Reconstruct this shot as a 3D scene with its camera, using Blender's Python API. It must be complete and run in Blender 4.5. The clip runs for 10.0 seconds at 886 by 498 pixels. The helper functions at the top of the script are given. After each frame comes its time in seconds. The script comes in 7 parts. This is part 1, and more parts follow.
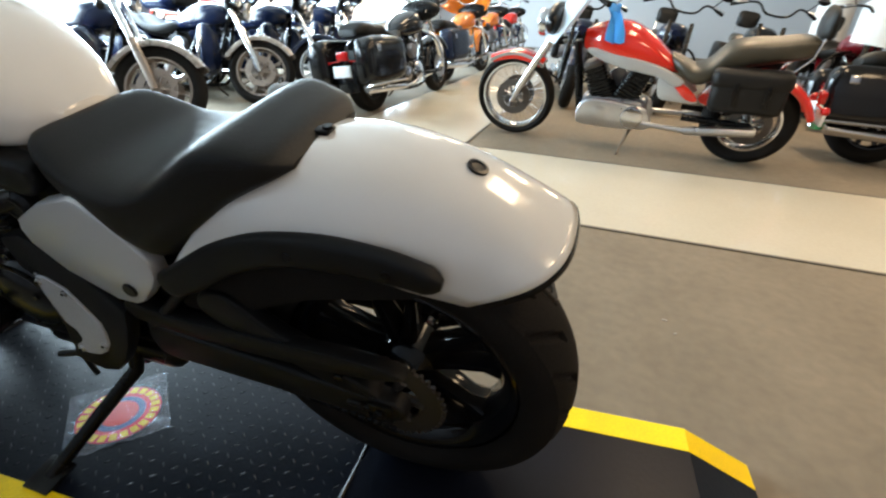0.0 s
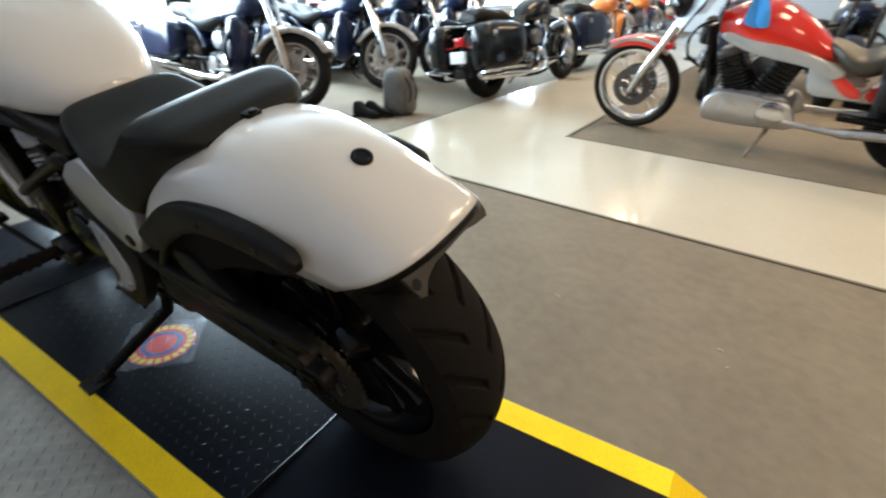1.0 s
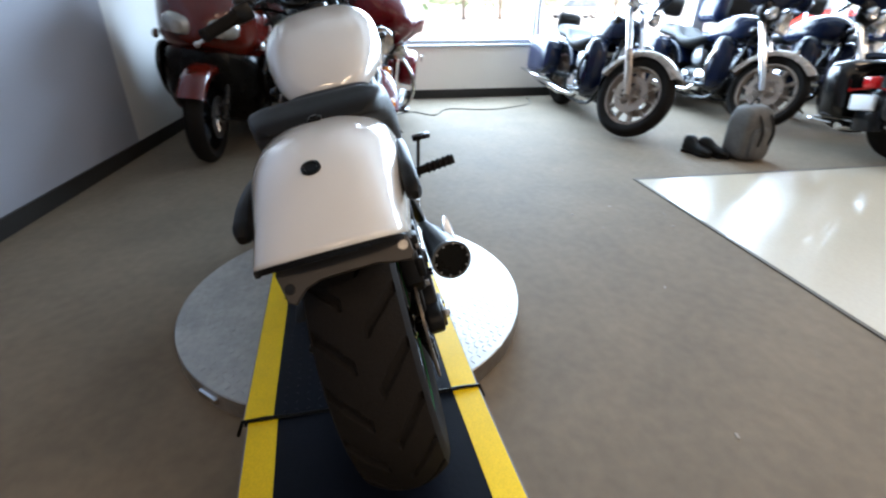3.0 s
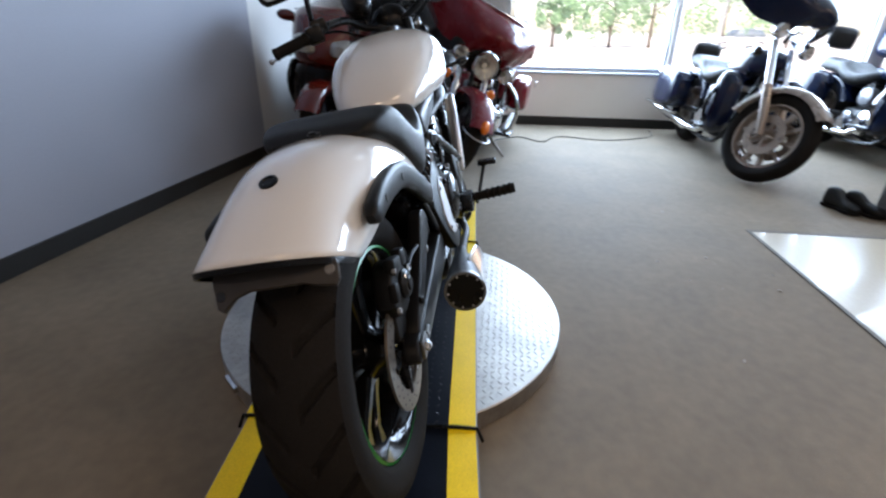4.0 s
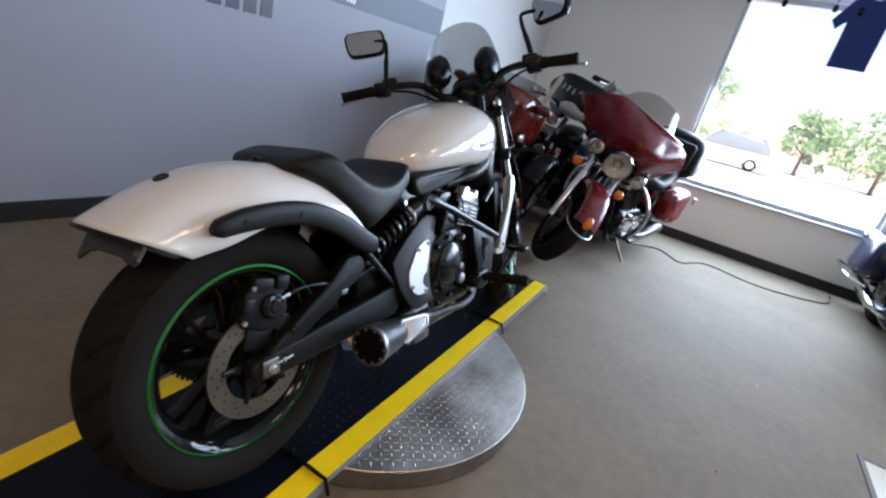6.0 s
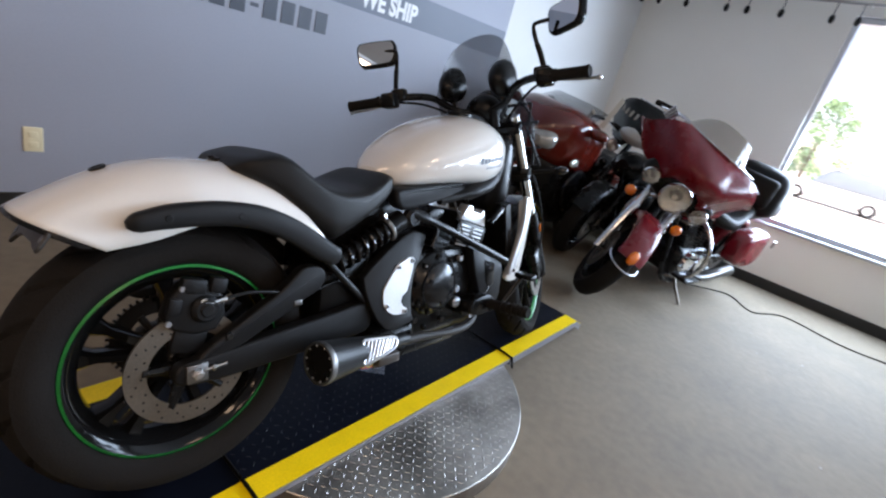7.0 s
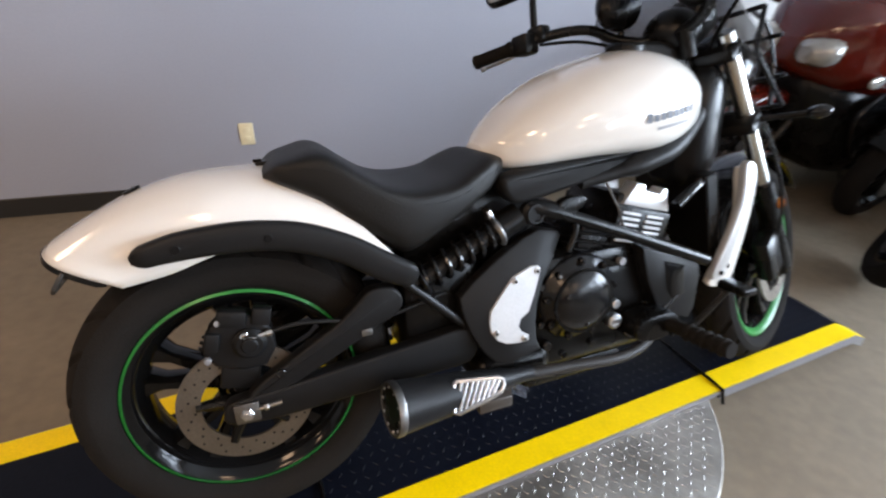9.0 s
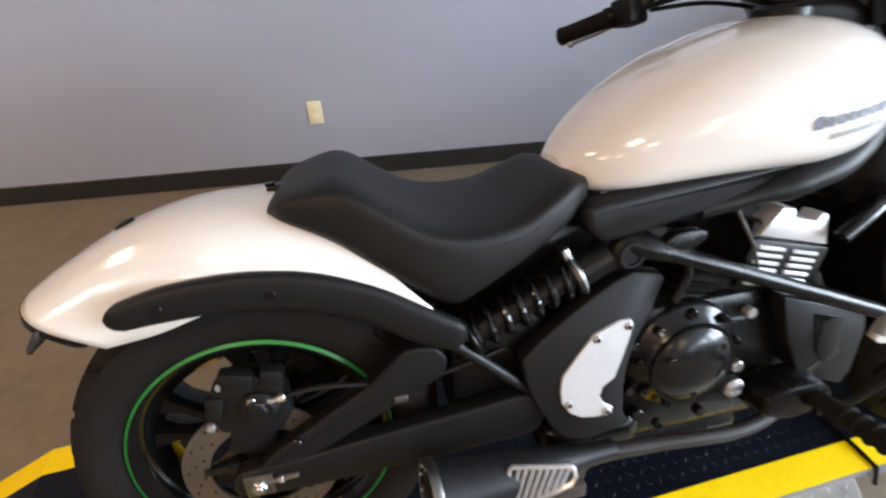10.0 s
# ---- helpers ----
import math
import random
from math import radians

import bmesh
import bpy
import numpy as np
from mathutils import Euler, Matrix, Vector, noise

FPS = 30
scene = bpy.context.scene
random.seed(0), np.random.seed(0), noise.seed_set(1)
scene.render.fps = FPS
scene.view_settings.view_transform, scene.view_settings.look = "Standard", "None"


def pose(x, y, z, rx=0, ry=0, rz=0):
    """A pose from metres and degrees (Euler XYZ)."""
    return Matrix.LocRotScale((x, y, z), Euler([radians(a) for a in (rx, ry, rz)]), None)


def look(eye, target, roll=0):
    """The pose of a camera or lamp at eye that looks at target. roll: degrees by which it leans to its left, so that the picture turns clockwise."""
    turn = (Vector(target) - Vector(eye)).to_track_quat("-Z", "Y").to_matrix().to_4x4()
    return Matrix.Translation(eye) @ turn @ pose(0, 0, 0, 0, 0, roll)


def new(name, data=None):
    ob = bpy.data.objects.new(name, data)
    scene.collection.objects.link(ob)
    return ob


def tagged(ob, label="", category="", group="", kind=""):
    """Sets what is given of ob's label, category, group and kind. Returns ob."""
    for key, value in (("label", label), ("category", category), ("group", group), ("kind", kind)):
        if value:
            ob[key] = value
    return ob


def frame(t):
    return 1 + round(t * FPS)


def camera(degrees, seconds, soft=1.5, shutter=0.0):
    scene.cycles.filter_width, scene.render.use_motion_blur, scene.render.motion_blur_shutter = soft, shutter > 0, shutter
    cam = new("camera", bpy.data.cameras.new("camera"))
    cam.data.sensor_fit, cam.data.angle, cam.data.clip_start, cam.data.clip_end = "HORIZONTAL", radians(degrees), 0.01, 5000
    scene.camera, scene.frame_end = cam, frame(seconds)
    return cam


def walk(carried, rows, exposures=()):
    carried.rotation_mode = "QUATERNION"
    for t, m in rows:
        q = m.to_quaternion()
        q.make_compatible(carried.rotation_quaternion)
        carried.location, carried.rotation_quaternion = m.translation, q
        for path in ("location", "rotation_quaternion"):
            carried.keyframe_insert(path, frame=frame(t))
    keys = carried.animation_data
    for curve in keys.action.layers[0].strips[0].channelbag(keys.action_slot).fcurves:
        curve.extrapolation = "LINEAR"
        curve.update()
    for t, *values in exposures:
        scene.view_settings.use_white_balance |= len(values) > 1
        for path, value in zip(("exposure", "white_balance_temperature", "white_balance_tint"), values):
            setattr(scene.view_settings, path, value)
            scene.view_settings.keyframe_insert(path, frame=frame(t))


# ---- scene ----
cam = camera(86.4, 10.0, soft=2.2, shutter=0.5)
PATH = [
    (0, (-0.268, 0.497, 0.987), (0.265, -1.2, 0.073), 2.6),
    (0.5, (-0.394, 0.423, 1.001), (0.322, -1.182, 0.046), 2.3),
    (1, (-0.565, 0.344, 1.001), (0.441, -1.083, 0.026), 0.9),
    (1.5, (-0.649, 0.251, 0.998), (0.594, -0.969, 0.015), 0.3),
    (2, (-0.699, 0.118, 1.007), (0.744, -0.831, -0.003), 0.6),
    (2.5, (-0.754, -0.011, 1.005), (0.867, -0.651, 0.023), 0.0),
    (3, (-0.831, -0.177, 1.019), (0.922, -0.451, 0.097), 0.0),
    (3.2, (-0.84, -0.222, 1.022), (0.928, -0.41, 0.105), 0.6),
    (4.3, (-0.756, -0.518, 1.017), (1.033, -0.156, 0.199), 2.1),
    (4.5, (-0.737, -0.573, 1.034), (1.037, -0.121, 0.228), 3.7),
    (5, (-0.715, -0.765, 1.074), (1.018, -0.092, 0.336), 7.8),
    (5.5, (-0.687, -0.903, 1.101), (1.006, -0.107, 0.393), 11.7),
    (7, (-0.357, -1.145, 1.139), (1.109, 0.03, 0.452), 15.6),
    (7.5, (-0.238, -1.229, 1.158), (1.059, 0.121, 0.454), 14.6),
    (8, (-0.113, -1.198, 1.169), (1.008, 0.267, 0.397), 11.4),
    (8.5, (0.004, -1.11, 1.166), (0.893, 0.439, 0.266), 7.3),
    (9, (0.109, -0.993, 1.155), (0.741, 0.608, 0.137), 2.4),
    (9.5, (0.209, -0.893, 1.164), (0.618, 0.736, 0.077), -0.2),
    (10, (0.233, -0.757, 1.155), (0.506, 0.856, 0.005), -2.2),
]
walk(cam, [(t, look(eye, target, roll)) for t, eye, target, roll in PATH], [(0, 2.10, 7750, 13), (1.5, 1.88, 7500, 15), (3, 1.70, 6950, 19), (4.5, 1.17, 6950, 24), (5.5, 1.13, 7070, 24.4), (7, 1.38, 7250, 25), (8.5, 1.68, 7800, 26), (10, 1.94, 8150, 26)])
# World, exposure
world = bpy.data.worlds.new("sky")
scene.world = world
world.use_nodes = True
wn = world.node_tree
sky = wn.nodes.new("ShaderNodeTexSky")
sky.sky_type, sky.sun_disc = "NISHITA", False
sky.sun_elevation, sky.sun_rotation = radians(52), radians(250)
wn.links.new(sky.outputs["Color"], wn.nodes["Background"].inputs["Color"])
wn.nodes["Background"].inputs["Strength"].default_value = 0.15


def lamp(name, kind, energy, color, m, **props):
    data = bpy.data.lights.new(name, kind)
    data.energy, data.color = energy, color
    for key, value in props.items():
        if key == "size":
            data.size = value
        elif key == "size_y":
            data.shape, data.size_y = "RECTANGLE", value
        elif key == "angle":
            data.angle = value
    ob = new(name, data)
    ob.matrix_world = m
    return ob


lamp("sun", "SUN", 5.0, (1, 0.95, 0.88), look((-20, -6, 30), (0, 0, 0)), angle=radians(0.5))
WALL_Y, WIN_X, CEIL = 1.70, 5.06, 3.1
# The north wall stands slightly askew to the window wall.
NORTH = pose(0, WALL_Y, 0, 0, 0, -2.86) @ pose(0, -WALL_Y, 0)
FAR_Y, BACK_X = -15.0, -9.0


# ---- materials ----
def material(name, color, rough=0.5, metal=0.0, var=0.12, scale=6.0, fine=0.0, fine_scale=180.0, bump=0.0, bump_scale=120.0, coat=0.0, rough_var=0.08, spec=0.5):
    """A surface with stains at one scale, grain at another, and fine relief."""
    mat = bpy.data.materials.new(name)
    mat.use_nodes = True
    nt = mat.node_tree
    bsdf = nt.nodes["Principled BSDF"]
    coord = nt.nodes.new("ShaderNodeTexCoord")
    big = nt.nodes.new("ShaderNodeTexNoise")
    big.inputs["Scale"].default_value, big.inputs["Detail"].default_value = scale, 5
    nt.links.new(coord.outputs["Object"], big.inputs["Vector"])
    mix = nt.nodes.new("ShaderNodeMix")
    mix.data_type = "RGBA"
    mix.inputs[6].default_value = (*[c * (1 - var) for c in color], 1)
    mix.inputs[7].default_value = (*[min(1, c * (1 + var)) for c in color], 1)
    nt.links.new(big.outputs["Fac"], mix.inputs[0])
    out = mix.outputs[2]
    if fine:
        grain = nt.nodes.new("ShaderNodeTexNoise")
        grain.inputs["Scale"].default_value, grain.inputs["Detail"].default_value = fine_scale, 3
        nt.links.new(coord.outputs["Object"], grain.inputs["Vector"])
        ramp = nt.nodes.new("ShaderNodeMapRange")
        ramp.inputs["From Min"].default_value, ramp.inputs["From Max"].default_value = 0.3, 0.7
        ramp.inputs["To Min"].default_value, ramp.inputs["To Max"].default_value = 1 - fine, 1 + fine
        nt.links.new(grain.outputs["Fac"], ramp.inputs["Value"])
        mul = nt.nodes.new("ShaderNodeMix")
        mul.data_type, mul.blend_type = "RGBA", "MULTIPLY"
        mul.inputs[0].default_value = 1
        nt.links.new(out, mul.inputs[6])
        nt.links.new(ramp.outputs["Result"], mul.inputs[7])
        out = mul.outputs[2]
    nt.links.new(out, bsdf.inputs["Base Color"])
    rr = nt.nodes.new("ShaderNodeMapRange")
    rr.inputs["To Min"].default_value, rr.inputs["To Max"].default_value = max(0.02, rough - rough_var), min(1, rough + rough_var)
    nt.links.new(big.outputs["Fac"], rr.inputs["Value"])
    nt.links.new(rr.outputs["Result"], bsdf.inputs["Roughness"])
    bsdf.inputs["Metallic"].default_value = metal
    bsdf.inputs["Specular IOR Level"].default_value = spec
    bsdf.inputs["Coat Weight"].default_value = coat
    bsdf.inputs["Coat Roughness"].default_value = 0.04
    if bump:
        rel = nt.nodes.new("ShaderNodeTexNoise")
        rel.inputs["Scale"].default_value, rel.inputs["Detail"].default_value = bump_scale, 4
        nt.links.new(coord.outputs["Object"], rel.inputs["Vector"])
        node = nt.nodes.new("ShaderNodeBump")
        node.inputs["Strength"].default_value, node.inputs["Distance"].default_value = bump, 0.01
        nt.links.new(rel.outputs["Fac"], node.inputs["Height"])
        nt.links.new(node.outputs["Normal"], bsdf.inputs["Normal"])
    return mat


def glow(name, color, strength):
    mat = bpy.data.materials.new(name)
    mat.use_nodes = True
    b = mat.node_tree.nodes["Principled BSDF"]
    b.inputs["Base Color"].default_value = (*color, 1)
    b.inputs["Emission Color"].default_value, b.inputs["Emission Strength"].default_value = (*color, 1), strength
    return mat


def clear(name, color, rough=0.02, alpha=0.25):
    """Thin transparent plastic or glass: a clear sheet with a gloss of its own."""
    mat = bpy.data.materials.new(name)
    mat.use_nodes = True
    nt = mat.node_tree
    b = nt.nodes["Principled BSDF"]
    b.inputs["Base Color"].default_value, b.inputs["Roughness"].default_value = (*color, 1), rough
    b.inputs["Alpha"].default_value = alpha
    return mat


carpet = material("carpet", (0.185, 0.148, 0.106), 0.78, var=0.30, scale=2.6, fine=0.085, fine_scale=22, bump=0.28, bump_scale=620, spec=0.26)
aisle_floor = material("polished_vinyl", (0.50, 0.445, 0.35), 0.24, var=0.06, scale=1.5, fine=0.03, fine_scale=60, bump=0.02, bump_scale=6, coat=0.3)
wall_paint = material("grey_blue_wall_paint", (0.305, 0.32, 0.37), 0.6, var=0.03, scale=1.2, fine=0.02, fine_scale=90, bump=0.05, bump_scale=160)
band_paint = material("slate_band_paint", (0.15, 0.17, 0.21), 0.6, var=0.04, scale=2, bump=0.05, bump_scale=160)
white_paint = material("white_wall_paint", (0.635, 0.63, 0.615), 0.6, var=0.03, scale=1.2, fine=0.02, fine_scale=90, bump=0.05, bump_scale=160)
pale_grey_paint = material("pale_grey_wall_paint", (0.46, 0.47, 0.49), 0.6, var=0.04, scale=1.2, fine=0.02, fine_scale=90, bump=0.05, bump_scale=160)
cream_paint = material("cream_wall_paint", (0.85, 0.815, 0.755), 0.6, var=0.04, scale=1.4, fine=0.02, bump=0.05, bump_scale=160)
ceiling_tile = material("ceiling_tile", (0.5, 0.49, 0.47), 0.9, var=0.03, fine=0.1, fine_scale=90, bump=0.2)
base_rubber = material("dark_baseboard", (0.014, 0.013, 0.012), 0.5, var=0.2, scale=4, bump=0.03)
edging = material("brown_edging_strip", (0.085, 0.07, 0.052), 0.6, var=0.15, scale=5, bump=0.03)
letter_dark = material("dark_letter_vinyl", (0.05, 0.06, 0.08), 0.5)
letter_white = material("white_letter_vinyl", (0.8, 0.8, 0.8), 0.5)
alu_frame = material("anodised_frame", (0.55, 0.57, 0.6), 0.35, 0.7, bump=0.02)
ivory = material("ivory_plastic", (0.75, 0.66, 0.44), 0.4)
white_gloss = material("pearl_white_paint", (0.67, 0.648, 0.61), 0.16, var=0.02, scale=3, fine=0.02, fine_scale=900, coat=0.8, rough_var=0.04)
black_gloss = material("gloss_black_paint", (0.0045, 0.0045, 0.005), 0.16, var=0.2, coat=0.15, rough_var=0.06, spec=0.35)
engine_gloss = material("polished_black_case", (0.005, 0.005, 0.0055), 0.24, var=0.2, spec=0.3, coat=0.05, rough_var=0.05)
rim_black = material("gloss_black_rim", (0.005, 0.005, 0.0052), 0.10, var=0.2, spec=0.22, rough_var=0.04)
black_satin = material("satin_black_metal", (0.0042, 0.0041, 0.0041), 0.28, var=0.25, scale=9, fine=0.1, bump=0.04, bump_scale=300, spec=0.18)
dark_plastic = material("charcoal_plastic", (0.0064, 0.0063, 0.0065), 0.45, var=0.18, scale=8, fine=0.08, fine_scale=500, bump=0.06, bump_scale=700, spec=0.18)
grey_plastic = material("slate_plastic", (0.008, 0.0083, 0.009), 0.40, var=0.15, scale=8, fine=0.06, bump=0.05, bump_scale=600, spec=0.22)
rubber = material("tyre_rubber", (0.0125, 0.011, 0.010), 0.78, var=0.3, scale=7, fine=0.14, fine_scale=240, bump=0.15, bump_scale=260, spec=0.06)
vinyl = material("seat_vinyl", (0.008, 0.0075, 0.007), 0.46, var=0.25, scale=5, fine=0.08, fine_scale=300, bump=0.16, bump_scale=420, spec=0.2)
fork_steel = material("fork_tube_steel", (0.46, 0.45, 0.42), 0.24, 1.0, var=0.08, rough_var=0.06)
chrome = material("chrome", (0.62, 0.62, 0.63), 0.14, 1.0, var=0.04, rough_var=0.05)
tip_steel = material("tarnished_tip_steel", (0.20, 0.195, 0.19), 0.38, 1.0, var=0.25, scale=14, fine=0.1)
steel = material("brushed_steel", (0.55, 0.55, 0.56), 0.3, 1.0, var=0.12, scale=12, fine=0.1, bump=0.05)
satin_alu = material("satin_aluminium", (0.42, 0.42, 0.42), 0.46, 0.35, var=0.14, scale=9, fine=0.05, bump=0.03)
silver_paint = material("silver_paint", (0.62, 0.63, 0.64), 0.3, 0.55, var=0.05, scale=6, bump=0.02)
alu_plate = material("aluminium_tread_plate", (0.40, 0.375, 0.345), 0.46, 1.0, var=0.60, scale=4.2, fine=0.10, fine_scale=38, bump=0.06, bump_scale=60, rough_var=0.26)
dark_plate = material("dark_tread_plate", (0.0036, 0.0051, 0.0098), 0.34, 0.0, var=0.35, scale=5, fine=0.12, fine_scale=120, bump=0.06, bump_scale=90, spec=0.11)
# Nubs paler and glossier than the plate; lit specks put into the colour.
lit_nub = material("lit_tread_nubs", (0.010, 0.012, 0.017), 0.36, var=0.3, scale=9, spec=0.17)
worn_disc = material("dull_brake_steel", (0.16, 0.135, 0.11), 0.42, 0.8, var=0.25, scale=14, fine=0.1)
heat_steel = material("heat_stained_steel", (0.06, 0.05, 0.043), 0.42, 0.3, var=0.3, scale=10)
pewter = material("pewter_paint", (0.16, 0.16, 0.17), 0.3, 0.4, var=0.1, coat=0.6)
burnt_pipe = material("burnt_pipe_steel", (0.020, 0.017, 0.015), 0.55, 0.0, spec=0.25, var=0.4, scale=14, fine=0.1)
bracket_steel = material("dark_bracket_steel", (0.028, 0.024, 0.021), 0.45, 0.3, var=0.25, scale=9)
grey_edge = material("worn_grey_edge", (0.22, 0.22, 0.225), 0.5, 0.3, var=0.2, scale=9, bump=0.05)
yellow_tape = material("yellow_safety_tape", (0.88, 0.60, 0.006), 0.45, spec=0.3, var=0.14, scale=11, fine=0.08, fine_scale=220, bump=0.08, bump_scale=260)
green_stripe = material("green_rim_stripe", (0.002, 0.18, 0.035), 0.32, var=0.08, coat=0.0, spec=0.3)
orange_lens = material("orange_lens", (0.75, 0.16, 0.01), 0.12, coat=0.6)
red_lens = material("red_lens", (0.5, 0.01, 0.01), 0.12, coat=0.6)
lamp_glass = material("headlamp_glass", (0.75, 0.73, 0.66), 0.08, 0.6, var=0.2, scale=40, coat=0.5)
mirror_glass = material("mirror_glass", (0.85, 0.85, 0.85), 0.02, 1.0, var=0.0, rough_var=0.0)
maroon_gloss = material("maroon_paint", (0.135, 0.0045, 0.009), 0.27, var=0.14, coat=0.08, rough_var=0.05, spec=0.35)
ember_gloss = material("burnt_red_paint", (0.088, 0.0075, 0.0035), 0.15, var=0.18, coat=0.25, rough_var=0.05)
scarlet_gloss = material("scarlet_paint", (0.62, 0.02, 0.01), 0.15, var=0.06, coat=0.7, rough_var=0.05)
bronze_paint = material("champagne_fender_paint", (0.27, 0.21, 0.17), 0.28, 0.4, var=0.06, coat=0.6)
orange_gloss = material("orange_paint", (0.50, 0.13, 0.014), 0.18, var=0.06, coat=0.6)
green_gloss = material("green_paint", (0.01, 0.16, 0.05), 0.18, var=0.06, coat=0.6)
blue_black = material("midnight_paint", (0.0035, 0.008, 0.026), 0.24, var=0.2, coat=0.05, spec=0.35)
tinted = clear("smoked_acrylic", (0.06, 0.065, 0.075), 0.03, 0.42)
# Pale blue tint and high opacity stand in for window glare on the screen.
glare_acrylic = clear("glare_acrylic", (0.72, 0.84, 0.93), 0.05, 0.58)
pane_glass = clear("pane_glass", (0.9, 0.95, 0.95), 0.01, 0.04)
# The film's pale blue colour stands in for its glare.
bag_film = clear("clear_film", (0.70, 0.80, 0.95), 0.08, 0.17)


# ---- mesh helpers ----
def P3(pts):
    return [Vector(p) for p in pts]


def mesh_of(name, bm):
    me = bpy.data.meshes.new(name)
    bm.normal_update()
    bm.to_mesh(me)
    bm.free()
    return me


def finish(ob, mat, smooth=True, angle=40):
    ob.data.materials.append(mat)
    if smooth:
        for p in ob.data.polygons:
            p.use_smooth = True
        ob.data.set_sharp_from_angle(angle=radians(angle))
    return ob


def part(name, bm, mat, parent, label="", smooth=True, angle=40):
    """One mesh object under a thing or a part."""
    ob = finish(new(name, mesh_of(name, bm)), mat, smooth, angle)
    ob.parent = parent
    return tagged(ob, label)


def thing(name, bm, mat, label, category, group="", kind="", m=None, smooth=True, angle=40):
    ob = finish(new(name, mesh_of(name, bm)), mat, smooth, angle)
    if m is not None:
        ob.matrix_world = m
    return tagged(ob, label, category, group, kind)


def empty(name, m, label, category, group=""):
    ob = new(name)
    ob.empty_display_size = 0.1
    ob.matrix_world = m
    return tagged(ob, label, category, group)


def box(bm, lo, hi, m=None, bev=0.0, seg=2):
    """A box between two corners, its edges rounded by bev."""
    lo, hi = Vector(lo), Vector(hi)
    mid, size = (lo + hi) / 2, hi - lo
    geo = bmesh.ops.create_cube(bm, size=1, matrix=Matrix.Translation(mid) @ Matrix.Diagonal((*size, 1)))
    vs = geo["verts"]
    if bev:
        es = list({e for v in vs for e in v.link_edges})
        out = bmesh.ops.bevel(bm, geom=es, offset=min(bev, 0.49 * min(size)), segments=seg, affect="EDGES", profile=0.5)
        vs = list({v for f in out["faces"] for v in f.verts} | {v for v in vs if v.is_valid})
    if m is not None:
        bmesh.ops.transform(bm, matrix=m, verts=vs)
    return bm


def rings(bm, rows, closed=True, cap=True, wrap=False):
    """Skins rows of points, each row a ring."""
    vs = [[bm.verts.new(p) for p in row] for row in rows]
    n, k = len(rows[0]), len(rows)
    for i in range(k if wrap else k - 1):
        a, b = vs[i], vs[(i + 1) % k]
        for j in range(n if closed else n - 1):
            bm.faces.new((a[j], a[(j + 1) % n], b[(j + 1) % n], b[j]))
    if cap and closed and not wrap:
        bm.faces.new(list(reversed(vs[0])))
        bm.faces.new(vs[-1])
    return bm


def frame_of(d):
    d = Vector(d).normalized()
    side = d.cross(Vector((0, 0, 1)))
    if side.length < 1e-3:
        side = Vector((0, 1, 0))
    side.normalize()
    return side, side.cross(d).normalized()


def tube(bm, pts, r, n=10, cap=True, smooth_path=0):
    """A round bar along points; r: one radius or one for each point."""
    pts = P3(pts)
    if smooth_path:
        pts = curve(pts, smooth_path)
    rs = r if isinstance(r, (list, tuple)) else [r] * len(pts)
    if len(rs) != len(pts):
        rs = [rs[min(len(rs) - 1, int(i * len(rs) / len(pts)))] for i in range(len(pts))]
    rows, side = [], None
    for i, p in enumerate(pts):
        d = (pts[min(i + 1, len(pts) - 1)] - pts[max(i - 1, 0)]).normalized()
        if side is None:
            side, up = frame_of(d)
        else:
            side = (side - d * side.dot(d)).normalized()
            up = side.cross(d).normalized()
        rows.append([p + rs[i] * (math.cos(a) * side + math.sin(a) * up) for a in (2 * math.pi * j / n for j in range(n))])
    return rings(bm, rows, cap=cap)


def curve(pts, steps=6):
    """A smooth line through points."""
    pts = P3(pts)
    out = []
    for i in range(len(pts) - 1):
        p0, p1, p2, p3 = pts[max(i - 1, 0)], pts[i], pts[i + 1], pts[min(i + 2, len(pts) - 1)]
        for s in range(steps):
            t = s / steps
            out.append(0.5 * (2 * p1 + (p2 - p0) * t + (2 * p0 - 5 * p1 + 4 * p2 - p3) * t * t + (3 * p1 - p0 - 3 * p2 + p3) * t**3))
    return out + [pts[-1]]


def lathe(bm, profile, centre, axis=(0, 1, 0), n=48, closed=False):
    """Turns (radius, offset along the axis) pairs round the axis."""
    axis = Vector(axis).normalized()
    side, up = frame_of(axis)
    c = Vector(centre)
    rows = [[c + axis * h + max(r, 1e-4) * (math.cos(a) * side + math.sin(a) * up) for a in (2 * math.pi * j / n for j in range(n))] for r, h in profile]
    return rings(bm, rows, cap=not closed, wrap=closed)


def disc(bm, centre, r, thick, axis=(0, 1, 0), n=32, bev=0.15):
    """A short rounded cylinder centred on a point."""
    b = min(bev * r, thick * 0.45)
    return lathe(bm, [(r - b, -thick / 2), (r, -thick / 2 + b), (r, thick / 2 - b), (r - b, thick / 2)], centre, axis, n)


def annulus(bm, centre, r0, r1, thick, axis=(0, 1, 0), n=48):
    return lathe(bm, [(r0, -thick / 2), (r1, -thick / 2), (r1, thick / 2), (r0, thick / 2)], centre, axis, n, closed=True)


def ball(bm, centre, r, scale=(1, 1, 1), n=16, m=None):
    geo = bmesh.ops.create_uvsphere(bm, u_segments=n, v_segments=n // 2 + 2, radius=r)
    mm = Matrix.Translation(centre) @ (m or Matrix()) @ Matrix.Diagonal((*scale, 1))
    bmesh.ops.transform(bm, matrix=mm, verts=geo["verts"])
    return bm


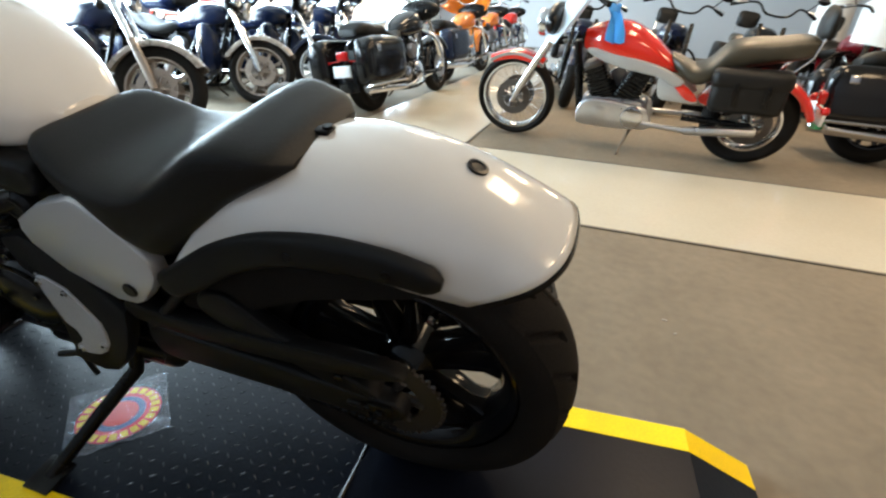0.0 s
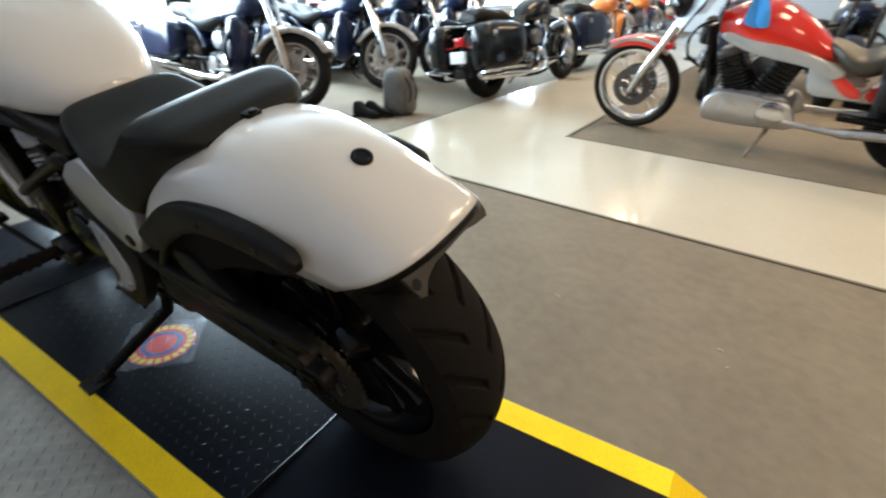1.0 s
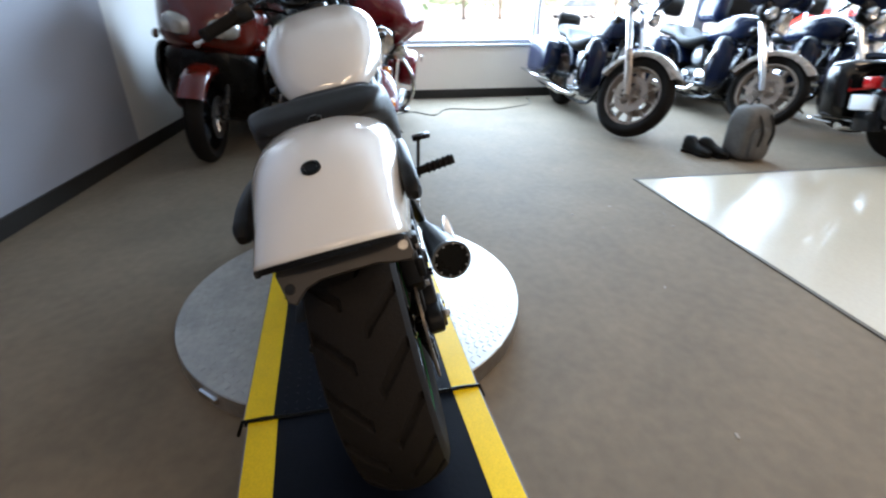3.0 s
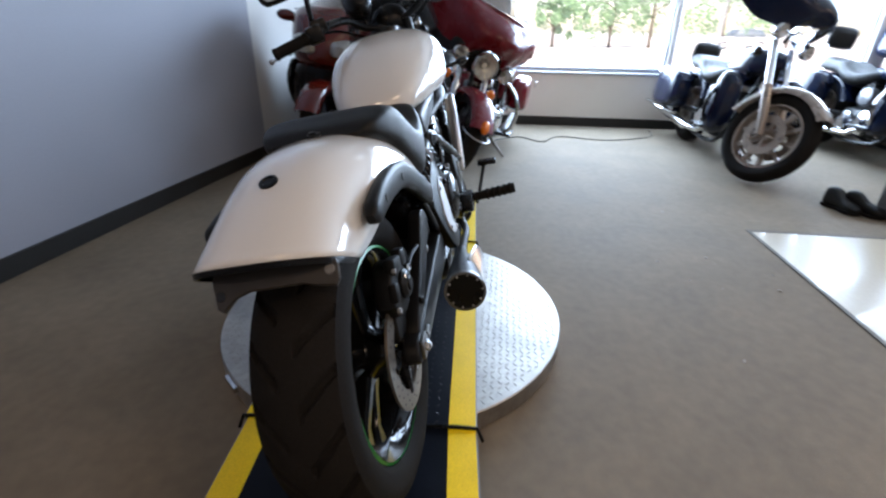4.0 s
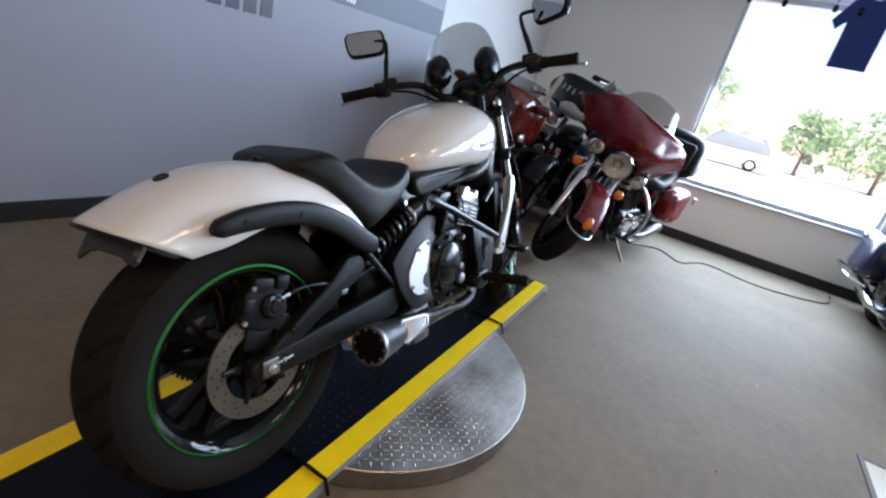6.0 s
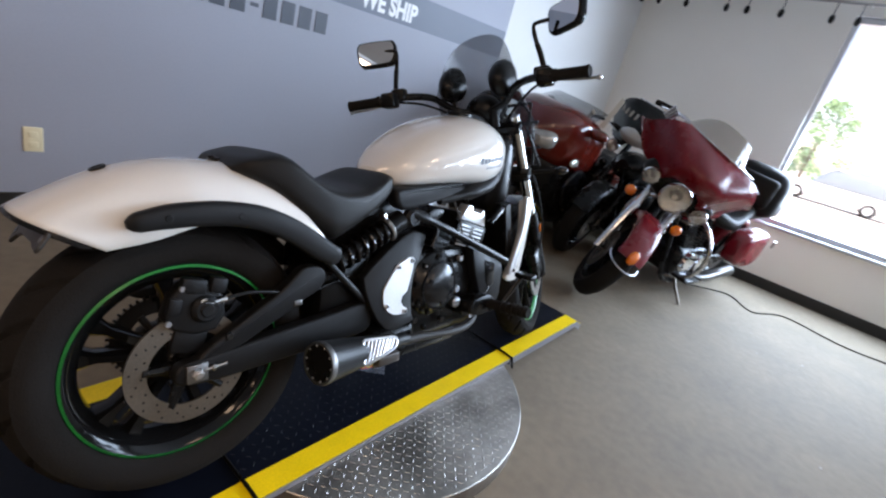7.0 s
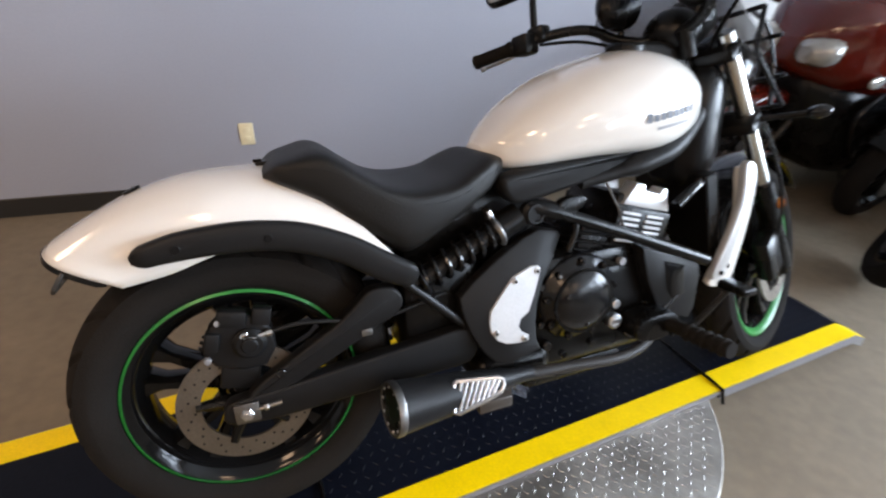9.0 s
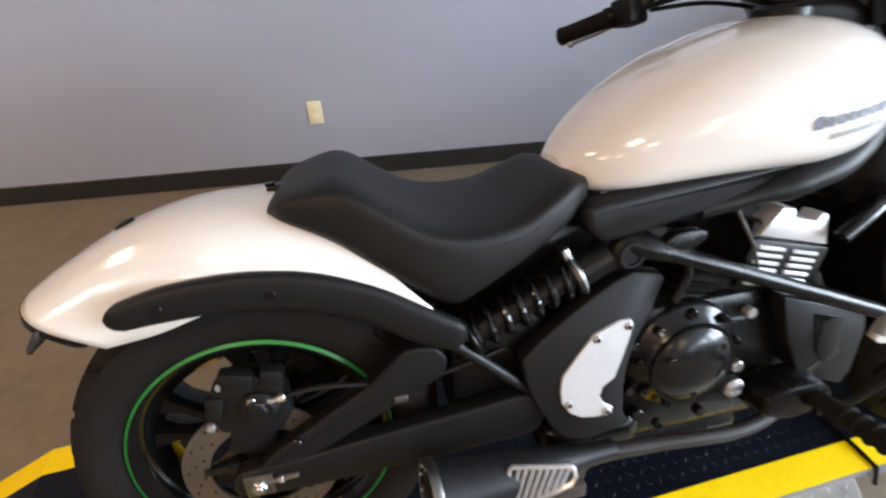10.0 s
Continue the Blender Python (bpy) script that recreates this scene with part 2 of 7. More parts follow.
def slab(bm, poly, y0, y1, bev=0.004, seg=2, m=None):
    """A plate: a polygon of (x, z) pairs between two y planes, its rims rounded."""
    a = [bm.verts.new((x, y0, z)) for x, z in poly]
    b = [bm.verts.new((x, y1, z)) for x, z in poly]
    n = len(poly)
    fs = [bm.faces.new(a), bm.faces.new(list(reversed(b)))]
    fs += [bm.faces.new((a[i], b[i], b[(i + 1) % n], a[(i + 1) % n])) for i in range(n)]
    bmesh.ops.recalc_face_normals(bm, faces=fs)
    vs = a + b
    if bev:
        es = [e for f in fs[:2] for e in f.edges]
        out = bmesh.ops.bevel(bm, geom=es, offset=bev, segments=seg, affect="EDGES", profile=0.5)
        vs = list({v for f in out["faces"] for v in f.verts} | {v for v in vs if v.is_valid})
    if m is not None:
        bmesh.ops.transform(bm, matrix=m, verts=vs)
    return bm


def smooth_poly(poly, steps=4):
    """A closed outline rounded through its points."""
    pts = [Vector((x, z, 0)) for x, z in poly]
    n, out = len(pts), []
    for i in range(n):
        p0, p1, p2, p3 = pts[i - 1], pts[i], pts[(i + 1) % n], pts[(i + 2) % n]
        for s in range(steps):
            t = s / steps
            q = 0.5 * (2 * p1 + (p2 - p0) * t + (2 * p0 - 5 * p1 + 4 * p2 - p3) * t * t + (3 * p1 - p0 - 3 * p2 + p3) * t**3)
            out.append((q.x, q.y))
    return out


def lerp_table(table, x):
    xs = [row[0] for row in table]
    return [float(np.interp(x, xs, [row[k] for row in table])) for k in range(1, len(table[0]))]


def soft_table(table, x):
    """As lerp_table, but smooth through the rows."""
    for i in range(len(table) - 1):
        if x <= table[i + 1][0] or i == len(table) - 2:
            t = (x - table[i][0]) / (table[i + 1][0] - table[i][0])
            t = min(max(t, 0), 1)
            r0, r1, r2, r3 = table[max(i - 1, 0)], table[i], table[i + 1], table[min(i + 2, len(table) - 1)]
            out = []
            for k in range(1, len(r1)):
                h = r2[0] - r1[0]
                m1 = (r2[k] - r0[k]) / (r2[0] - r0[0]) * h
                m2 = (r3[k] - r1[k]) / (r3[0] - r1[0]) * h
                out.append((2 * t**3 - 3 * t * t + 1) * r1[k] + (t**3 - 2 * t * t + t) * m1 + (3 * t * t - 2 * t**3) * r2[k] + (t**3 - t * t) * m2)
            return out


def body(bm, table, x0, x1, steps=28, n=32, top_pow=0.8, low_pow=0.6):
    """A rounded hull along x. Rows of table: x, half width, top z, waist z, bottom z."""
    rows = []
    for i in range(steps + 1):
        s = 0.5 - 0.5 * math.cos(math.pi * i / steps)
        x = x0 + (x1 - x0) * s
        w, zt, zw, zb = soft_table(table, x)
        row = []
        for j in range(n):
            a = 2 * math.pi * j / n
            c, sn = math.cos(a), math.sin(a)
            p = top_pow if sn >= 0 else low_pow
            y = w * math.copysign(abs(c) ** p, c)
            z = zw + ((zt - zw) * abs(sn) ** p if sn >= 0 else -(zw - zb) * abs(sn) ** p)
            row.append((x, y, z))
        rows.append(row)
    return rings(bm, rows)


def band(bm, centre_line, width, thick, n=12, steps=6):
    """A rounded flat bar that follows points (x, y, z) in an x-z plane: width in that plane, thick along y."""
    pts = curve(centre_line, steps)
    rows = []
    for i, p in enumerate(pts):
        d = (pts[min(i + 1, len(pts) - 1)] - pts[max(i - 1, 0)])
        d.y = 0
        d.normalize()
        up = Vector((-d.z, 0, d.x))
        u = i / (len(pts) - 1)
        w = (np.interp(u, np.linspace(0, 1, len(width)), width) if isinstance(width, (list, tuple)) else width) / 2
        e = min(i, len(pts) - 1 - i)
        k = (0.45, 0.8, 1.0)[min(e, 2)]
        row = []
        for j in range(n):
            a = 2 * math.pi * j / n
            c, s = math.cos(a), math.sin(a)
            row.append(p + up * (w * k * math.copysign(abs(s) ** 0.6, s)) + Vector((0, thick / 2 * k * math.copysign(abs(c) ** 0.6, c), 0)))
        rows.append(row)
    return rings(bm, rows)


# ---- the room ----
def wall(name, lo, hi, mat, label, openings=()):
    """A wall along x or y as blocks round its openings (a0, a1, z0, z1), with thickness."""
    bm = bmesh.new()
    lo, hi = Vector(lo), Vector(hi)
    along = 0 if hi.x - lo.x > hi.y - lo.y else 1
    cuts = sorted(openings)
    at = lo[along]
    for a0, a1, z0, z1 in cuts:
        for s0, s1, b0, b1 in ((at, a0, lo.z, hi.z), (a0, a1, lo.z, z0), (a0, a1, z1, hi.z)):
            if s1 - s0 > 1e-4:
                p, q = lo.copy(), hi.copy()
                p[along], q[along], p.z, q.z = s0, s1, b0, b1
                box(bm, p, q)
        at = a1
    p = lo.copy()
    p[along] = at
    box(bm, p, hi)
    return thing(name, bm, mat, label, "wall", kind="structure", smooth=False)


bm = bmesh.new()
box(bm, (BACK_X - 0.2, FAR_Y - 0.2, -0.12), (WIN_X + 0.2, WALL_Y + 0.8, 0))
floor = thing("floor", bm, carpet, "brown-grey loop-pile showroom carpet", "floor", kind="structure", smooth=False)
# Polished aisle: one strip along the stand, one running off between the rows.
bm = bmesh.new()
box(bm, (BACK_X + 0.01, -3.12, -0.05), (0.745, -1.88, 0.004))
box(bm, (0.745, FAR_Y + 0.01, -0.05), (1.87, -1.88, 0.004))
aisle = thing("aisle_floor", bm, aisle_floor, "polished cream vinyl aisle let into the carpet", "floor", kind="structure", smooth=False)
bm = bmesh.new()
for lo, hi in (((BACK_X + 0.01, -1.88, -0.02), (1.895, -1.86, 0.006)), ((1.87, FAR_Y, -0.02), (1.895, -1.88, 0.006)), ((BACK_X + 0.01, -3.14, -0.02), (0.745, -3.12, 0.006)), ((0.725, FAR_Y, -0.02), (0.745, -3.14, 0.006))):
    box(bm, lo, hi)
thing("trim", bm, edging, "thin dark edging strip between carpet and vinyl", "floor trim", kind="structure", smooth=False)

wall("wall_north", (BACK_X - 0.2, WALL_Y, 0), (3.04, WALL_Y + 0.2, CEIL), wall_paint, "grey-blue painted showroom wall").matrix_world = NORTH
wall("wall_north_white", (3.04, WALL_Y - 0.002, 0), (WIN_X + 0.4, WALL_Y + 0.2, CEIL), white_paint, "white painted end of the showroom wall").matrix_world = NORTH
WINDOWS = [(-4.17, -2.27), (-2.17, -0.46), (-6.3, -4.4), (-8.3, -6.4), (-10.3, -8.4), (-12.3, -10.4)]
Z0, Z1 = 0.60, 2.43
wall("wall_east", (WIN_X, FAR_Y - 0.2, 0), (WIN_X + 0.2, WALL_Y - 0.255, CEIL), cream_paint, "cream wall under and beside the shop windows",
     [(a - 0.04, b + 0.04, Z0, Z1) for a, b in WINDOWS])
wall("wall_south", (BACK_X - 0.2, FAR_Y - 0.2, 0), (WIN_X, FAR_Y, CEIL), pale_grey_paint, "pale grey wall at the far end of the showroom")
wall("wall_west", (BACK_X - 0.2, FAR_Y, 0), (BACK_X, WALL_Y + 0.5, CEIL), white_paint, "pale wall behind the stand")
bm = bmesh.new()
box(bm, (BACK_X - 0.2, FAR_Y - 0.2, CEIL), (WIN_X + 0.2, WALL_Y + 0.8, CEIL + 0.15))
thing("ceiling", bm, ceiling_tile, "pale tiled showroom ceiling", "ceiling", kind="structure", smooth=False)
bm = bmesh.new()
box(bm, (BACK_X, WALL_Y - 0.014, 0), (WIN_X - 0.014, WALL_Y - 0.003, 0.10), NORTH, bev=0.004, seg=1)
box(bm, (WIN_X - 0.014, FAR_Y, 0), (WIN_X - 0.001, WALL_Y - 0.27, 0.10), bev=0.004, seg=1)
thing("baseboard", bm, base_rubber, "dark rubber baseboard along the walls", "baseboard", kind="structure", smooth=False)

for i, (a, b) in enumerate(WINDOWS):
    win = empty(f"window_{i + 1}", pose(WIN_X, (a + b) / 2, Z0), "large shop window in a pale aluminium frame", "window")
    win["kind"] = "structure"
    h = (b - a) / 2
    bm = bmesh.new()
    for lo, hi in (((0.03, -h - 0.04, 0), (0.11, -h, Z1 - Z0)), ((0.03, h, 0), (0.11, h + 0.04, Z1 - Z0)), ((0.03, -h, 0), (0.11, h, 0.05)), ((0.03, -h, Z1 - Z0 - 0.05), (0.11, h, Z1 - Z0))):
        box(bm, lo, hi, bev=0.004, seg=1)
    part("window_frame", bm, alu_frame, win, smooth=False)
    bm = bmesh.new()
    box(bm, (-0.035, -h - 0.05, -0.03), (0.03, h + 0.05, 0.0), bev=0.006)
    part("window_sill", bm, alu_frame, win, smooth=False)
    bm = bmesh.new()
    box(bm, (0.066, -h, 0.05), (0.072, h, Z1 - Z0 - 0.05))
    pane = part("pane", bm, pane_glass, win, smooth=False)
    pane.visible_shadow = False
    lamp("window_light", "AREA", 128 if i < 3 else 80, (0.50, 0.755, 1.0), look((WIN_X + 0.16, (a + b) / 2, (Z0 + Z1) / 2), (WIN_X - 3.2, (a + b) / 2 - 0.4, 0.4)), size=1.7, size_y=1.7)

# Lettering on the wall: the band with its words, the row of figures as plain bars.
bm = bmesh.new()
slab(bm, [(BACK_X + 0.5, 1.35), (3.038, 1.35), (3.038, 1.555), (BACK_X + 0.5, 1.555)], WALL_Y - 0.004, WALL_Y + 0.02, bev=0)
sign = thing("wall_sign", bm, band_paint, "slate band with white words painted on the wall", "sign", smooth=False)
sign.matrix_world = NORTH
fc = bpy.data.curves.new("words", "FONT")
fc.body, fc.size, fc.extrude, fc.offset = "WE SHIP", 0.152, 0.001, 0.006
fc.align_x = "LEFT"
words = new("lettering", fc)
words.matrix_world = pose(1.62, WALL_Y - 0.006, 1.382, 90, 0, 0) @ Matrix.Diagonal((0.80, 1, 1, 1))
words.data.materials.append(letter_white)
words.parent = sign
digits = empty("painted_figures", NORTH @ pose(0.232, WALL_Y - 0.001, 1.150), "row of dark painted figures shown as bars", "sign")
x = 0.0
for k in range(12):
    w, z0, z1 = (0.045, 0.042, 0.062) if k in (3, 7) else (0.078, 0, 0.118)
    bm = bmesh.new()
    box(bm, (x, -0.003, z0), (x + w, 0.01, z1))
    part("bar", bm, letter_dark, digits, smooth=False)
    x += w + 0.028

# Wall socket
bm = bmesh.new()
box(bm, (-0.036, -0.008, -0.058), (0.036, 0.01, 0.058), bev=0.004)
outlet = thing("wall_outlet", bm, ivory, "ivory plastic wall socket plate", "socket", m=NORTH @ pose(0.015, WALL_Y, 0.360))
for dz in (-0.024, 0.024):
    bm = bmesh.new()
    box(bm, (-0.017, -0.011, dz - 0.014), (0.017, -0.006, dz + 0.014), bev=0.003)
    part("receptacle", bm, ivory, outlet)

# Ceiling lights
def ceiling_light(x, y, energy, color):
    light = empty("ceiling_light", pose(x, y, CEIL), "long recessed fluorescent ceiling light", "ceiling light", "ceiling lights")
    bm = bmesh.new()
    for lo, hi in (((-0.32, -0.62, -0.03), (-0.28, 0.62, 0)), ((0.28, -0.62, -0.03), (0.32, 0.62, 0)), ((-0.28, -0.62, -0.03), (0.28, -0.58, 0)), ((-0.28, 0.58, -0.03), (0.28, 0.62, 0))):
        box(bm, lo, hi, bev=0.004, seg=1)
    part("frame", bm, white_paint, light, smooth=False)
    bm = bmesh.new()
    box(bm, (-0.28, -0.58, -0.012), (0.28, 0.58, -0.004))
    part("diffuser", bm, tube_glow, light, "glowing diffuser", smooth=False)
    lamp("ceiling_lamp", "AREA", energy, color, look((x, y, CEIL - 0.04), (x, y, 0)), size=0.5, size_y=1.1)


tube_glow = glow("fluorescent_diffuser", (1, 0.90, 0.76), 1.6)
# Unseen extra at (-2.98, 0.42): added for the left mirror and left-side fill.
for x, y in ((-1.3, -2.3), (-4.2, -2.3), (-2.98, 0.42), (-1.3, -5.2), (1.3, -5.2), (-4.2, -5.2), (1.3, -8.5), (-2.5, -9.5)):
    ceiling_light(x, y, 8 if y > -3 else 8.5, (1.0, 0.76, 0.49))


# ---- the turntable and its track ----
def tread(bm, inside, x0, x1, y0, y1, z, pitch=0.0225, length=0.0185, width=0.0052, high=0.0013):
    """Raised lozenges of tread plate, turned by turns, wherever inside(x, y) holds."""
    nx, ny = int((x1 - x0) / pitch), int((y1 - y0) / pitch)
    for i in range(nx):
        for j in range(ny):
            x, y = x0 + (i + 0.5) * pitch, y0 + (j + 0.5) * pitch
            if not inside(x, y):
                continue
            a = radians(45 if (i + j) % 2 else -45)
            d, s = Vector((math.cos(a), math.sin(a), 0)), Vector((-math.sin(a), math.cos(a), 0))
            c = Vector((x, y, z))
            e = [bm.verts.new(c + d * length / 2), bm.verts.new(c + s * width / 2), bm.verts.new(c - d * length / 2), bm.verts.new(c - s * width / 2)]
            t = [bm.verts.new(c + d * length * 0.28 + Vector((0, 0, high))), bm.verts.new(c - d * length * 0.28 + Vector((0, 0, high)))]
            bm.faces.new((e[0], e[1], t[0]))
            bm.faces.new((e[1], e[2], t[1], t[0]))
            bm.faces.new((e[2], e[3], t[1]))
            bm.faces.new((e[3], e[0], t[0], t[1]))
    return bm


DISC = (0.700, -0.084)
DISC_R, DISC_Z, DECK_Z = 0.606, 0.070, 0.088
turntable = empty("turntable", pose(*DISC, 0), "round aluminium tread-plate turntable under the motorcycle", "turntable")
bm = bmesh.new()
lathe(bm, [(DISC_R - 0.003, 0.003), (DISC_R, 0.007), (DISC_R, DISC_Z - 0.003), (DISC_R - 0.003, DISC_Z), (0.01, DISC_Z)], (0, 0, 0), (0, 0, 1), 96)
part("platter", bm, alu_plate, turntable, angle=30)
bm = bmesh.new()
tread(bm, lambda x, y: x * x + y * y < (DISC_R - 0.02) ** 2 and abs(y + 0.05 - 0.06 * x) > 0.245, -0.61, 0.61, -0.61, 0.61, DISC_Z)
tagged(part("tread_pattern", bm, alu_plate, turntable, smooth=False), kind="stuff")
bm = bmesh.new()
lathe(bm, [(DISC_R - 0.05, 0.0), (DISC_R - 0.05, 0.015)], (0, 0, 0), (0, 0, 1), 64)
part("base", bm, black_satin, turntable)
bm = bmesh.new()
m = pose(0, 0, 0, 0, 0, 205)
box(bm, (DISC_R - 0.06, -0.035, 0.004), (DISC_R + 0.05, 0.035, 0.03), m, bev=0.006)
box(bm, (DISC_R + 0.0, -0.012, 0.028), (DISC_R + 0.03, 0.012, 0.05), m, bev=0.004)
part("locking_bracket", bm, steel, turntable)
for a, r in ((139.0, 0.598),):
    bm = bmesh.new()
    K = Matrix.Rotation(radians(a), 4, "Z")
    box(bm, (r - 0.012, -0.045, 0.030), (r + 0.020, 0.035, 0.052), K, bev=0.005)
    part("edge_clamp", bm, chrome, turntable, "small bright edge clamp")

TRACK = pose(0.10, -0.126, 0, 0, 0, 3.5)
track = empty("display_track", TRACK, "dark tread-plate track with yellow edges across the turntable", "display stand")
HW, HWL, SW = 0.295, 0.311, 0.070
SECTIONS = [(-0.885, -0.72, 0.010, DECK_Z), (-0.72, -0.004, DECK_Z, DECK_Z), (0.004, 1.17, DECK_Z, DECK_Z), (1.178, 1.86, DECK_Z, DECK_Z), (1.86, 1.94, DECK_Z, 0.05)]


def track_block(x0, x1, y0, y1, lo0, hi0, lo1, hi1):
    """A block of the track between two stations; the rear end sits slightly askew."""
    skew = lambda x: 0.034 * min(x, 0)
    return rings(bmesh.new(), [[(x, y0 + skew(x), lo), (x, y1 + skew(x), lo), (x, y1 + skew(x), hi), (x, y0 + skew(x), hi)] for x, lo, hi in ((x0, lo0, hi0), (x1, lo1, hi1))])


for x0, x1, za, zb in SECTIONS:
    thick = 0.016 if x0 == 0.004 else 0.036
    left = HWL if x0 > 0 else 0.299
    ta, tb = min(za - 0.004, thick), min(zb - 0.004, thick)
    deck = part("deck", track_block(x0, x1, -HW, left, za - ta, za, zb - tb, zb), dark_plate, track, smooth=False)
    for sgn in (-1, 1):
        edge = left if sgn > 0 else HW
        y0, y1 = sorted((sgn * edge, sgn * (edge - SW)))
        part("edge_stripe", track_block(x0, x1, y0, y1, za, za + 0.0015, zb, zb + 0.0015), yellow_tape, deck, "bright yellow safety stripe", smooth=False)
        y0, y1 = sorted((sgn * edge, sgn * (edge + 0.004)))
        part("side_rail", track_block(x0, x1, y0, y1, za - ta, za - 0.001, zb - tb, zb - 0.001), grey_edge, deck, "grey metal edge", smooth=False)
bm = bmesh.new()
tread(bm, lambda x, y: x > 0.015 and abs(x - 1.174) > 0.015 and abs(y) < HW - SW - 0.012, -0.72, 1.86, -HW, HW, DECK_Z, pitch=0.029, length=0.017, width=0.005, high=0.0009)
tagged(part("tread_pattern", bm, lit_nub, track, smooth=False), kind="stuff")
for x in (0.0, 1.174):
    bm = bmesh.new()
    tube(bm, [(x, -HW - 0.02, 0.05), (x, -HW - 0.004, DECK_Z + 0.004), (x, -HW + 0.05, DECK_Z + 0.006), (x, 0, DECK_Z - 0.004), (x, HWL - 0.05, DECK_Z + 0.006), (x, HWL + 0.003, DECK_Z + 0.004), (x, HWL + 0.02, 0.05)], 0.005, 8)
    part("joint_cord", bm, black_satin, track, "black cord laid in the joint")
for x in (-0.6, 1.7):
    for y in (-0.2, 0.2):
        bm = bmesh.new()
        box(bm, (x - 0.02, y - 0.02, 0.0), (x + 0.02, y + 0.02, DECK_Z - 0.039), bev=0.003)
        part("foot", bm, black_satin, track)


# ---- the white cruiser on the track ----
BIKE = pose(-0.001, -0.236, 0.090, 0, 0, 1.0) @ pose(0, 0, 0, -12, 0, 0)
AXLE_F, STEER_DEG, RAKE = Vector((1.50, 0, 0.31)), 22.0, radians(30)
UP_FORK = Vector((-math.sin(RAKE), 0, math.cos(RAKE)))
FOOT = AXLE_F - 0.045 * Vector((math.cos(RAKE), 0, math.sin(RAKE)))
STEER = Matrix.Translation(FOOT) @ Matrix.Rotation(radians(STEER_DEG), 4, UP_FORK) @ Matrix.Translation(-FOOT)

bike = empty("motorcycle", BIKE, "pearl white cruiser motorcycle with black frame leaning on its side stand", "motorcycle")


def hp(name, bm, mat, label="", parent=None, turn=False, smooth=True, angle=40):
    """A part of the cruiser; turn: it goes round with the handlebar."""
    if turn:
        bmesh.ops.transform(bm, matrix=STEER, verts=bm.verts[:])
    return part(name, bm, mat, parent or bike, label, smooth, angle)


def tyre_mesh(centre, radius, half, bead, n=480, grooves=20):
    """A tyre with cut grooves, turned round y."""
    deep = radius - bead
    prof = [(-deep, 0.80), (-deep * 0.92, 0.89), (-deep * 0.80, 0.97), (-deep * 0.58, 1.0), (-0.040, 0.985), (-0.031, 0.935)]
    v = [(radius + dr, -half * f) for dr, f in prof]
    crown = 37
    for k in range(crown):
        u = -1 + 2 * k / (crown - 1)
        v.append((radius - 0.024 * abs(u) ** 2.1, half * 0.90 * u))
    v += [(radius + dr, half * f) for dr, f in reversed(prof)]
    bm = bmesh.new()
    rows = []
    for i in range(n):
        a = 2 * math.pi * i / n
        row = []
        for r, y in v:
            u = y / (half * 0.9)
            phase = (i / n * grooves + 0.85 * abs(u) + (0.5 if y > 0 else 0)) % 1.0
            if 0.22 < abs(u) < 0.97 and phase < 0.20 and r > radius - 0.03:
                r -= 0.009 * min(1.0, 4 * min(phase, 0.20 - phase) / 0.20 + 0.35)
            row.append((centre[0] + r * math.cos(a), centre[1] + y, centre[2] + r * math.sin(a)))
        rows.append(row)
    return rings(bm, rows, closed=False, cap=False, wrap=True)


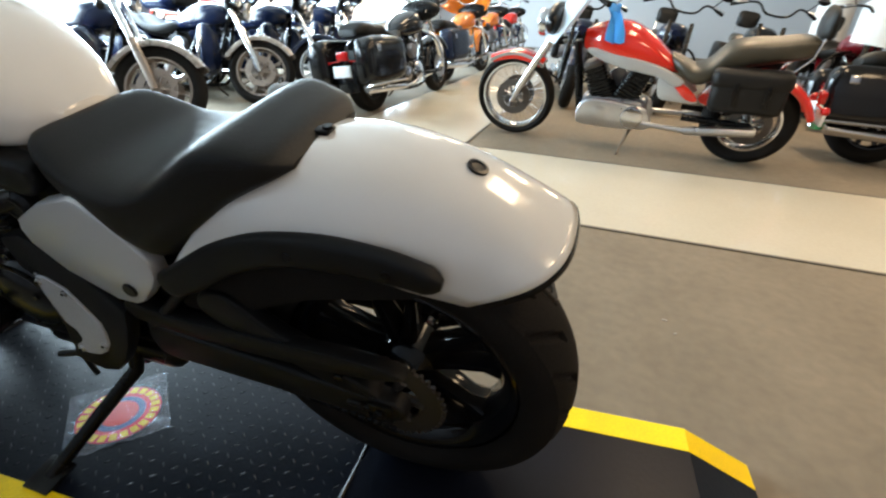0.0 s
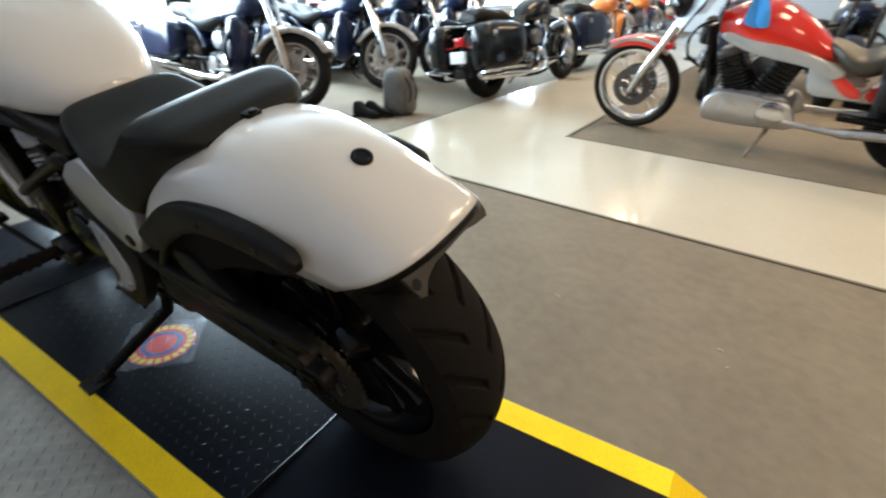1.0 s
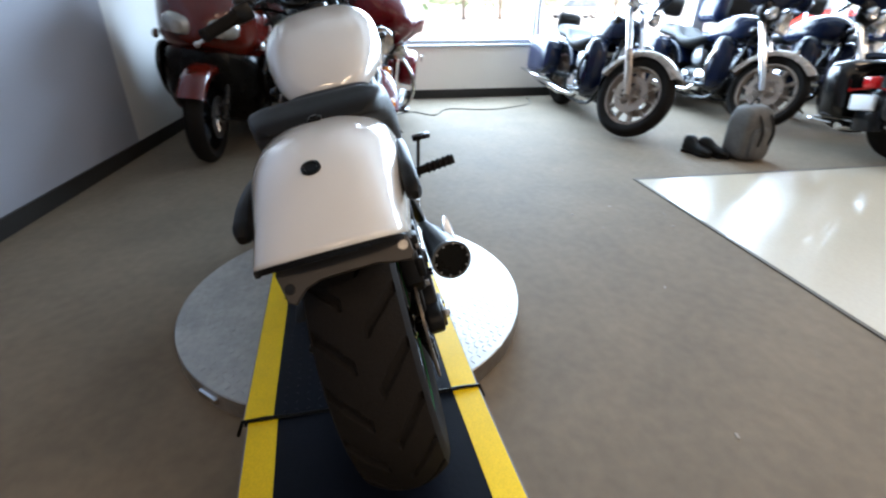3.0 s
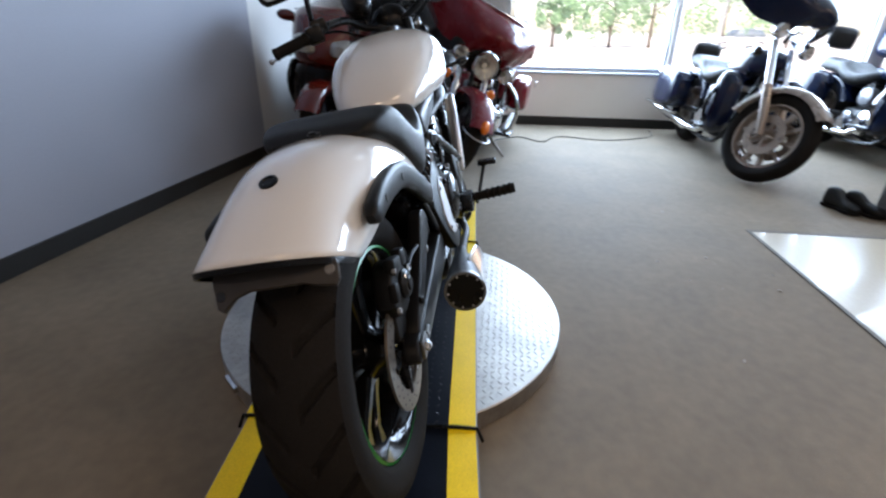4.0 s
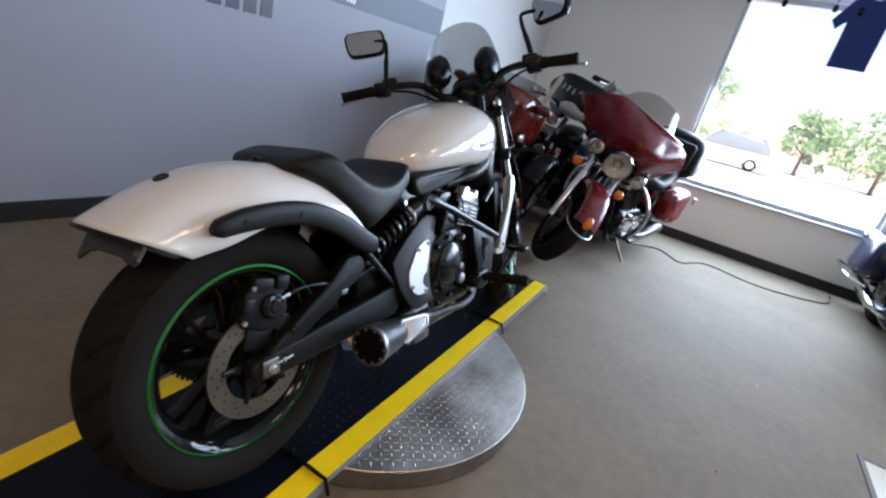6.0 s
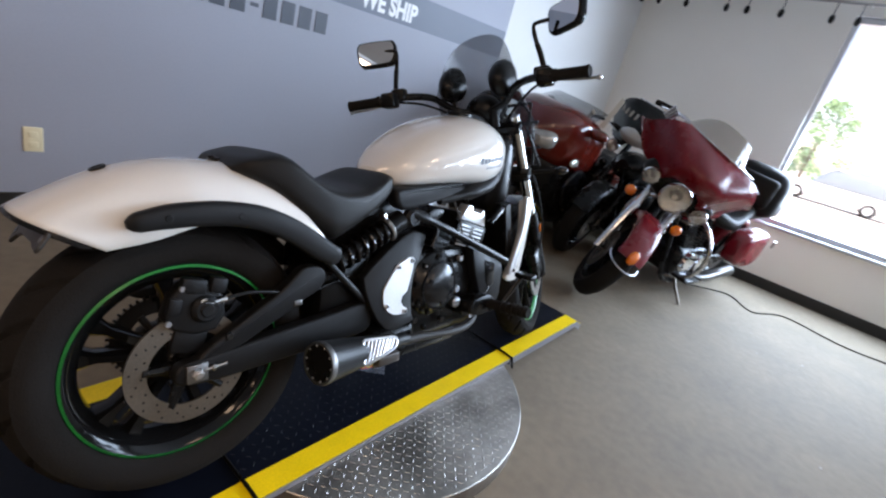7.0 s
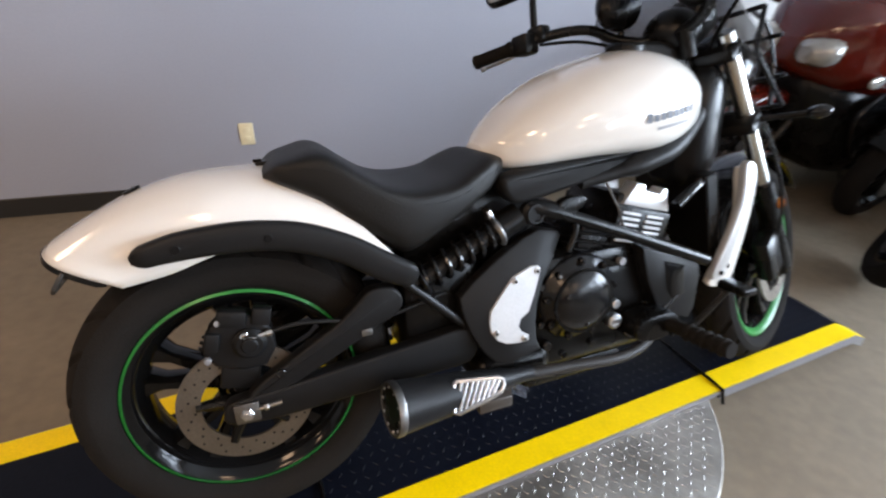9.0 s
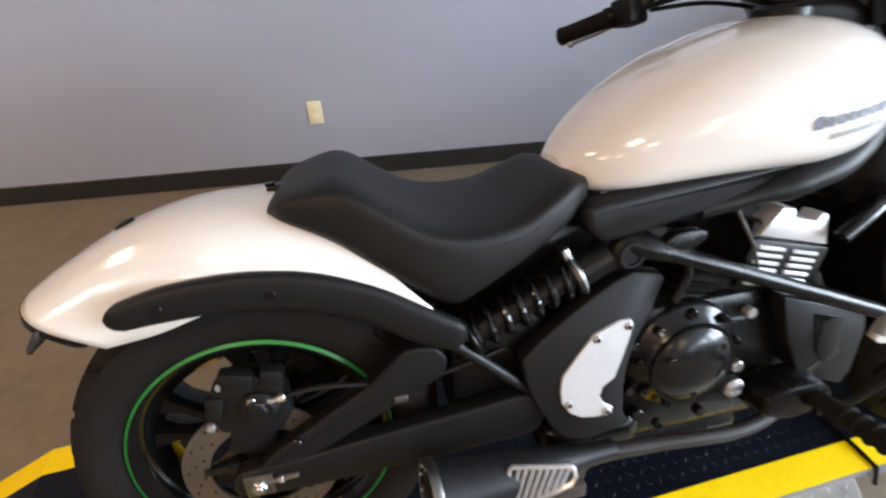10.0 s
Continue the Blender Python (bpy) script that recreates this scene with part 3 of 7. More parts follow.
def wheel(name, centre, radius, half, rim_r, turn, discs, lip=False):
    """Tyre, cast black rim with five twin spokes, green stripe, hub and brake discs."""
    c = Vector(centre)
    tyre = hp("tyre" if not name else name, tyre_mesh(centre, radius, half, rim_r + 0.0105), rubber, "black tyre with diagonal tread grooves", turn=turn, angle=32)
    b = half * 0.80
    bm = bmesh.new()
    lathe(bm, [(rim_r + 0.004, -b), (rim_r + 0.010, -b + 0.004), (rim_r + 0.008, -b + 0.012), (rim_r - 0.016, -b + 0.03), (rim_r - 0.022, 0), (rim_r - 0.016, b - 0.03), (rim_r + 0.008, b - 0.012), (rim_r + 0.010, b - 0.004), (rim_r + 0.004, b), (rim_r - 0.006, b - 0.004), (rim_r - 0.028, b - 0.028), (rim_r - 0.034, 0), (rim_r - 0.028, -b + 0.028), (rim_r - 0.006, -b + 0.004)], c, (0, 1, 0), 96, closed=True)
    for k in range(5):
        a0 = 2 * math.pi * (k + 0.18) / 5
        for d in (-0.2, 0.2):
            a, a2 = a0 + d * 0.8, a0 + d * 1.0
            p0 = c + Vector((0.045 * math.cos(a), 0, 0.045 * math.sin(a)))
            p1 = c + Vector(((rim_r - 0.025) * math.cos(a2), 0, (rim_r - 0.025) * math.sin(a2)))
            dirn = (p1 - p0).normalized()
            side = Vector((-dirn.z, 0, dirn.x))
            rows = []
            for t, w, th in ((0, 0.019, 0.032), (0.3, 0.0125, 0.028), (0.75, 0.0115, 0.026), (1, 0.024, 0.034)):
                p = p0.lerp(p1, t)
                rows.append([p + side * (w * sx) + Vector((0, th * sy, 0)) for sx, sy in ((-1, -0.6), (-0.6, -1), (0.6, -1), (1, -0.6), (1, 0.6), (0.6, 1), (-0.6, 1), (-1, 0.6))])
            rings(bm, rows)
    lathe(bm, [(0.024, -0.075), (0.036, -0.07), (0.042, -0.045), (0.058, -0.03), (0.058, 0.03), (0.042, 0.045), (0.036, 0.07), (0.024, 0.075)], c, (0, 1, 0), 32)
    rim = hp("rim", bm, rim_black, "gloss black cast rim", tyre, turn)
    for s in (-1,):
        bm = bmesh.new()
        lathe(bm, [(rim_r + 0.0035, s * b + s * 0.000), (rim_r + 0.0088, s * (b - 0.0035)), (rim_r + 0.0088, s * (b - 0.001)), (rim_r + 0.0035, s * (b + 0.002))], c, (0, 1, 0), 120, closed=True)
        if lip:
            bm.clear()
            lathe(bm, [(rim_r + 0.0088, s * (b - 0.0035)), (rim_r + 0.0088, s * (b - 0.001)), (rim_r + 0.0035, s * (b + 0.002)), (rim_r - 0.006, s * (b - 0.0015)), (rim_r - 0.015, s * (b - 0.011)), (rim_r - 0.013, s * (b - 0.015)), (rim_r - 0.004, s * (b - 0.006))], c, (0, 1, 0), 120, closed=True)
        hp("rim_stripe", bm, green_stripe, "bright green pinstripe", tyre, turn)
    for s in discs:
        bm = bmesh.new()
        y = s * (half + 0.018)
        annulus(bm, c + Vector((0, y, 0)), 0.083, 0.125, 0.005, n=72)
        hp("brake_disc", bm, worn_disc, "drilled steel brake disc", tyre, turn, angle=20)
        bm = bmesh.new()
        for k in range(48):
            a, r = 2 * math.pi * k / 48, (0.093, 0.104, 0.115)[k % 3]
            disc(bm, c + Vector((r * math.cos(a), y, r * math.sin(a))), 0.0026, 0.0062, n=8)
        for k in range(5):
            a = 2 * math.pi * (k + 0.4) / 5
            d = Vector((math.cos(a), 0, math.sin(a)))
            tube(bm, [c + d * 0.03 + Vector((0, y * 0.9, 0)), c + d * 0.092 + Vector((0, y, 0))], [0.016, 0.008], 8)
        hp("disc_carrier", bm, black_satin, "", tyre, turn)
    return tyre


R_AX = Vector((0, 0, 0.312))
wheel("rear_wheel", R_AX, 0.312, 0.080, 0.2125, False, (-1,))
front = wheel("front_wheel", AXLE_F, 0.310, 0.060, 0.230, True, (-1,), True)

# Rear fender: an arched shell with a swept rear edge.
RIDGE = [(-0.34, 0.588), (-0.30, 0.622), (-0.265, 0.652), (-0.20, 0.690), (-0.12, 0.727), (-0.03, 0.749), (0.08, 0.752), (0.16, 0.742), (0.24, 0.715), (0.34, 0.66)]
EDGE = [(-0.34, 0.53), (-0.24, 0.565), (-0.155, 0.588), (-0.07, 0.605), (0.02, 0.632), (0.12, 0.632), (0.20, 0.61), (0.26, 0.58), (0.33, 0.548)]


def fender_height(x, u):
    zr, ze = soft_table(RIDGE, x)[0], soft_table(EDGE, x)[0]
    return ze + (zr - ze) * max(0.0, math.cos(u * math.pi / 2)) ** 0.72


def fender_point(s, u):
    """A point of the shell; its rear edge lies in one slanted plane."""
    au = abs(u)
    x0 = -0.250
    for _ in range(12):
        x0 += 0.6 * (-0.250 + (0.648 - fender_height(x0, u)) / 0.54 - x0)
    x1 = 0.14 + 0.185 * au**2
    x = x0 + (x1 - x0) * s
    return Vector((x, (0.119 + 0.018 * min(1, max(0, (x + 0.15) / 0.15)) + 0.012 * max(0, x / 0.30)) * math.copysign(abs(math.sin(u * math.pi / 2)) ** 0.82, u), fender_height(x, u)))


bm = bmesh.new()
rings(bm, [[fender_point(i / 40, -1 + 2 * j / 36) for j in range(37)] for i in range(41)], closed=False, cap=False)
fender = hp("rear_fender", bm, white_gloss, "glossy pearl white rear fender")
sol = fender.modifiers.new("thickness", "SOLIDIFY")
sol.thickness, sol.offset = 0.004, 1
bm = bmesh.new()
lathe(bm, [(0.0135, -0.004), (0.0155, -0.001), (0.0150, 0.0022), (0.0105, 0.0028), (0.009, 0.0008), (0.002, 0.0005)], (-0.124, 0, 0.7275), (-0.40, 0, 0.92), 24)
hp("grommet", bm, black_satin, "black rubber grommet", fender)
bm = bmesh.new()
box(bm, (0.085, -0.013, 0.750), (0.120, 0.013, 0.758), bev=0.003)
disc(bm, (0.090, 0, 0.759), 0.008, 0.006, (0, 0, 1), 12)
hp("seat_bracket", bm, black_satin, "", fender)
bm = bmesh.new()
rings(bm, [[fender_point(0.0, -0.93 + 1.86 * j / 28) + Vector((dx, 0, dz)) for dx, dz in ((-0.002, -0.001), (-0.004, -0.009), (0.010, -0.011), (0.012, -0.002))] for j in range(29)])
hp("edge_trim", bm, black_satin, "black trim under the rear edge", fender)
# Plate bracket that hangs below the rear edge
T = Matrix.Translation((-0.216, 0, 0.632)) @ Matrix.Rotation(radians(34), 4, "Y") @ Matrix.Rotation(radians(90), 4, "Z") @ Matrix.Diagonal((0.90, 1, 1, 1))
bm = bmesh.new()
slab(bm, [(-0.124, -0.006), (0.086, -0.006), (0.090, -0.016), (0.080, -0.058), (0.068, -0.064), (0.048, -0.046), (0.022, -0.038), (-0.070, -0.036), (-0.092, -0.041), (-0.106, -0.042), (-0.124, -0.044), (-0.130, -0.034), (-0.128, -0.012)], -0.0035, 0.0035, 0.002, 1, T)
brk = hp("plate_bracket", bm, bracket_steel, "dark steel number plate bracket", smooth=False)
# Discs stand in for open holes; the pale one for brightness seen through.
for y, z in ((-0.115, -0.020), (0.072, -0.040)):
    bm = bmesh.new()
    c = T @ Vector((y, 0, z))
    disc(bm, c, 0.0085, 0.0085, T.to_3x3() @ Vector((0, 1, 0)), 16)
    hp("hole_disc", bm, tip_steel if y < 0 else black_gloss, "", brk)
bm = bmesh.new()
box(bm, (-0.215, -0.07, 0.618), (-0.10, 0.07, 0.64), bev=0.006)
hp("inner_fender", bm, dark_plastic, "")

# Fender struts
for s in (-1, 1):
    y = s * 0.141
    bm = bmesh.new()
    band(bm, [(-0.118, y, 0.641), (-0.05, y, 0.653), (0.03, y, 0.656), (0.09, y, 0.651), (0.145, y, 0.638), (0.215, s * 0.141, 0.607), (0.285, s * 0.146, 0.561), (0.345, s * 0.148, 0.528)], [0.032, 0.047, 0.052, 0.053, 0.055, 0.057, 0.058, 0.046], 0.028, 16)
    strut = hp("fender_strut", bm, dark_plastic, "charcoal plastic fender strut")
    for x, z in ((-0.051, 0.652), (0.088, 0.649)):
        bm = bmesh.new()
        disc(bm, (x, s * 0.1535, z), 0.0075, 0.006, n=12)
        hp("bolt", bm, black_satin, "", strut)
    bm = bmesh.new()
    tube(bm, [(0.315, s * 0.133, 0.524), (0.40, s * 0.130, 0.440), (0.47, s * 0.126, 0.372)], 0.0095, 10)
    hp("frame_rail", bm, grey_plastic, "")

# Seat: raised bolster behind, dished saddle, low skirts.
SEAT = [(0.095, 0.090, 0.748, 0.743, 0.737), (0.115, 0.116, 0.764, 0.748, 0.726), (0.150, 0.132, 0.775, 0.750, 0.706), (0.185, 0.141, 0.783, 0.746, 0.682), (0.212, 0.147, 0.776, 0.738, 0.656), (0.255, 0.153, 0.745, 0.710, 0.618), (0.30, 0.158, 0.716, 0.683, 0.584), (0.335, 0.159, 0.704, 0.670, 0.565), (0.375, 0.157, 0.699, 0.665, 0.582), (0.44, 0.148, 0.705, 0.670, 0.622), (0.49, 0.136, 0.727, 0.688, 0.652), (0.53, 0.120, 0.742, 0.704, 0.674), (0.562, 0.092, 0.736, 0.712, 0.692)]
bm = bmesh.new()
body(bm, SEAT, 0.095, 0.562, 44, 48, 0.44, 0.46)
seat = hp("seat", bm, vinyl, "black vinyl solo seat with raised back", angle=60)
for s in (-1, 1):
    bm = bmesh.new()
    pts = []
    for i in range(20):
        x = 0.14 + (0.54 - 0.14) * i / 19
        w, zt, zw, zb = soft_table(SEAT, x)
        pts.append((x, s * w * 0.985, zw + (zt - zw) * 0.20))
    tube(bm, pts, 0.0022, 6)
    hp("seam", bm, black_satin, "", seat)

# Tank
TANK = [(0.540, 0.045, 0.754, 0.735, 0.718), (0.57, 0.09, 0.786, 0.738, 0.702), (0.62, 0.125, 0.831, 0.752, 0.700), (0.70, 0.155, 0.880, 0.776, 0.706), (0.78, 0.173, 0.912, 0.795, 0.710), (0.856, 0.182, 0.932, 0.806, 0.710), (0.915, 0.184, 0.938, 0.814, 0.710), (0.965, 0.177, 0.931, 0.818, 0.718), (1.01, 0.159, 0.912, 0.820, 0.732), (1.052, 0.128, 0.883, 0.815, 0.750), (1.080, 0.088, 0.845, 0.805, 0.768), (1.095, 0.045, 0.815, 0.80, 0.78)]
bm = bmesh.new()
body(bm, TANK, 0.540, 1.095, 44, 40, 0.78, 0.62)
tank = hp("fuel_tank", bm, white_gloss, "glossy pearl white teardrop fuel tank", angle=60)
bm = bmesh.new()
lathe(bm, [(0.046, -0.012), (0.046, 0.002), (0.040, 0.008), (0.012, 0.010)], (0.935, 0, 0.944), (0.02, 0, 1), 28)
hp("filler_cap", bm, black_satin, "black filler cap", tank)
bm = bmesh.new()
body(bm, [(0.955, 0.03, 0.955, 0.945, 0.93), (1.02, 0.045, 0.955, 0.938, 0.90), (1.07, 0.05, 0.935, 0.905, 0.87), (1.11, 0.03, 0.89, 0.87, 0.85)], 0.955, 1.11, 12, 20)
hp("tank_console", bm, dark_plastic, "", tank)


def tank_side(x, z, s, lift):
    w, zt, zw, zb = soft_table(TANK, x)
    f = (z - zw) / (zt - zw) if z >= zw else (zw - z) / (zw - zb)
    p = 0.78 if z >= zw else 0.62
    sn = min(1, max(0, f)) ** (1 / p)
    return Vector((x, s * (w * max(0.0, 1 - sn * sn) ** (p / 2) + lift), z))


for s in (-1, 1):
    x = 0.848
    for k in range(8):
        wd = 0.0085 if k == 7 else 0.0135
        bm = bmesh.new()
        rows = [[tank_side(x + wd * i / 3, 0.787 + 0.16 * (x - 0.848) + (0.019 if k == 0 else 0.014) * j / 3, s, 0.0012) for j in range(4)] for i in range(4)]
        rings(bm, rows, closed=False, cap=False)
        hp("badge_bar", bm, letter_dark, "", tank)
        x += 0.0168
    bm = bmesh.new()
    rings(bm, [[tank_side(0.878 + 0.09 * i / 8, 0.771 + 0.013 * i / 8 + 0.007 * j / 2, s, 0.0012) for j in range(3)] for i in range(9)], closed=False, cap=False)
    hp("badge_line", bm, grey_edge, "", tank)

# Side covers, frame spars, shocks
for s in (-1, 1):
    bm = bmesh.new()
    slab(bm, smooth_poly([(0.540, 0.690), (0.565, 0.704), (0.70, 0.717), (0.868, 0.726), (0.888, 0.712), (0.81, 0.681), (0.71, 0.660), (0.63, 0.645), (0.575, 0.640), (0.548, 0.662)], 3), s * 0.085, s * 0.134, 0.012, 3)
    hp("tank_side_cover", bm, dark_plastic, "charcoal plastic cover under the tank")
    bm = bmesh.new()
    tube(bm, [(0.74, s * 0.115, 0.665), (0.87, s * 0.135, 0.692), (0.98, s * 0.128, 0.724), (1.10, s * 0.07, 0.782), (1.15, s * 0.03, 0.81)], [0.016, 0.024, 0.026, 0.026, 0.024], 14, smooth_path=4)
    hp("frame_spar", bm, dark_plastic, "")
    bm = bmesh.new()
    tube(bm, [(0.618, s * 0.118, 0.628), (0.685, s * 0.132, 0.606), (0.873, s * 0.142, 0.531), (1.120, s * 0.146, 0.428)], [0.020, 0.0145, 0.0135, 0.015], 14, smooth_path=4)
    hp("frame_tube", bm, black_satin, "")
    bm = bmesh.new()
    slab(bm, smooth_poly([(0.670, 0.622), (0.690, 0.640), (0.735, 0.640), (0.742, 0.624), (0.700, 0.598), (0.676, 0.600)], 3), s * 0.118, s * 0.140, 0.004, 2)
    hp("frame_lug", bm, black_satin, "")
    bm = bmesh.new()
    disc(bm, (0.617, s * 0.120, 0.616), 0.0275, 0.034, n=28, bev=0.3)
    boss = hp("frame_boss", bm, dark_plastic, "")
    bm = bmesh.new()
    annulus(bm, (0.617, s * 0.139, 0.616), 0.017, 0.021, 0.004, n=28)
    hp("boss_ring", bm, grey_plastic, "", boss)
    # The cover leans in towards its top
    LEAN = Matrix(((1, 0, 0, 0), (0, 1, -s * 0.20, s * 0.09), (0, 0, 1, 0), (0, 0, 0, 1)))
    if s > 0:
        LEAN = Matrix.Translation((0.052, 0.012, -0.035)) @ LEAN
    bm = bmesh.new()
    slab(bm, [(0.694, 0.552), (0.690, 0.562), (0.641, 0.573), (0.600, 0.560), (0.532, 0.523), (0.470, 0.483), (0.438, 0.457), (0.442, 0.418), (0.456, 0.375), (0.480, 0.330), (0.506, 0.301), (0.545, 0.292), (0.622, 0.306), (0.612, 0.330), (0.614, 0.373), (0.622, 0.410), (0.640, 0.455), (0.669, 0.500)], s * 0.108, s * 0.140, 0.006, 2, LEAN)
    cover = hp("swingarm_pivot_cover", bm, dark_plastic, "charcoal side cover", angle=30)
    bm = bmesh.new()
    slab(bm, [(0.633, 0.490), (0.628, 0.497), (0.608, 0.498), (0.563, 0.482), (0.530, 0.448), (0.503, 0.418), (0.498, 0.395), (0.499, 0.372), (0.512, 0.352), (0.533, 0.340), (0.560, 0.336), (0.588, 0.337), (0.590, 0.348), (0.574, 0.358), (0.567, 0.372), (0.574, 0.388), (0.595, 0.400), (0.612, 0.435), (0.625, 0.465)], s * 0.139, s * 0.145, 0.0015, 1, LEAN)
    hp("cover_plate", bm, satin_alu, "brushed silver cover plate", cover, angle=30)
    for x, z in ((0.623, 0.486), (0.567, 0.473), (0.511, 0.369), (0.577, 0.344)):
        bm = bmesh.new()
        disc(bm, LEAN @ Vector((x, s * 0.146, z)), 0.0068, 0.006, n=14)
        bolt = hp("bolt", bm, steel, "", cover)
        bm = bmesh.new()
        disc(bm, LEAN @ Vector((x, s * 0.149, z)), 0.0034, 0.003, n=6)
        hp("socket", bm, black_satin, "", bolt)

# Unseen block added to keep the gap behind the shock dark
bm = bmesh.new()
box(bm, (0.345, -0.062, 0.46), (0.66, 0.085, 0.668), bev=0.018, seg=2)
hp("frame_filler", bm, black_satin, "black filler block added to keep the gap under the seat dark")

# Offset laydown shock on the right
p0, p1 = Vector((0.338, -0.108, 0.492)), Vector((0.605, -0.104, 0.614))
d = (p1 - p0).normalized()
sd, su = frame_of(d)
bm = bmesh.new()
tube(bm, [p0, p0.lerp(p1, 0.45)], 0.014, 14)
tube(bm, [p0.lerp(p1, 0.1), p0.lerp(p1, 0.72)], 0.0225, 16)
tube(bm, [p0.lerp(p1, 0.72), p0.lerp(p1, 0.95)], 0.030, 18)
disc(bm, p0.lerp(p1, 0.10), 0.037, 0.010, d, 20)
shock = hp("shock_absorber", bm, black_satin, "black coil-over shock absorber")
bm = bmesh.new()
turns, N = 6.5, 170
tube(bm, [p0.lerp(p1, 0.12 + 0.60 * k / N) + 0.029 * (math.cos(turns * 2 * math.pi * k / N) * sd + math.sin(turns * 2 * math.pi * k / N) * su) for k in range(N + 1)], 0.0058, 8)
hp("spring", bm, black_gloss, "black coil spring", shock)
bm = bmesh.new()
disc(bm, p0.lerp(p1, 0.75), 0.039, 0.012, d, 24)
box(bm, (-0.006, -0.012, 0.03), (0.006, 0.012, 0.052), Matrix.Translation(p0.lerp(p1, 0.75)) @ d.to_track_quat("X", "Z").to_matrix().to_4x4(), bev=0.002)
hp("preload_ring", bm, steel, "bright preload adjuster ring", shock)

# Swingarm
for s in (-1, 1):
    y = s * 0.119
    bm = bmesh.new()
    slab(bm, smooth_poly([(-0.036, 0.294), (-0.034, 0.332), (0.01, 0.342), (0.073, 0.347), (0.16, 0.356), (0.248, 0.365), (0.35, 0.374), (0.46, 0.382), (0.48, 0.34), (0.458, 0.298), (0.36, 0.292), (0.262, 0.288), (0.15, 0.285), (0.052, 0.282)], 3), y - 0.018, y + 0.018, 0.007, 3)
    arm = hp("swingarm", bm, dark_plastic, "charcoal swingarm")
    bm = bmesh.new()
    slab(bm, smooth_poly([(0.005, 0.332), (0.027, 0.361), (0.080, 0.393), (0.134, 0.425), (0.185, 0.455), (0.225, 0.488), (0.255, 0.512), (0.300, 0.508), (0.318, 0.478), (0.300, 0.448), (0.255, 0.428), (0.211, 0.404), (0.150, 0.374), (0.082, 0.344)], 3), y - 0.016, y + 0.016, 0.006, 3)
    hp("swingarm_brace", bm, dark_plastic, "", arm)
    bm = bmesh.new()
    disc(bm, (0.070, s * 0.138, 0.381), 0.0085, 0.008, n=12)
    hp("bolt", bm, black_gloss, "", arm)
    bm = bmesh.new()
    box(bm, (-0.022, s * 0.140 - 0.004, 0.295), (0.022, s * 0.140 + 0.004, 0.336), bev=0.002)
    tube(bm, [(0.015, s * 0.140, 0.318), (0.062, s * 0.140, 0.321)], 0.005, 8)
    disc(bm, (0.034, s * 0.140, 0.319), 0.0085, 0.008, (1, 0, 0), 6)
    hp("chain_adjuster", bm, tip_steel if s < 0 else black_satin, "axle adjuster block", arm)
    bm = bmesh.new()
    disc(bm, (0.0, s * 0.147, 0.315), 0.0125, 0.008, n=6)
    disc(bm, (0.0, s * 0.152, 0.315), 0.0065, 0.006, n=16)
    hp("axle_nut", bm, steel if s < 0 else black_satin, "", arm)

# Rear brake caliper, hose
bm = bmesh.new()
m = Matrix.Translation((0.012, -0.098, 0.452)) @ Matrix.Rotation(radians(14), 4, "Y")
slab(bm, [(-0.062, -0.028), (-0.058, 0.020), (-0.040, 0.046), (-0.012, 0.058), (0.022, 0.050), (0.052, 0.026), (0.062, -0.012), (0.050, -0.048), (0.010, -0.060), (-0.040, -0.052)], -0.022, 0.018, 0.008, 3, m)
cal = hp("rear_caliper", bm, dark_plastic, "black rear brake caliper")
bm = bmesh.new()
disc(bm, m @ Vector((0.014, -0.026, 0.0)), 0.030, 0.020, n=28, bev=0.25)
hp("piston_housing", bm, dark_plastic, "", cal)
bm = bmesh.new()
disc(bm, m @ Vector((0.014, -0.037, 0.0)), 0.015, 0.006, n=20)
hp("piston_cap", bm, dark_plastic, "", cal)
for name, lo, hi in (("caliper_bridge", (-0.046, -0.030, 0.030), (0.004, -0.006, 0.062)), ("caliper_bridge", (0.012, -0.030, 0.036), (0.046, -0.006, 0.070)), ("caliper_bracket", (-0.062, -0.030, -0.020), (-0.036, -0.012, 0.018)), ("caliper_bracket", (-0.030, -0.010, -0.105), (0.040, 0.010, -0.050))):
    bm = bmesh.new()
    box(bm, lo, hi, m, bev=0.005, seg=2)
    hp(name, bm, dark_plastic, "", cal)
bm = bmesh.new()
disc(bm, (0.020, -0.128, 0.466), 0.0095, 0.012, n=6)
tube(bm, [(0.020, -0.128, 0.466), (0.036, -0.129, 0.462), (0.068, -0.127, 0.466)], [0.006, 0.0055, 0.0052], 8)
disc(bm, (0.062, -0.127, 0.465), 0.0075, 0.012, (1, 0, 0.1), 8)
hp("hose_fitting", bm, chrome, "bright brake hose fitting", cal)
for x, z in ((-0.048, 0.430), (-0.020, 0.500)):
    bm = bmesh.new()
    disc(bm, (x, -0.124, z), 0.0065, 0.008, n=6)
    hp("bolt", bm, grey_edge, "", cal)
bm = bmesh.new()
tube(bm, [(0.068, -0.127, 0.466), (0.12, -0.127, 0.470), (0.20, -0.125, 0.456), (0.27, -0.118, 0.440), (0.36, -0.11, 0.452), (0.42, -0.10, 0.46)], 0.0042, 8, smooth_path=5)
hp("brake_hose", bm, dark_plastic, "", cal)
bm = bmesh.new()
box(bm, (0.228, -0.137, 0.418), (0.250, -0.131, 0.432), bev=0.002)
hp("hose_clip", bm, tip_steel, "small metal hose clip", cal)
# Unseen block added so that the gap ahead of the wheel stays dark
bm = bmesh.new()
box(bm, (0.326, -0.10, 0.30), (0.50, 0.10, 0.53), bev=0.02)
hp("gap_filler", bm, black_satin, "")

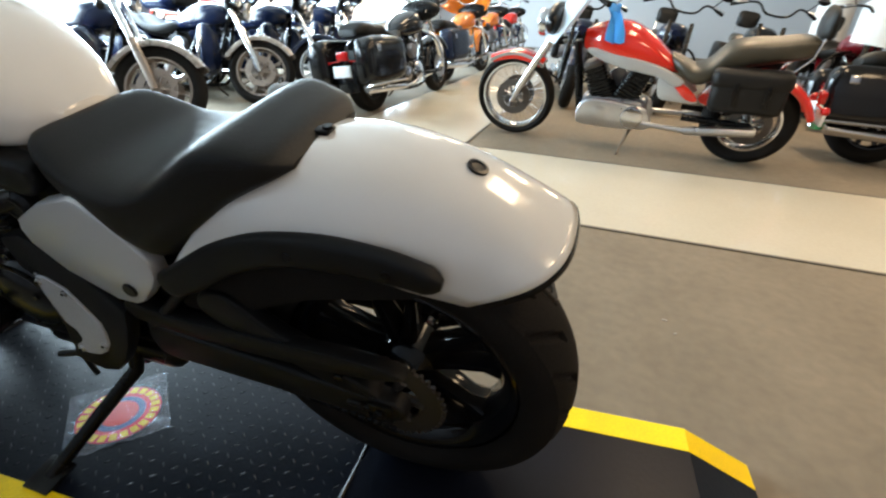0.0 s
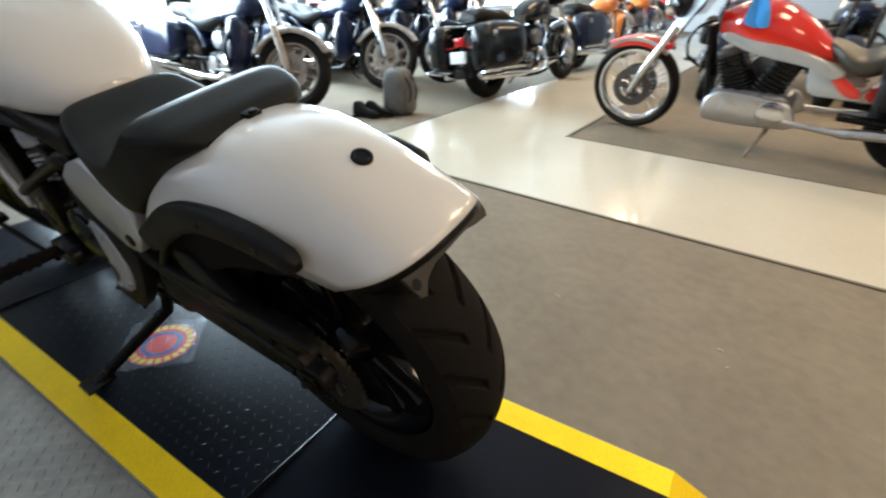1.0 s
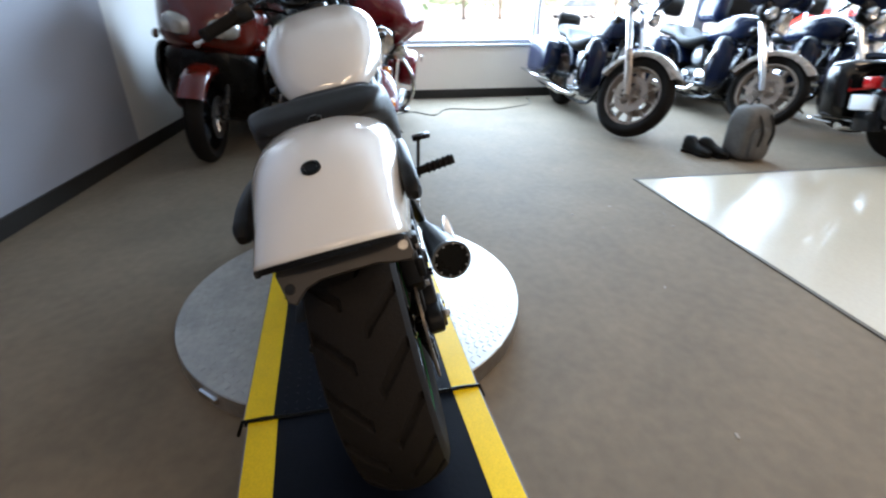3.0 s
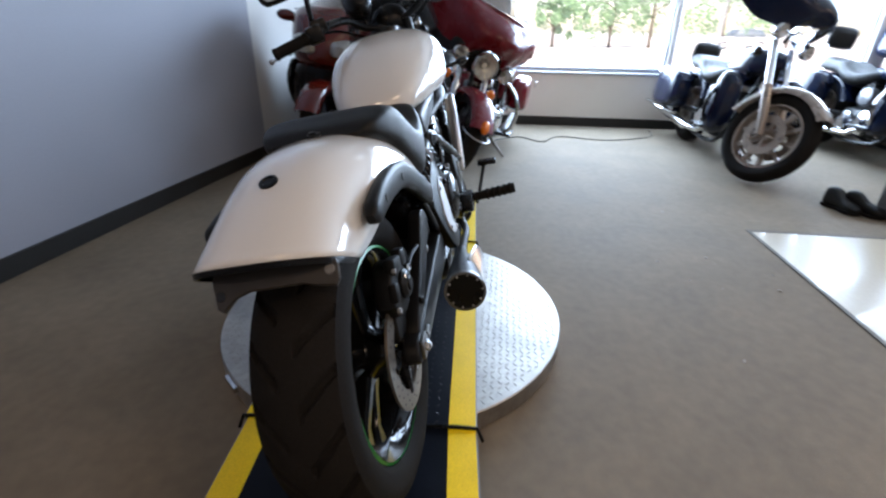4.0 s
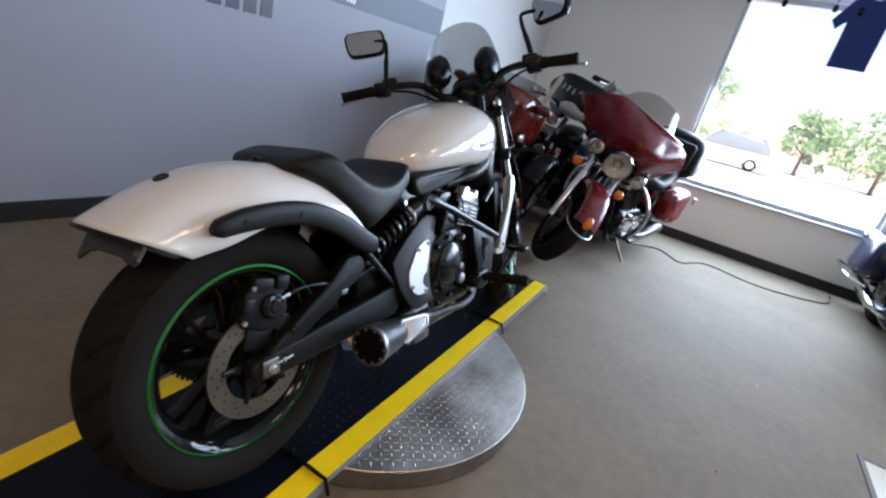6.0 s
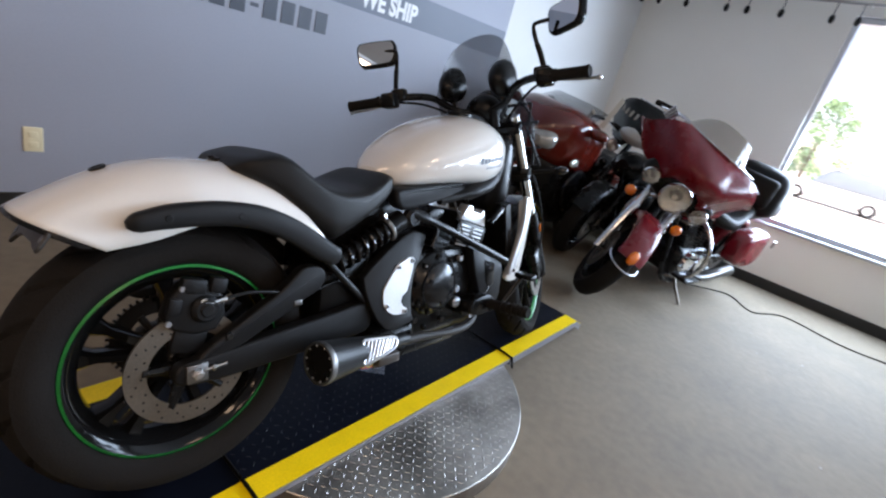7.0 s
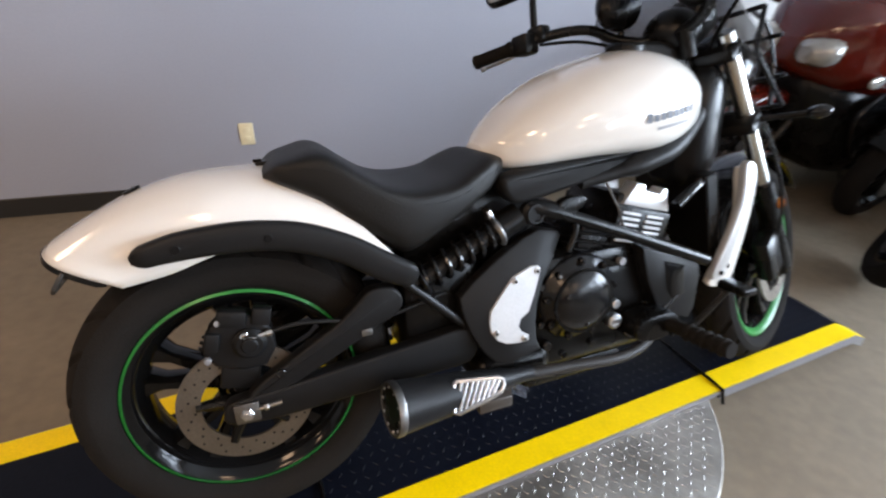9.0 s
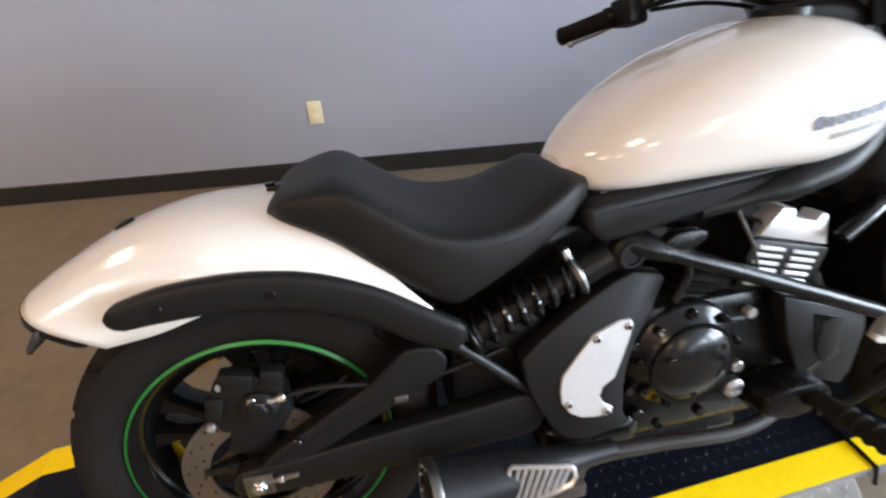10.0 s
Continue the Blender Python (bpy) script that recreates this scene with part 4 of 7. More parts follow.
# Left: sprocket, chain and guard
bm = bmesh.new()
annulus(bm, (0, 0.105, 0.312), 0.06, 0.098, 0.007, n=60)
for k in range(42):
    a = 2 * math.pi * k / 42
    box(bm, (0.095, -0.003, -0.003), (0.105, 0.003, 0.003), Matrix.Translation((0, 0.105, 0.312)) @ Matrix.Rotation(a, 4, "Y"))
for k in range(6):
    a = 2 * math.pi * k / 6
    tube(bm, [(0.03 * math.cos(a), 0.10, 0.312 + 0.03 * math.sin(a)), (0.066 * math.cos(a), 0.105, 0.312 + 0.066 * math.sin(a))], 0.009, 8)
hp("sprocket", bm, bracket_steel, "worn steel rear sprocket", smooth=False)
for z, z2 in ((0.408, 0.395), (0.216, 0.298)):
    bm = bmesh.new()
    k = 0
    for i in range(36):
        t0 = i / 36
        p = Vector((0.58 * t0, 0.105, z + (z2 - z) * t0))
        box(bm, (-0.0075, -0.008, -0.006), (0.0065, 0.008, 0.006), Matrix.Translation(p), bev=0.002, seg=1)
    hp("chain", bm, black_satin, "black drive chain", smooth=False)
bm = bmesh.new()
slab(bm, smooth_poly([(-0.05, 0.42), (0.02, 0.438), (0.20, 0.435), (0.40, 0.43), (0.48, 0.45), (0.48, 0.40), (0.30, 0.385), (0.05, 0.395)], 3), 0.112, 0.142, 0.006, 2)
hp("chain_guard", bm, dark_plastic, "charcoal chain guard")

# Unseen sheet added to darken the wheel arch on the left
bm = bmesh.new()
slab(bm, smooth_poly([(-0.085, 0.600), (0.04, 0.622), (0.19, 0.585), (0.33, 0.505), (0.36, 0.448), (0.24, 0.470), (0.10, 0.535), (-0.03, 0.572)], 3), 0.100, 0.124, 0.006, 2)
hp("arch_shade", bm, rubber, "matt black sheet added for the shade in the wheel arch")

# White panel and lower cover on the left
bm = bmesh.new()
slab(bm, [(0.606, 0.590), (0.596, 0.612), (0.529, 0.651), (0.452, 0.674), (0.436, 0.670), (0.396, 0.638), (0.350, 0.578), (0.352, 0.545), (0.368, 0.520), (0.408, 0.476), (0.428, 0.466), (0.470, 0.466), (0.556, 0.511), (0.602, 0.562)], 0.122, 0.156, 0.007, 2)
pan = hp("side_panel", bm, silver_paint, "pale silver side panel with a black fastener")
bm = bmesh.new()
disc(bm, (0.421, 0.158, 0.504), 0.014, 0.006, n=20)
hp("fastener", bm, black_satin, "", pan)

# Engine
bm = bmesh.new()
box(bm, (0.56, -0.112, 0.19), (1.00, 0.112, 0.47), bev=0.04, seg=3)
box(bm, (0.62, -0.12, 0.44), (0.90, 0.12, 0.50), bev=0.02, seg=2)
box(bm, (0.62, -0.10, 0.145), (0.92, 0.10, 0.20), bev=0.02, seg=2)
engine = hp("engine", bm, black_satin, "satin black parallel-twin engine")
for s in (-1, 1):
    bm = bmesh.new()
    lathe(bm, [(0.108, s * 0.105), (0.108, s * 0.120), (0.102, s * 0.128), (0.088, s * 0.134), (0.080, s * 0.146), (0.068, s * 0.157), (0.048, s * 0.165), (0.024, s * 0.169), (0.002, s * 0.170)], (0.745, 0, 0.392), (0, 1, 0), 48)
    cc = hp("clutch_cover", bm, engine_gloss, "round black engine cover", engine)
    bm = bmesh.new()
    annulus(bm, (0.745, s * 0.150, 0.392), 0.074, 0.080, 0.006, n=48)
    hp("cover_ring", bm, black_satin, "", cc)
    for k in range(9):
        a = 2 * math.pi * (k + 0.3) / 9
        bm = bmesh.new()
        c = Vector((0.745 + 0.095 * math.cos(a), s * 0.136, 0.392 + 0.095 * math.sin(a)))
        disc(bm, c, 0.0082, 0.014, n=12)
        lug = hp("bolt", bm, black_gloss, "", cc)
        bm = bmesh.new()
        disc(bm, c + Vector((0, s * 0.008, 0)), 0.004, 0.004, n=6)
        hp("socket", bm, grey_edge if k == 3 else black_satin, "", lug)
    for k in range(3):
        a = 2 * math.pi * k / 3 + 0.6
        bm = bmesh.new()
        disc(bm, (0.745 + 0.058 * math.cos(a), s * 0.162, 0.392 + 0.058 * math.sin(a)), 0.006, 0.006, n=10)
        hp("bolt", bm, black_gloss, "", cc)
bm = bmesh.new()
disc(bm, (0.842, -0.142, 0.316), 0.0195, 0.022, n=24)
for k in range(2):
    box(bm, (0.830, -0.156, 0.305 + 0.016 * k), (0.854, -0.150, 0.310 + 0.016 * k), bev=0.001)
hp("oil_filler", bm, steel, "bare metal filler plug", engine)
bm = bmesh.new()
disc(bm, (0.844, -0.140, 0.361), 0.0115, 0.016, n=16)
hp("engine_fitting", bm, steel, "", engine)
CYL = Matrix.Translation((0.83, 0, 0.46)) @ Matrix.Rotation(radians(14), 4, "Y")
bm = bmesh.new()
box(bm, (-0.085, -0.10, -0.02), (0.085, 0.10, 0.09), CYL, bev=0.012)
for k in range(4):
    box(bm, (-0.10, -0.106, 0.0 + 0.02 * k), (0.10, 0.106, 0.009 + 0.02 * k), CYL, bev=0.003, seg=1)
hp("cylinder_block", bm, black_satin, "", engine)
HEAD = Matrix.Translation((0.940, 0, 0.548)) @ Matrix.Rotation(radians(15), 4, "Y")
bm = bmesh.new()
box(bm, (-0.088, -0.098, -0.085), (0.086, 0.098, 0.055), HEAD, bev=0.014)
head = hp("cylinder_head", bm, black_satin, "", engine)
for s in (-1, 1):
    bm = bmesh.new()
    slab(bm, [(-0.078, 0.030), (-0.052, 0.085), (-0.026, 0.085), (-0.020, 0.070), (0.026, 0.070), (0.032, 0.085), (0.046, 0.085), (0.072, 0.030)], s * 0.065, s * 0.108, 0.006, 2, HEAD)
    hp("head_cap", bm, silver_paint, "bright silver head cap", engine)
    bm = bmesh.new()
    box(bm, (-0.084, s * 0.103 - 0.005, -0.068), (0.080, s * 0.103 + 0.005, 0.026), HEAD, bev=0.004)
    grille = hp("head_cover", bm, black_satin, "", engine)
    for cx, w in ((-0.044, 0.029), (0.030, 0.028)):
        for k in range(6):
            z = 0.012 - 0.0135 * k
            bm = bmesh.new()
            box(bm, (cx - w, s * 0.109 - 0.003, z - 0.0034), (cx + w, s * 0.109 + 0.003, z + 0.0034), HEAD, bev=0.0015, seg=1)
            hp("fin", bm, silver_paint, "bright fin edge", grille, smooth=False)
bm = bmesh.new()
tube(bm, [(0.865, -0.13, 0.535), (0.835, -0.135, 0.60), (0.80, -0.13, 0.66)], 0.003, 6)
hp("plug_lead", bm, heat_steel, "", engine)

# Hoses, filter and small fittings round the engine
for name, pts, r, mat in (
    ("coolant_hose", [(1.14, -0.10, 0.40), (1.06, -0.135, 0.36), (0.97, -0.14, 0.30), (0.90, -0.135, 0.27)], 0.015, black_gloss),
    ("coolant_hose", [(1.15, -0.09, 0.63), (1.08, -0.12, 0.62), (1.02, -0.125, 0.58)], 0.014, black_gloss),
    ("breather_hose", [(0.66, -0.12, 0.63), (0.72, -0.135, 0.58), (0.70, -0.14, 0.52)], 0.008, black_satin),
):
    bm = bmesh.new()
    tube(bm, pts, r, 10, smooth_path=5)
    hp(name, bm, mat, "", engine)
for x, y, z, r, h, mat in ((0.905, -0.130, 0.285, 0.032, 0.05, black_gloss), (0.660, -0.128, 0.285, 0.012, 0.02, black_gloss), (0.860, -0.130, 0.465, 0.010, 0.016, grey_edge), (0.940, -0.136, 0.245, 0.011, 0.02, grey_edge), (0.705, -0.132, 0.252, 0.009, 0.016, black_gloss), (0.790, -0.130, 0.262, 0.010, 0.018, black_gloss), (0.640, -0.128, 0.345, 0.008, 0.02, black_gloss), (0.640, -0.128, 0.440, 0.008, 0.02, black_gloss)):
    bm = bmesh.new()
    disc(bm, (x, y, z), r, h, n=18)
    hp("engine_fitting", bm, mat, "", engine)

# Lower front covers with a recess
for s in (-1, 1):
    bm = bmesh.new()
    outer = [(0.905, 0.498), (0.99, 0.468), (1.095, 0.428), (1.104, 0.39), (1.100, 0.30), (1.085, 0.270), (1.03, 0.292), (0.972, 0.326), (0.935, 0.40)]
    slab(bm, outer, s * 0.105, s * 0.150, 0.006, 2)
    low = hp("engine_front_cover", bm, grey_plastic, "slate plastic engine cover")
    bm = bmesh.new()
    slab(bm, [(0.976, 0.452), (1.042, 0.430), (1.052, 0.362), (1.042, 0.338), (1.020, 0.338), (0.996, 0.372)], s * 0.13, s * 0.1525, 0.002, 2)
    hp("recess", bm, rim_black, "", low)

# Radiator and its guards
bm = bmesh.new()
RAD = Matrix.Translation((1.165, 0, 0.50)) @ Matrix.Rotation(radians(-14), 4, "Y")
box(bm, (-0.025, -0.125, -0.15), (0.015, 0.125, 0.15), RAD, bev=0.006)
rad = hp("radiator", bm, black_satin, "black radiator", smooth=False)
for k in range(24):
    bm = bmesh.new()
    box(bm, (0.013, -0.12, -0.14 + 0.0118 * k), (0.022, 0.12, -0.136 + 0.0118 * k), RAD)
    hp("fin", bm, black_satin, "", rad, smooth=False)
for s in (-1, 1):
    bm = bmesh.new()
    slab(bm, smooth_poly([(1.195, 0.668), (1.228, 0.662), (1.240, 0.610), (1.222, 0.52), (1.192, 0.42), (1.178, 0.378), (1.140, 0.372), (1.152, 0.42), (1.182, 0.50), (1.200, 0.58)], 3), s * 0.138, s * 0.160, 0.006, 2)
    hp("radiator_guard", bm, silver_paint, "silver radiator guard", rad)
    bm = bmesh.new()
    slab(bm, smooth_poly([(1.20, 0.655), (1.262, 0.64), (1.270, 0.56), (1.255, 0.44), (1.235, 0.352), (1.205, 0.335), (1.150, 0.352), (1.19, 0.44), (1.215, 0.55)], 3), s * 0.120, s * 0.140, 0.006, 2)
    hp("radiator_shroud", bm, white_gloss, "white radiator shroud", rad)
    bm = bmesh.new()
    disc(bm, (1.165, s * 0.161, 0.388), 0.007, 0.006, n=10)
    hp("bolt", bm, black_satin, "", rad)

# Exhaust
M0, M1 = Vector((0.262, -0.203, 0.284)), Vector((0.60, -0.163, 0.250))
md = (M1 - M0).normalized()
bm = bmesh.new()
lathe(bm, [(0.040, 0.010), (0.046, -0.004), (0.052, -0.004), (0.0535, 0.004), (0.0535, 0.012), (0.0525, 0.016), (0.047, 0.085), (0.041, 0.140), (0.034, 0.20), (0.026, 0.25), (0.019, 0.29), (0.017, 0.34)], M0, md, 40)
muf = hp("muffler", bm, grey_plastic, "short black muffler")
bm = bmesh.new()
lathe(bm, [(0.048, -0.006), (0.0535, -0.006), (0.0550, -0.001), (0.0545, 0.008), (0.0525, 0.012), (0.048, 0.010)], M0, md, 40, closed=True)
hp("tip_ring", bm, tip_steel, "dull steel tip ring", muf)
bm = bmesh.new()
lathe(bm, [(0.0475, -0.003), (0.034, 0.05), (0.002, 0.055)], M0, md, 32)
hp("bore", bm, black_satin, "", muf)
for k in range(10):
    a = 2 * math.pi * k / 10
    c, t = frame_of(md)
    bm = bmesh.new()
    ball(bm, M0 + md * -0.004 + 0.0445 * (math.cos(a) * c + math.sin(a) * t), 0.003, n=8)
    hp("rivet", bm, steel, "", muf)
SH = Matrix.Translation((0.436, -0.229, 0.282)) @ Matrix.Rotation(radians(-8), 4, "Z") @ Matrix.Rotation(radians(-24), 4, "X") @ Matrix.Rotation(radians(9), 4, "Y") @ Matrix.Diagonal((0.72, 1, 0.74, 1))
bm = bmesh.new()
FRAME = [(-0.074, 0.028), (-0.066, 0.036), (0.058, 0.046), (0.070, 0.040), (0.074, 0.026), (0.066, 0.008), (0.030, -0.012), (-0.055, -0.050), (-0.070, -0.048)]
tube(bm, [SH @ Vector((x, 0, z)) for x, z in FRAME + FRAME[:1]], 0.0046, 8)
shield = hp("heat_shield", bm, steel, "slotted silver heat shield", muf)
for k in range(8):
    x = -0.062 + 0.0160 * k
    zt = 0.034 + 0.010 * (x + 0.075) / 0.135
    zb = -0.048 + 0.054 * max(0, x + 0.055) / 0.121
    bm = bmesh.new()
    tube(bm, [SH @ Vector((x - 0.008, 0, zb)), SH @ Vector((min(x + 0.012, 0.066), 0, zt))], 0.0035, 6)
    hp("slat", bm, steel, "", shield)
bm = bmesh.new()
tube(bm, [(0.52, -0.168, 0.254), (0.69, -0.162, 0.236), (0.86, -0.155, 0.213), (0.97, -0.13, 0.22), (1.06, -0.08, 0.27), (1.10, -0.06, 0.38), (1.05, -0.06, 0.48)], [0.0145, 0.0135, 0.0135, 0.014, 0.015, 0.016, 0.016], 16, smooth_path=5)
hp("exhaust_pipe", bm, burnt_pipe, "heat-stained exhaust pipe")
bm = bmesh.new()
box(bm, (0.48, -0.13, 0.20), (0.68, 0.12, 0.28), bev=0.03, seg=3)
hp("collector_box", bm, black_satin, "")
bm = bmesh.new()
box(bm, (0.440, -0.222, 0.222), (0.520, -0.15, 0.252), bev=0.006)
slab(bm, [(0.452, 0.205), (0.452, 0.262), (0.540, 0.255), (0.530, 0.222), (0.500, 0.202)], -0.190, -0.182, 0.002, 1)
hp("muffler_bracket", bm, heat_steel, "heat-tinted bracket")

# Footpegs, pedals, side stand
for s in (-1, 1):
    bm = bmesh.new()
    tube(bm, [(0.972, s * 0.19, 0.300), (0.979, s * 0.356, 0.313)], [0.017, 0.019], 14)
    for k in range(5):
        disc(bm, (0.975 + 0.0008 * k, s * (0.250 + 0.022 * k), 0.304 + 0.002 * k), 0.0225, 0.011, n=14)
    peg = hp("footpeg", bm, rubber, "black rubber footpeg")
    bm = bmesh.new()
    slab(bm, smooth_poly([(0.89, 0.325), (0.975, 0.332), (1.01, 0.300), (0.985, 0.272), (0.92, 0.262), (0.87, 0.285)], 3), s * 0.125, s * 0.195, 0.008, 2)
    hp("peg_mount", bm, black_satin, "", peg)
    bm = bmesh.new()
    tube(bm, [(0.965, s * 0.205, 0.280), (1.035, s * 0.215, 0.300), (1.092, s * 0.245, 0.394)], 0.0075, 8)
    box(bm, (1.074, s * 0.22 if s > 0 else -0.295, 0.390), (1.118, s * 0.295 if s > 0 else -0.22, 0.410), bev=0.006)
    hp("pedal", bm, black_satin, "black foot pedal", peg)
bm = bmesh.new()
foot = BIKE.inverted() @ Vector((0.672, 0.126, 0.094))
tube(bm, [(0.60, 0.11, 0.25), (0.605, 0.13, 0.19), foot], [0.019, 0.016, 0.014], 12)
box(bm, (foot.x - 0.03, foot.y - 0.035, foot.z - 0.004), (foot.x + 0.035, foot.y + 0.035, foot.z + 0.006), bev=0.003)
hp("side_stand", bm, black_satin, "black side stand")
bm = bmesh.new()
tube(bm, [(0.66, 0.13, 0.28), (0.72, 0.155, 0.235), (0.76, 0.165, 0.23)], 0.007, 8)
tube(bm, [(0.70, 0.13, 0.30), (0.74, 0.14, 0.20), (0.715, 0.15, 0.155)], 0.006, 8)
hp("linkage", bm, black_satin, "")

# Fork, front fender, headlamp, handlebar: all go round with the bar
def along(h, y=0.0, fwd=0.0):
    """A point h metres up the fork from the front axle."""
    return AXLE_F + UP_FORK * h + Vector((math.cos(RAKE), 0, math.sin(RAKE))) * fwd + Vector((0, y, 0))


for s in (-1, 1):
    bm = bmesh.new()
    tube(bm, [along(-0.035, s * 0.098), along(0.02, s * 0.098), along(0.10, s * 0.098), along(0.30, s * 0.098)], [0.022, 0.028, 0.027, 0.029], 20)
    fork = hp("fork_leg", bm, black_satin, "black fork leg", turn=True)
    bm = bmesh.new()
    tube(bm, [along(0.29, s * 0.098), along(0.74, s * 0.098)], 0.0205, 20)
    hp("fork_tube", bm, fork_steel, "polished fork tube", fork, True)
    bm = bmesh.new()
    disc(bm, along(0.22, s * 0.130, 0.01), 0.019, 0.008, n=18)
    hp("reflector", bm, orange_lens, "orange reflector", fork, True)
bm = bmesh.new()
for h, y2 in ((0.50, 0.13), (0.70, 0.125)):
    box(bm, (-0.035, -y2, -0.018), (0.035, y2, 0.018), Matrix.Translation(along(h, 0, -0.015)) @ Matrix.Rotation(-RAKE, 4, "Y"), bev=0.012)
tube(bm, [along(0.44, 0, -0.05), along(0.72, 0, -0.05)], 0.032, 16)
hp("triple_clamp", bm, black_satin, "", turn=True)
bm = bmesh.new()
rows = []
for i in range(25):
    a = radians(35 + 135 * i / 24)
    rows.append([AXLE_F + Vector(((0.325 + 0.022 * math.cos(u)) * math.cos(a), 0.072 * math.sin(u) * 1.0, (0.325 + 0.022 * math.cos(u)) * math.sin(a))) for u in (math.pi * (j / 10 - 0.5) for j in range(11))])
rings(bm, rows, closed=False, cap=False)
ff = hp("front_fender", bm, black_gloss, "black front fender", turn=True)
sol = ff.modifiers.new("thickness", "SOLIDIFY")
sol.thickness = 0.003
bm = bmesh.new()
box(bm, (-0.045, -0.122, -0.068), (0.045, -0.070, 0.068), Matrix.Translation(AXLE_F + Vector((-0.112, 0, 0.045))) @ Matrix.Rotation(radians(-25), 4, "Y"), bev=0.016)
hp("front_caliper", bm, black_satin, "", turn=True)
bm = bmesh.new()
tube(bm, [AXLE_F + Vector((-0.1, -0.12, 0.1)), along(0.28, -0.15, -0.03), along(0.45, -0.14, 0.0), along(0.60, -0.09, 0.03)], 0.0045, 8, smooth_path=5)
hp("front_brake_hose", bm, black_satin, "", turn=True)
HL = along(0.585, 0, 0.13)
bm = bmesh.new()
hd = Vector((0.98, 0, -0.12))
lathe(bm, [(0.02, -0.13), (0.06, -0.11), (0.088, -0.06), (0.095, 0.0), (0.095, 0.03), (0.088, 0.034)], HL, hd, 32)
lampshell = hp("headlamp", bm, black_gloss, "round black headlamp", turn=True)
bm = bmesh.new()
lathe(bm, [(0.086, 0.030), (0.07, 0.042), (0.03, 0.05), (0.001, 0.052)], HL, hd, 32)
hp("lens", bm, lamp_glass, "clear headlamp lens", lampshell, True)
bm = bmesh.new()
for y in (-0.10, 0.0, 0.10):
    tube(bm, [HL + Vector((-0.02, y, 0.135)), HL + Vector((0.10, y, 0.10)), HL + Vector((0.135, y, 0.0)), HL + Vector((0.10, y, -0.11))], 0.0065, 8, smooth_path=4)
for dx, dz in ((-0.02, 0.135), (0.112, 0.075), (0.13, -0.03), (0.10, -0.11)):
    tube(bm, [HL + Vector((dx, -0.13, dz)), HL + Vector((dx, 0.13, dz))], 0.0065, 8)
for s in (-1, 1):
    tube(bm, [HL + Vector((-0.02, s * 0.13, 0.135)), HL + Vector((-0.06, s * 0.12, 0.03)), HL + Vector((0.10, s * 0.13, -0.11))], 0.0065, 8)
hp("headlamp_guard", bm, black_satin, "black tubular headlamp guard", turn=True)
for s in (-1, 1):
    bm = bmesh.new()
    tube(bm, [along(0.50, s * 0.11), along(0.49, s * 0.23, 0.01)], 0.008, 10)
    sig = hp("turn_signal", bm, black_satin, "black turn signal with smoked lens", turn=True)
    bm = bmesh.new()
    ball(bm, along(0.49, s * 0.245, 0.01), 0.022, (0.9, 1.25, 0.75))
    hp("lens", bm, black_gloss, "", sig, True)
# Instruments
bm = bmesh.new()
G = along(0.78, 0, 0.05)
gd = Vector((-0.72, 0, 0.69))
lathe(bm, [(0.03, -0.06), (0.062, -0.035), (0.072, 0.0), (0.070, 0.014), (0.062, 0.016), (0.002, 0.012)], G, gd, 32)
hp("instrument", bm, black_satin, "round black instrument", turn=True)
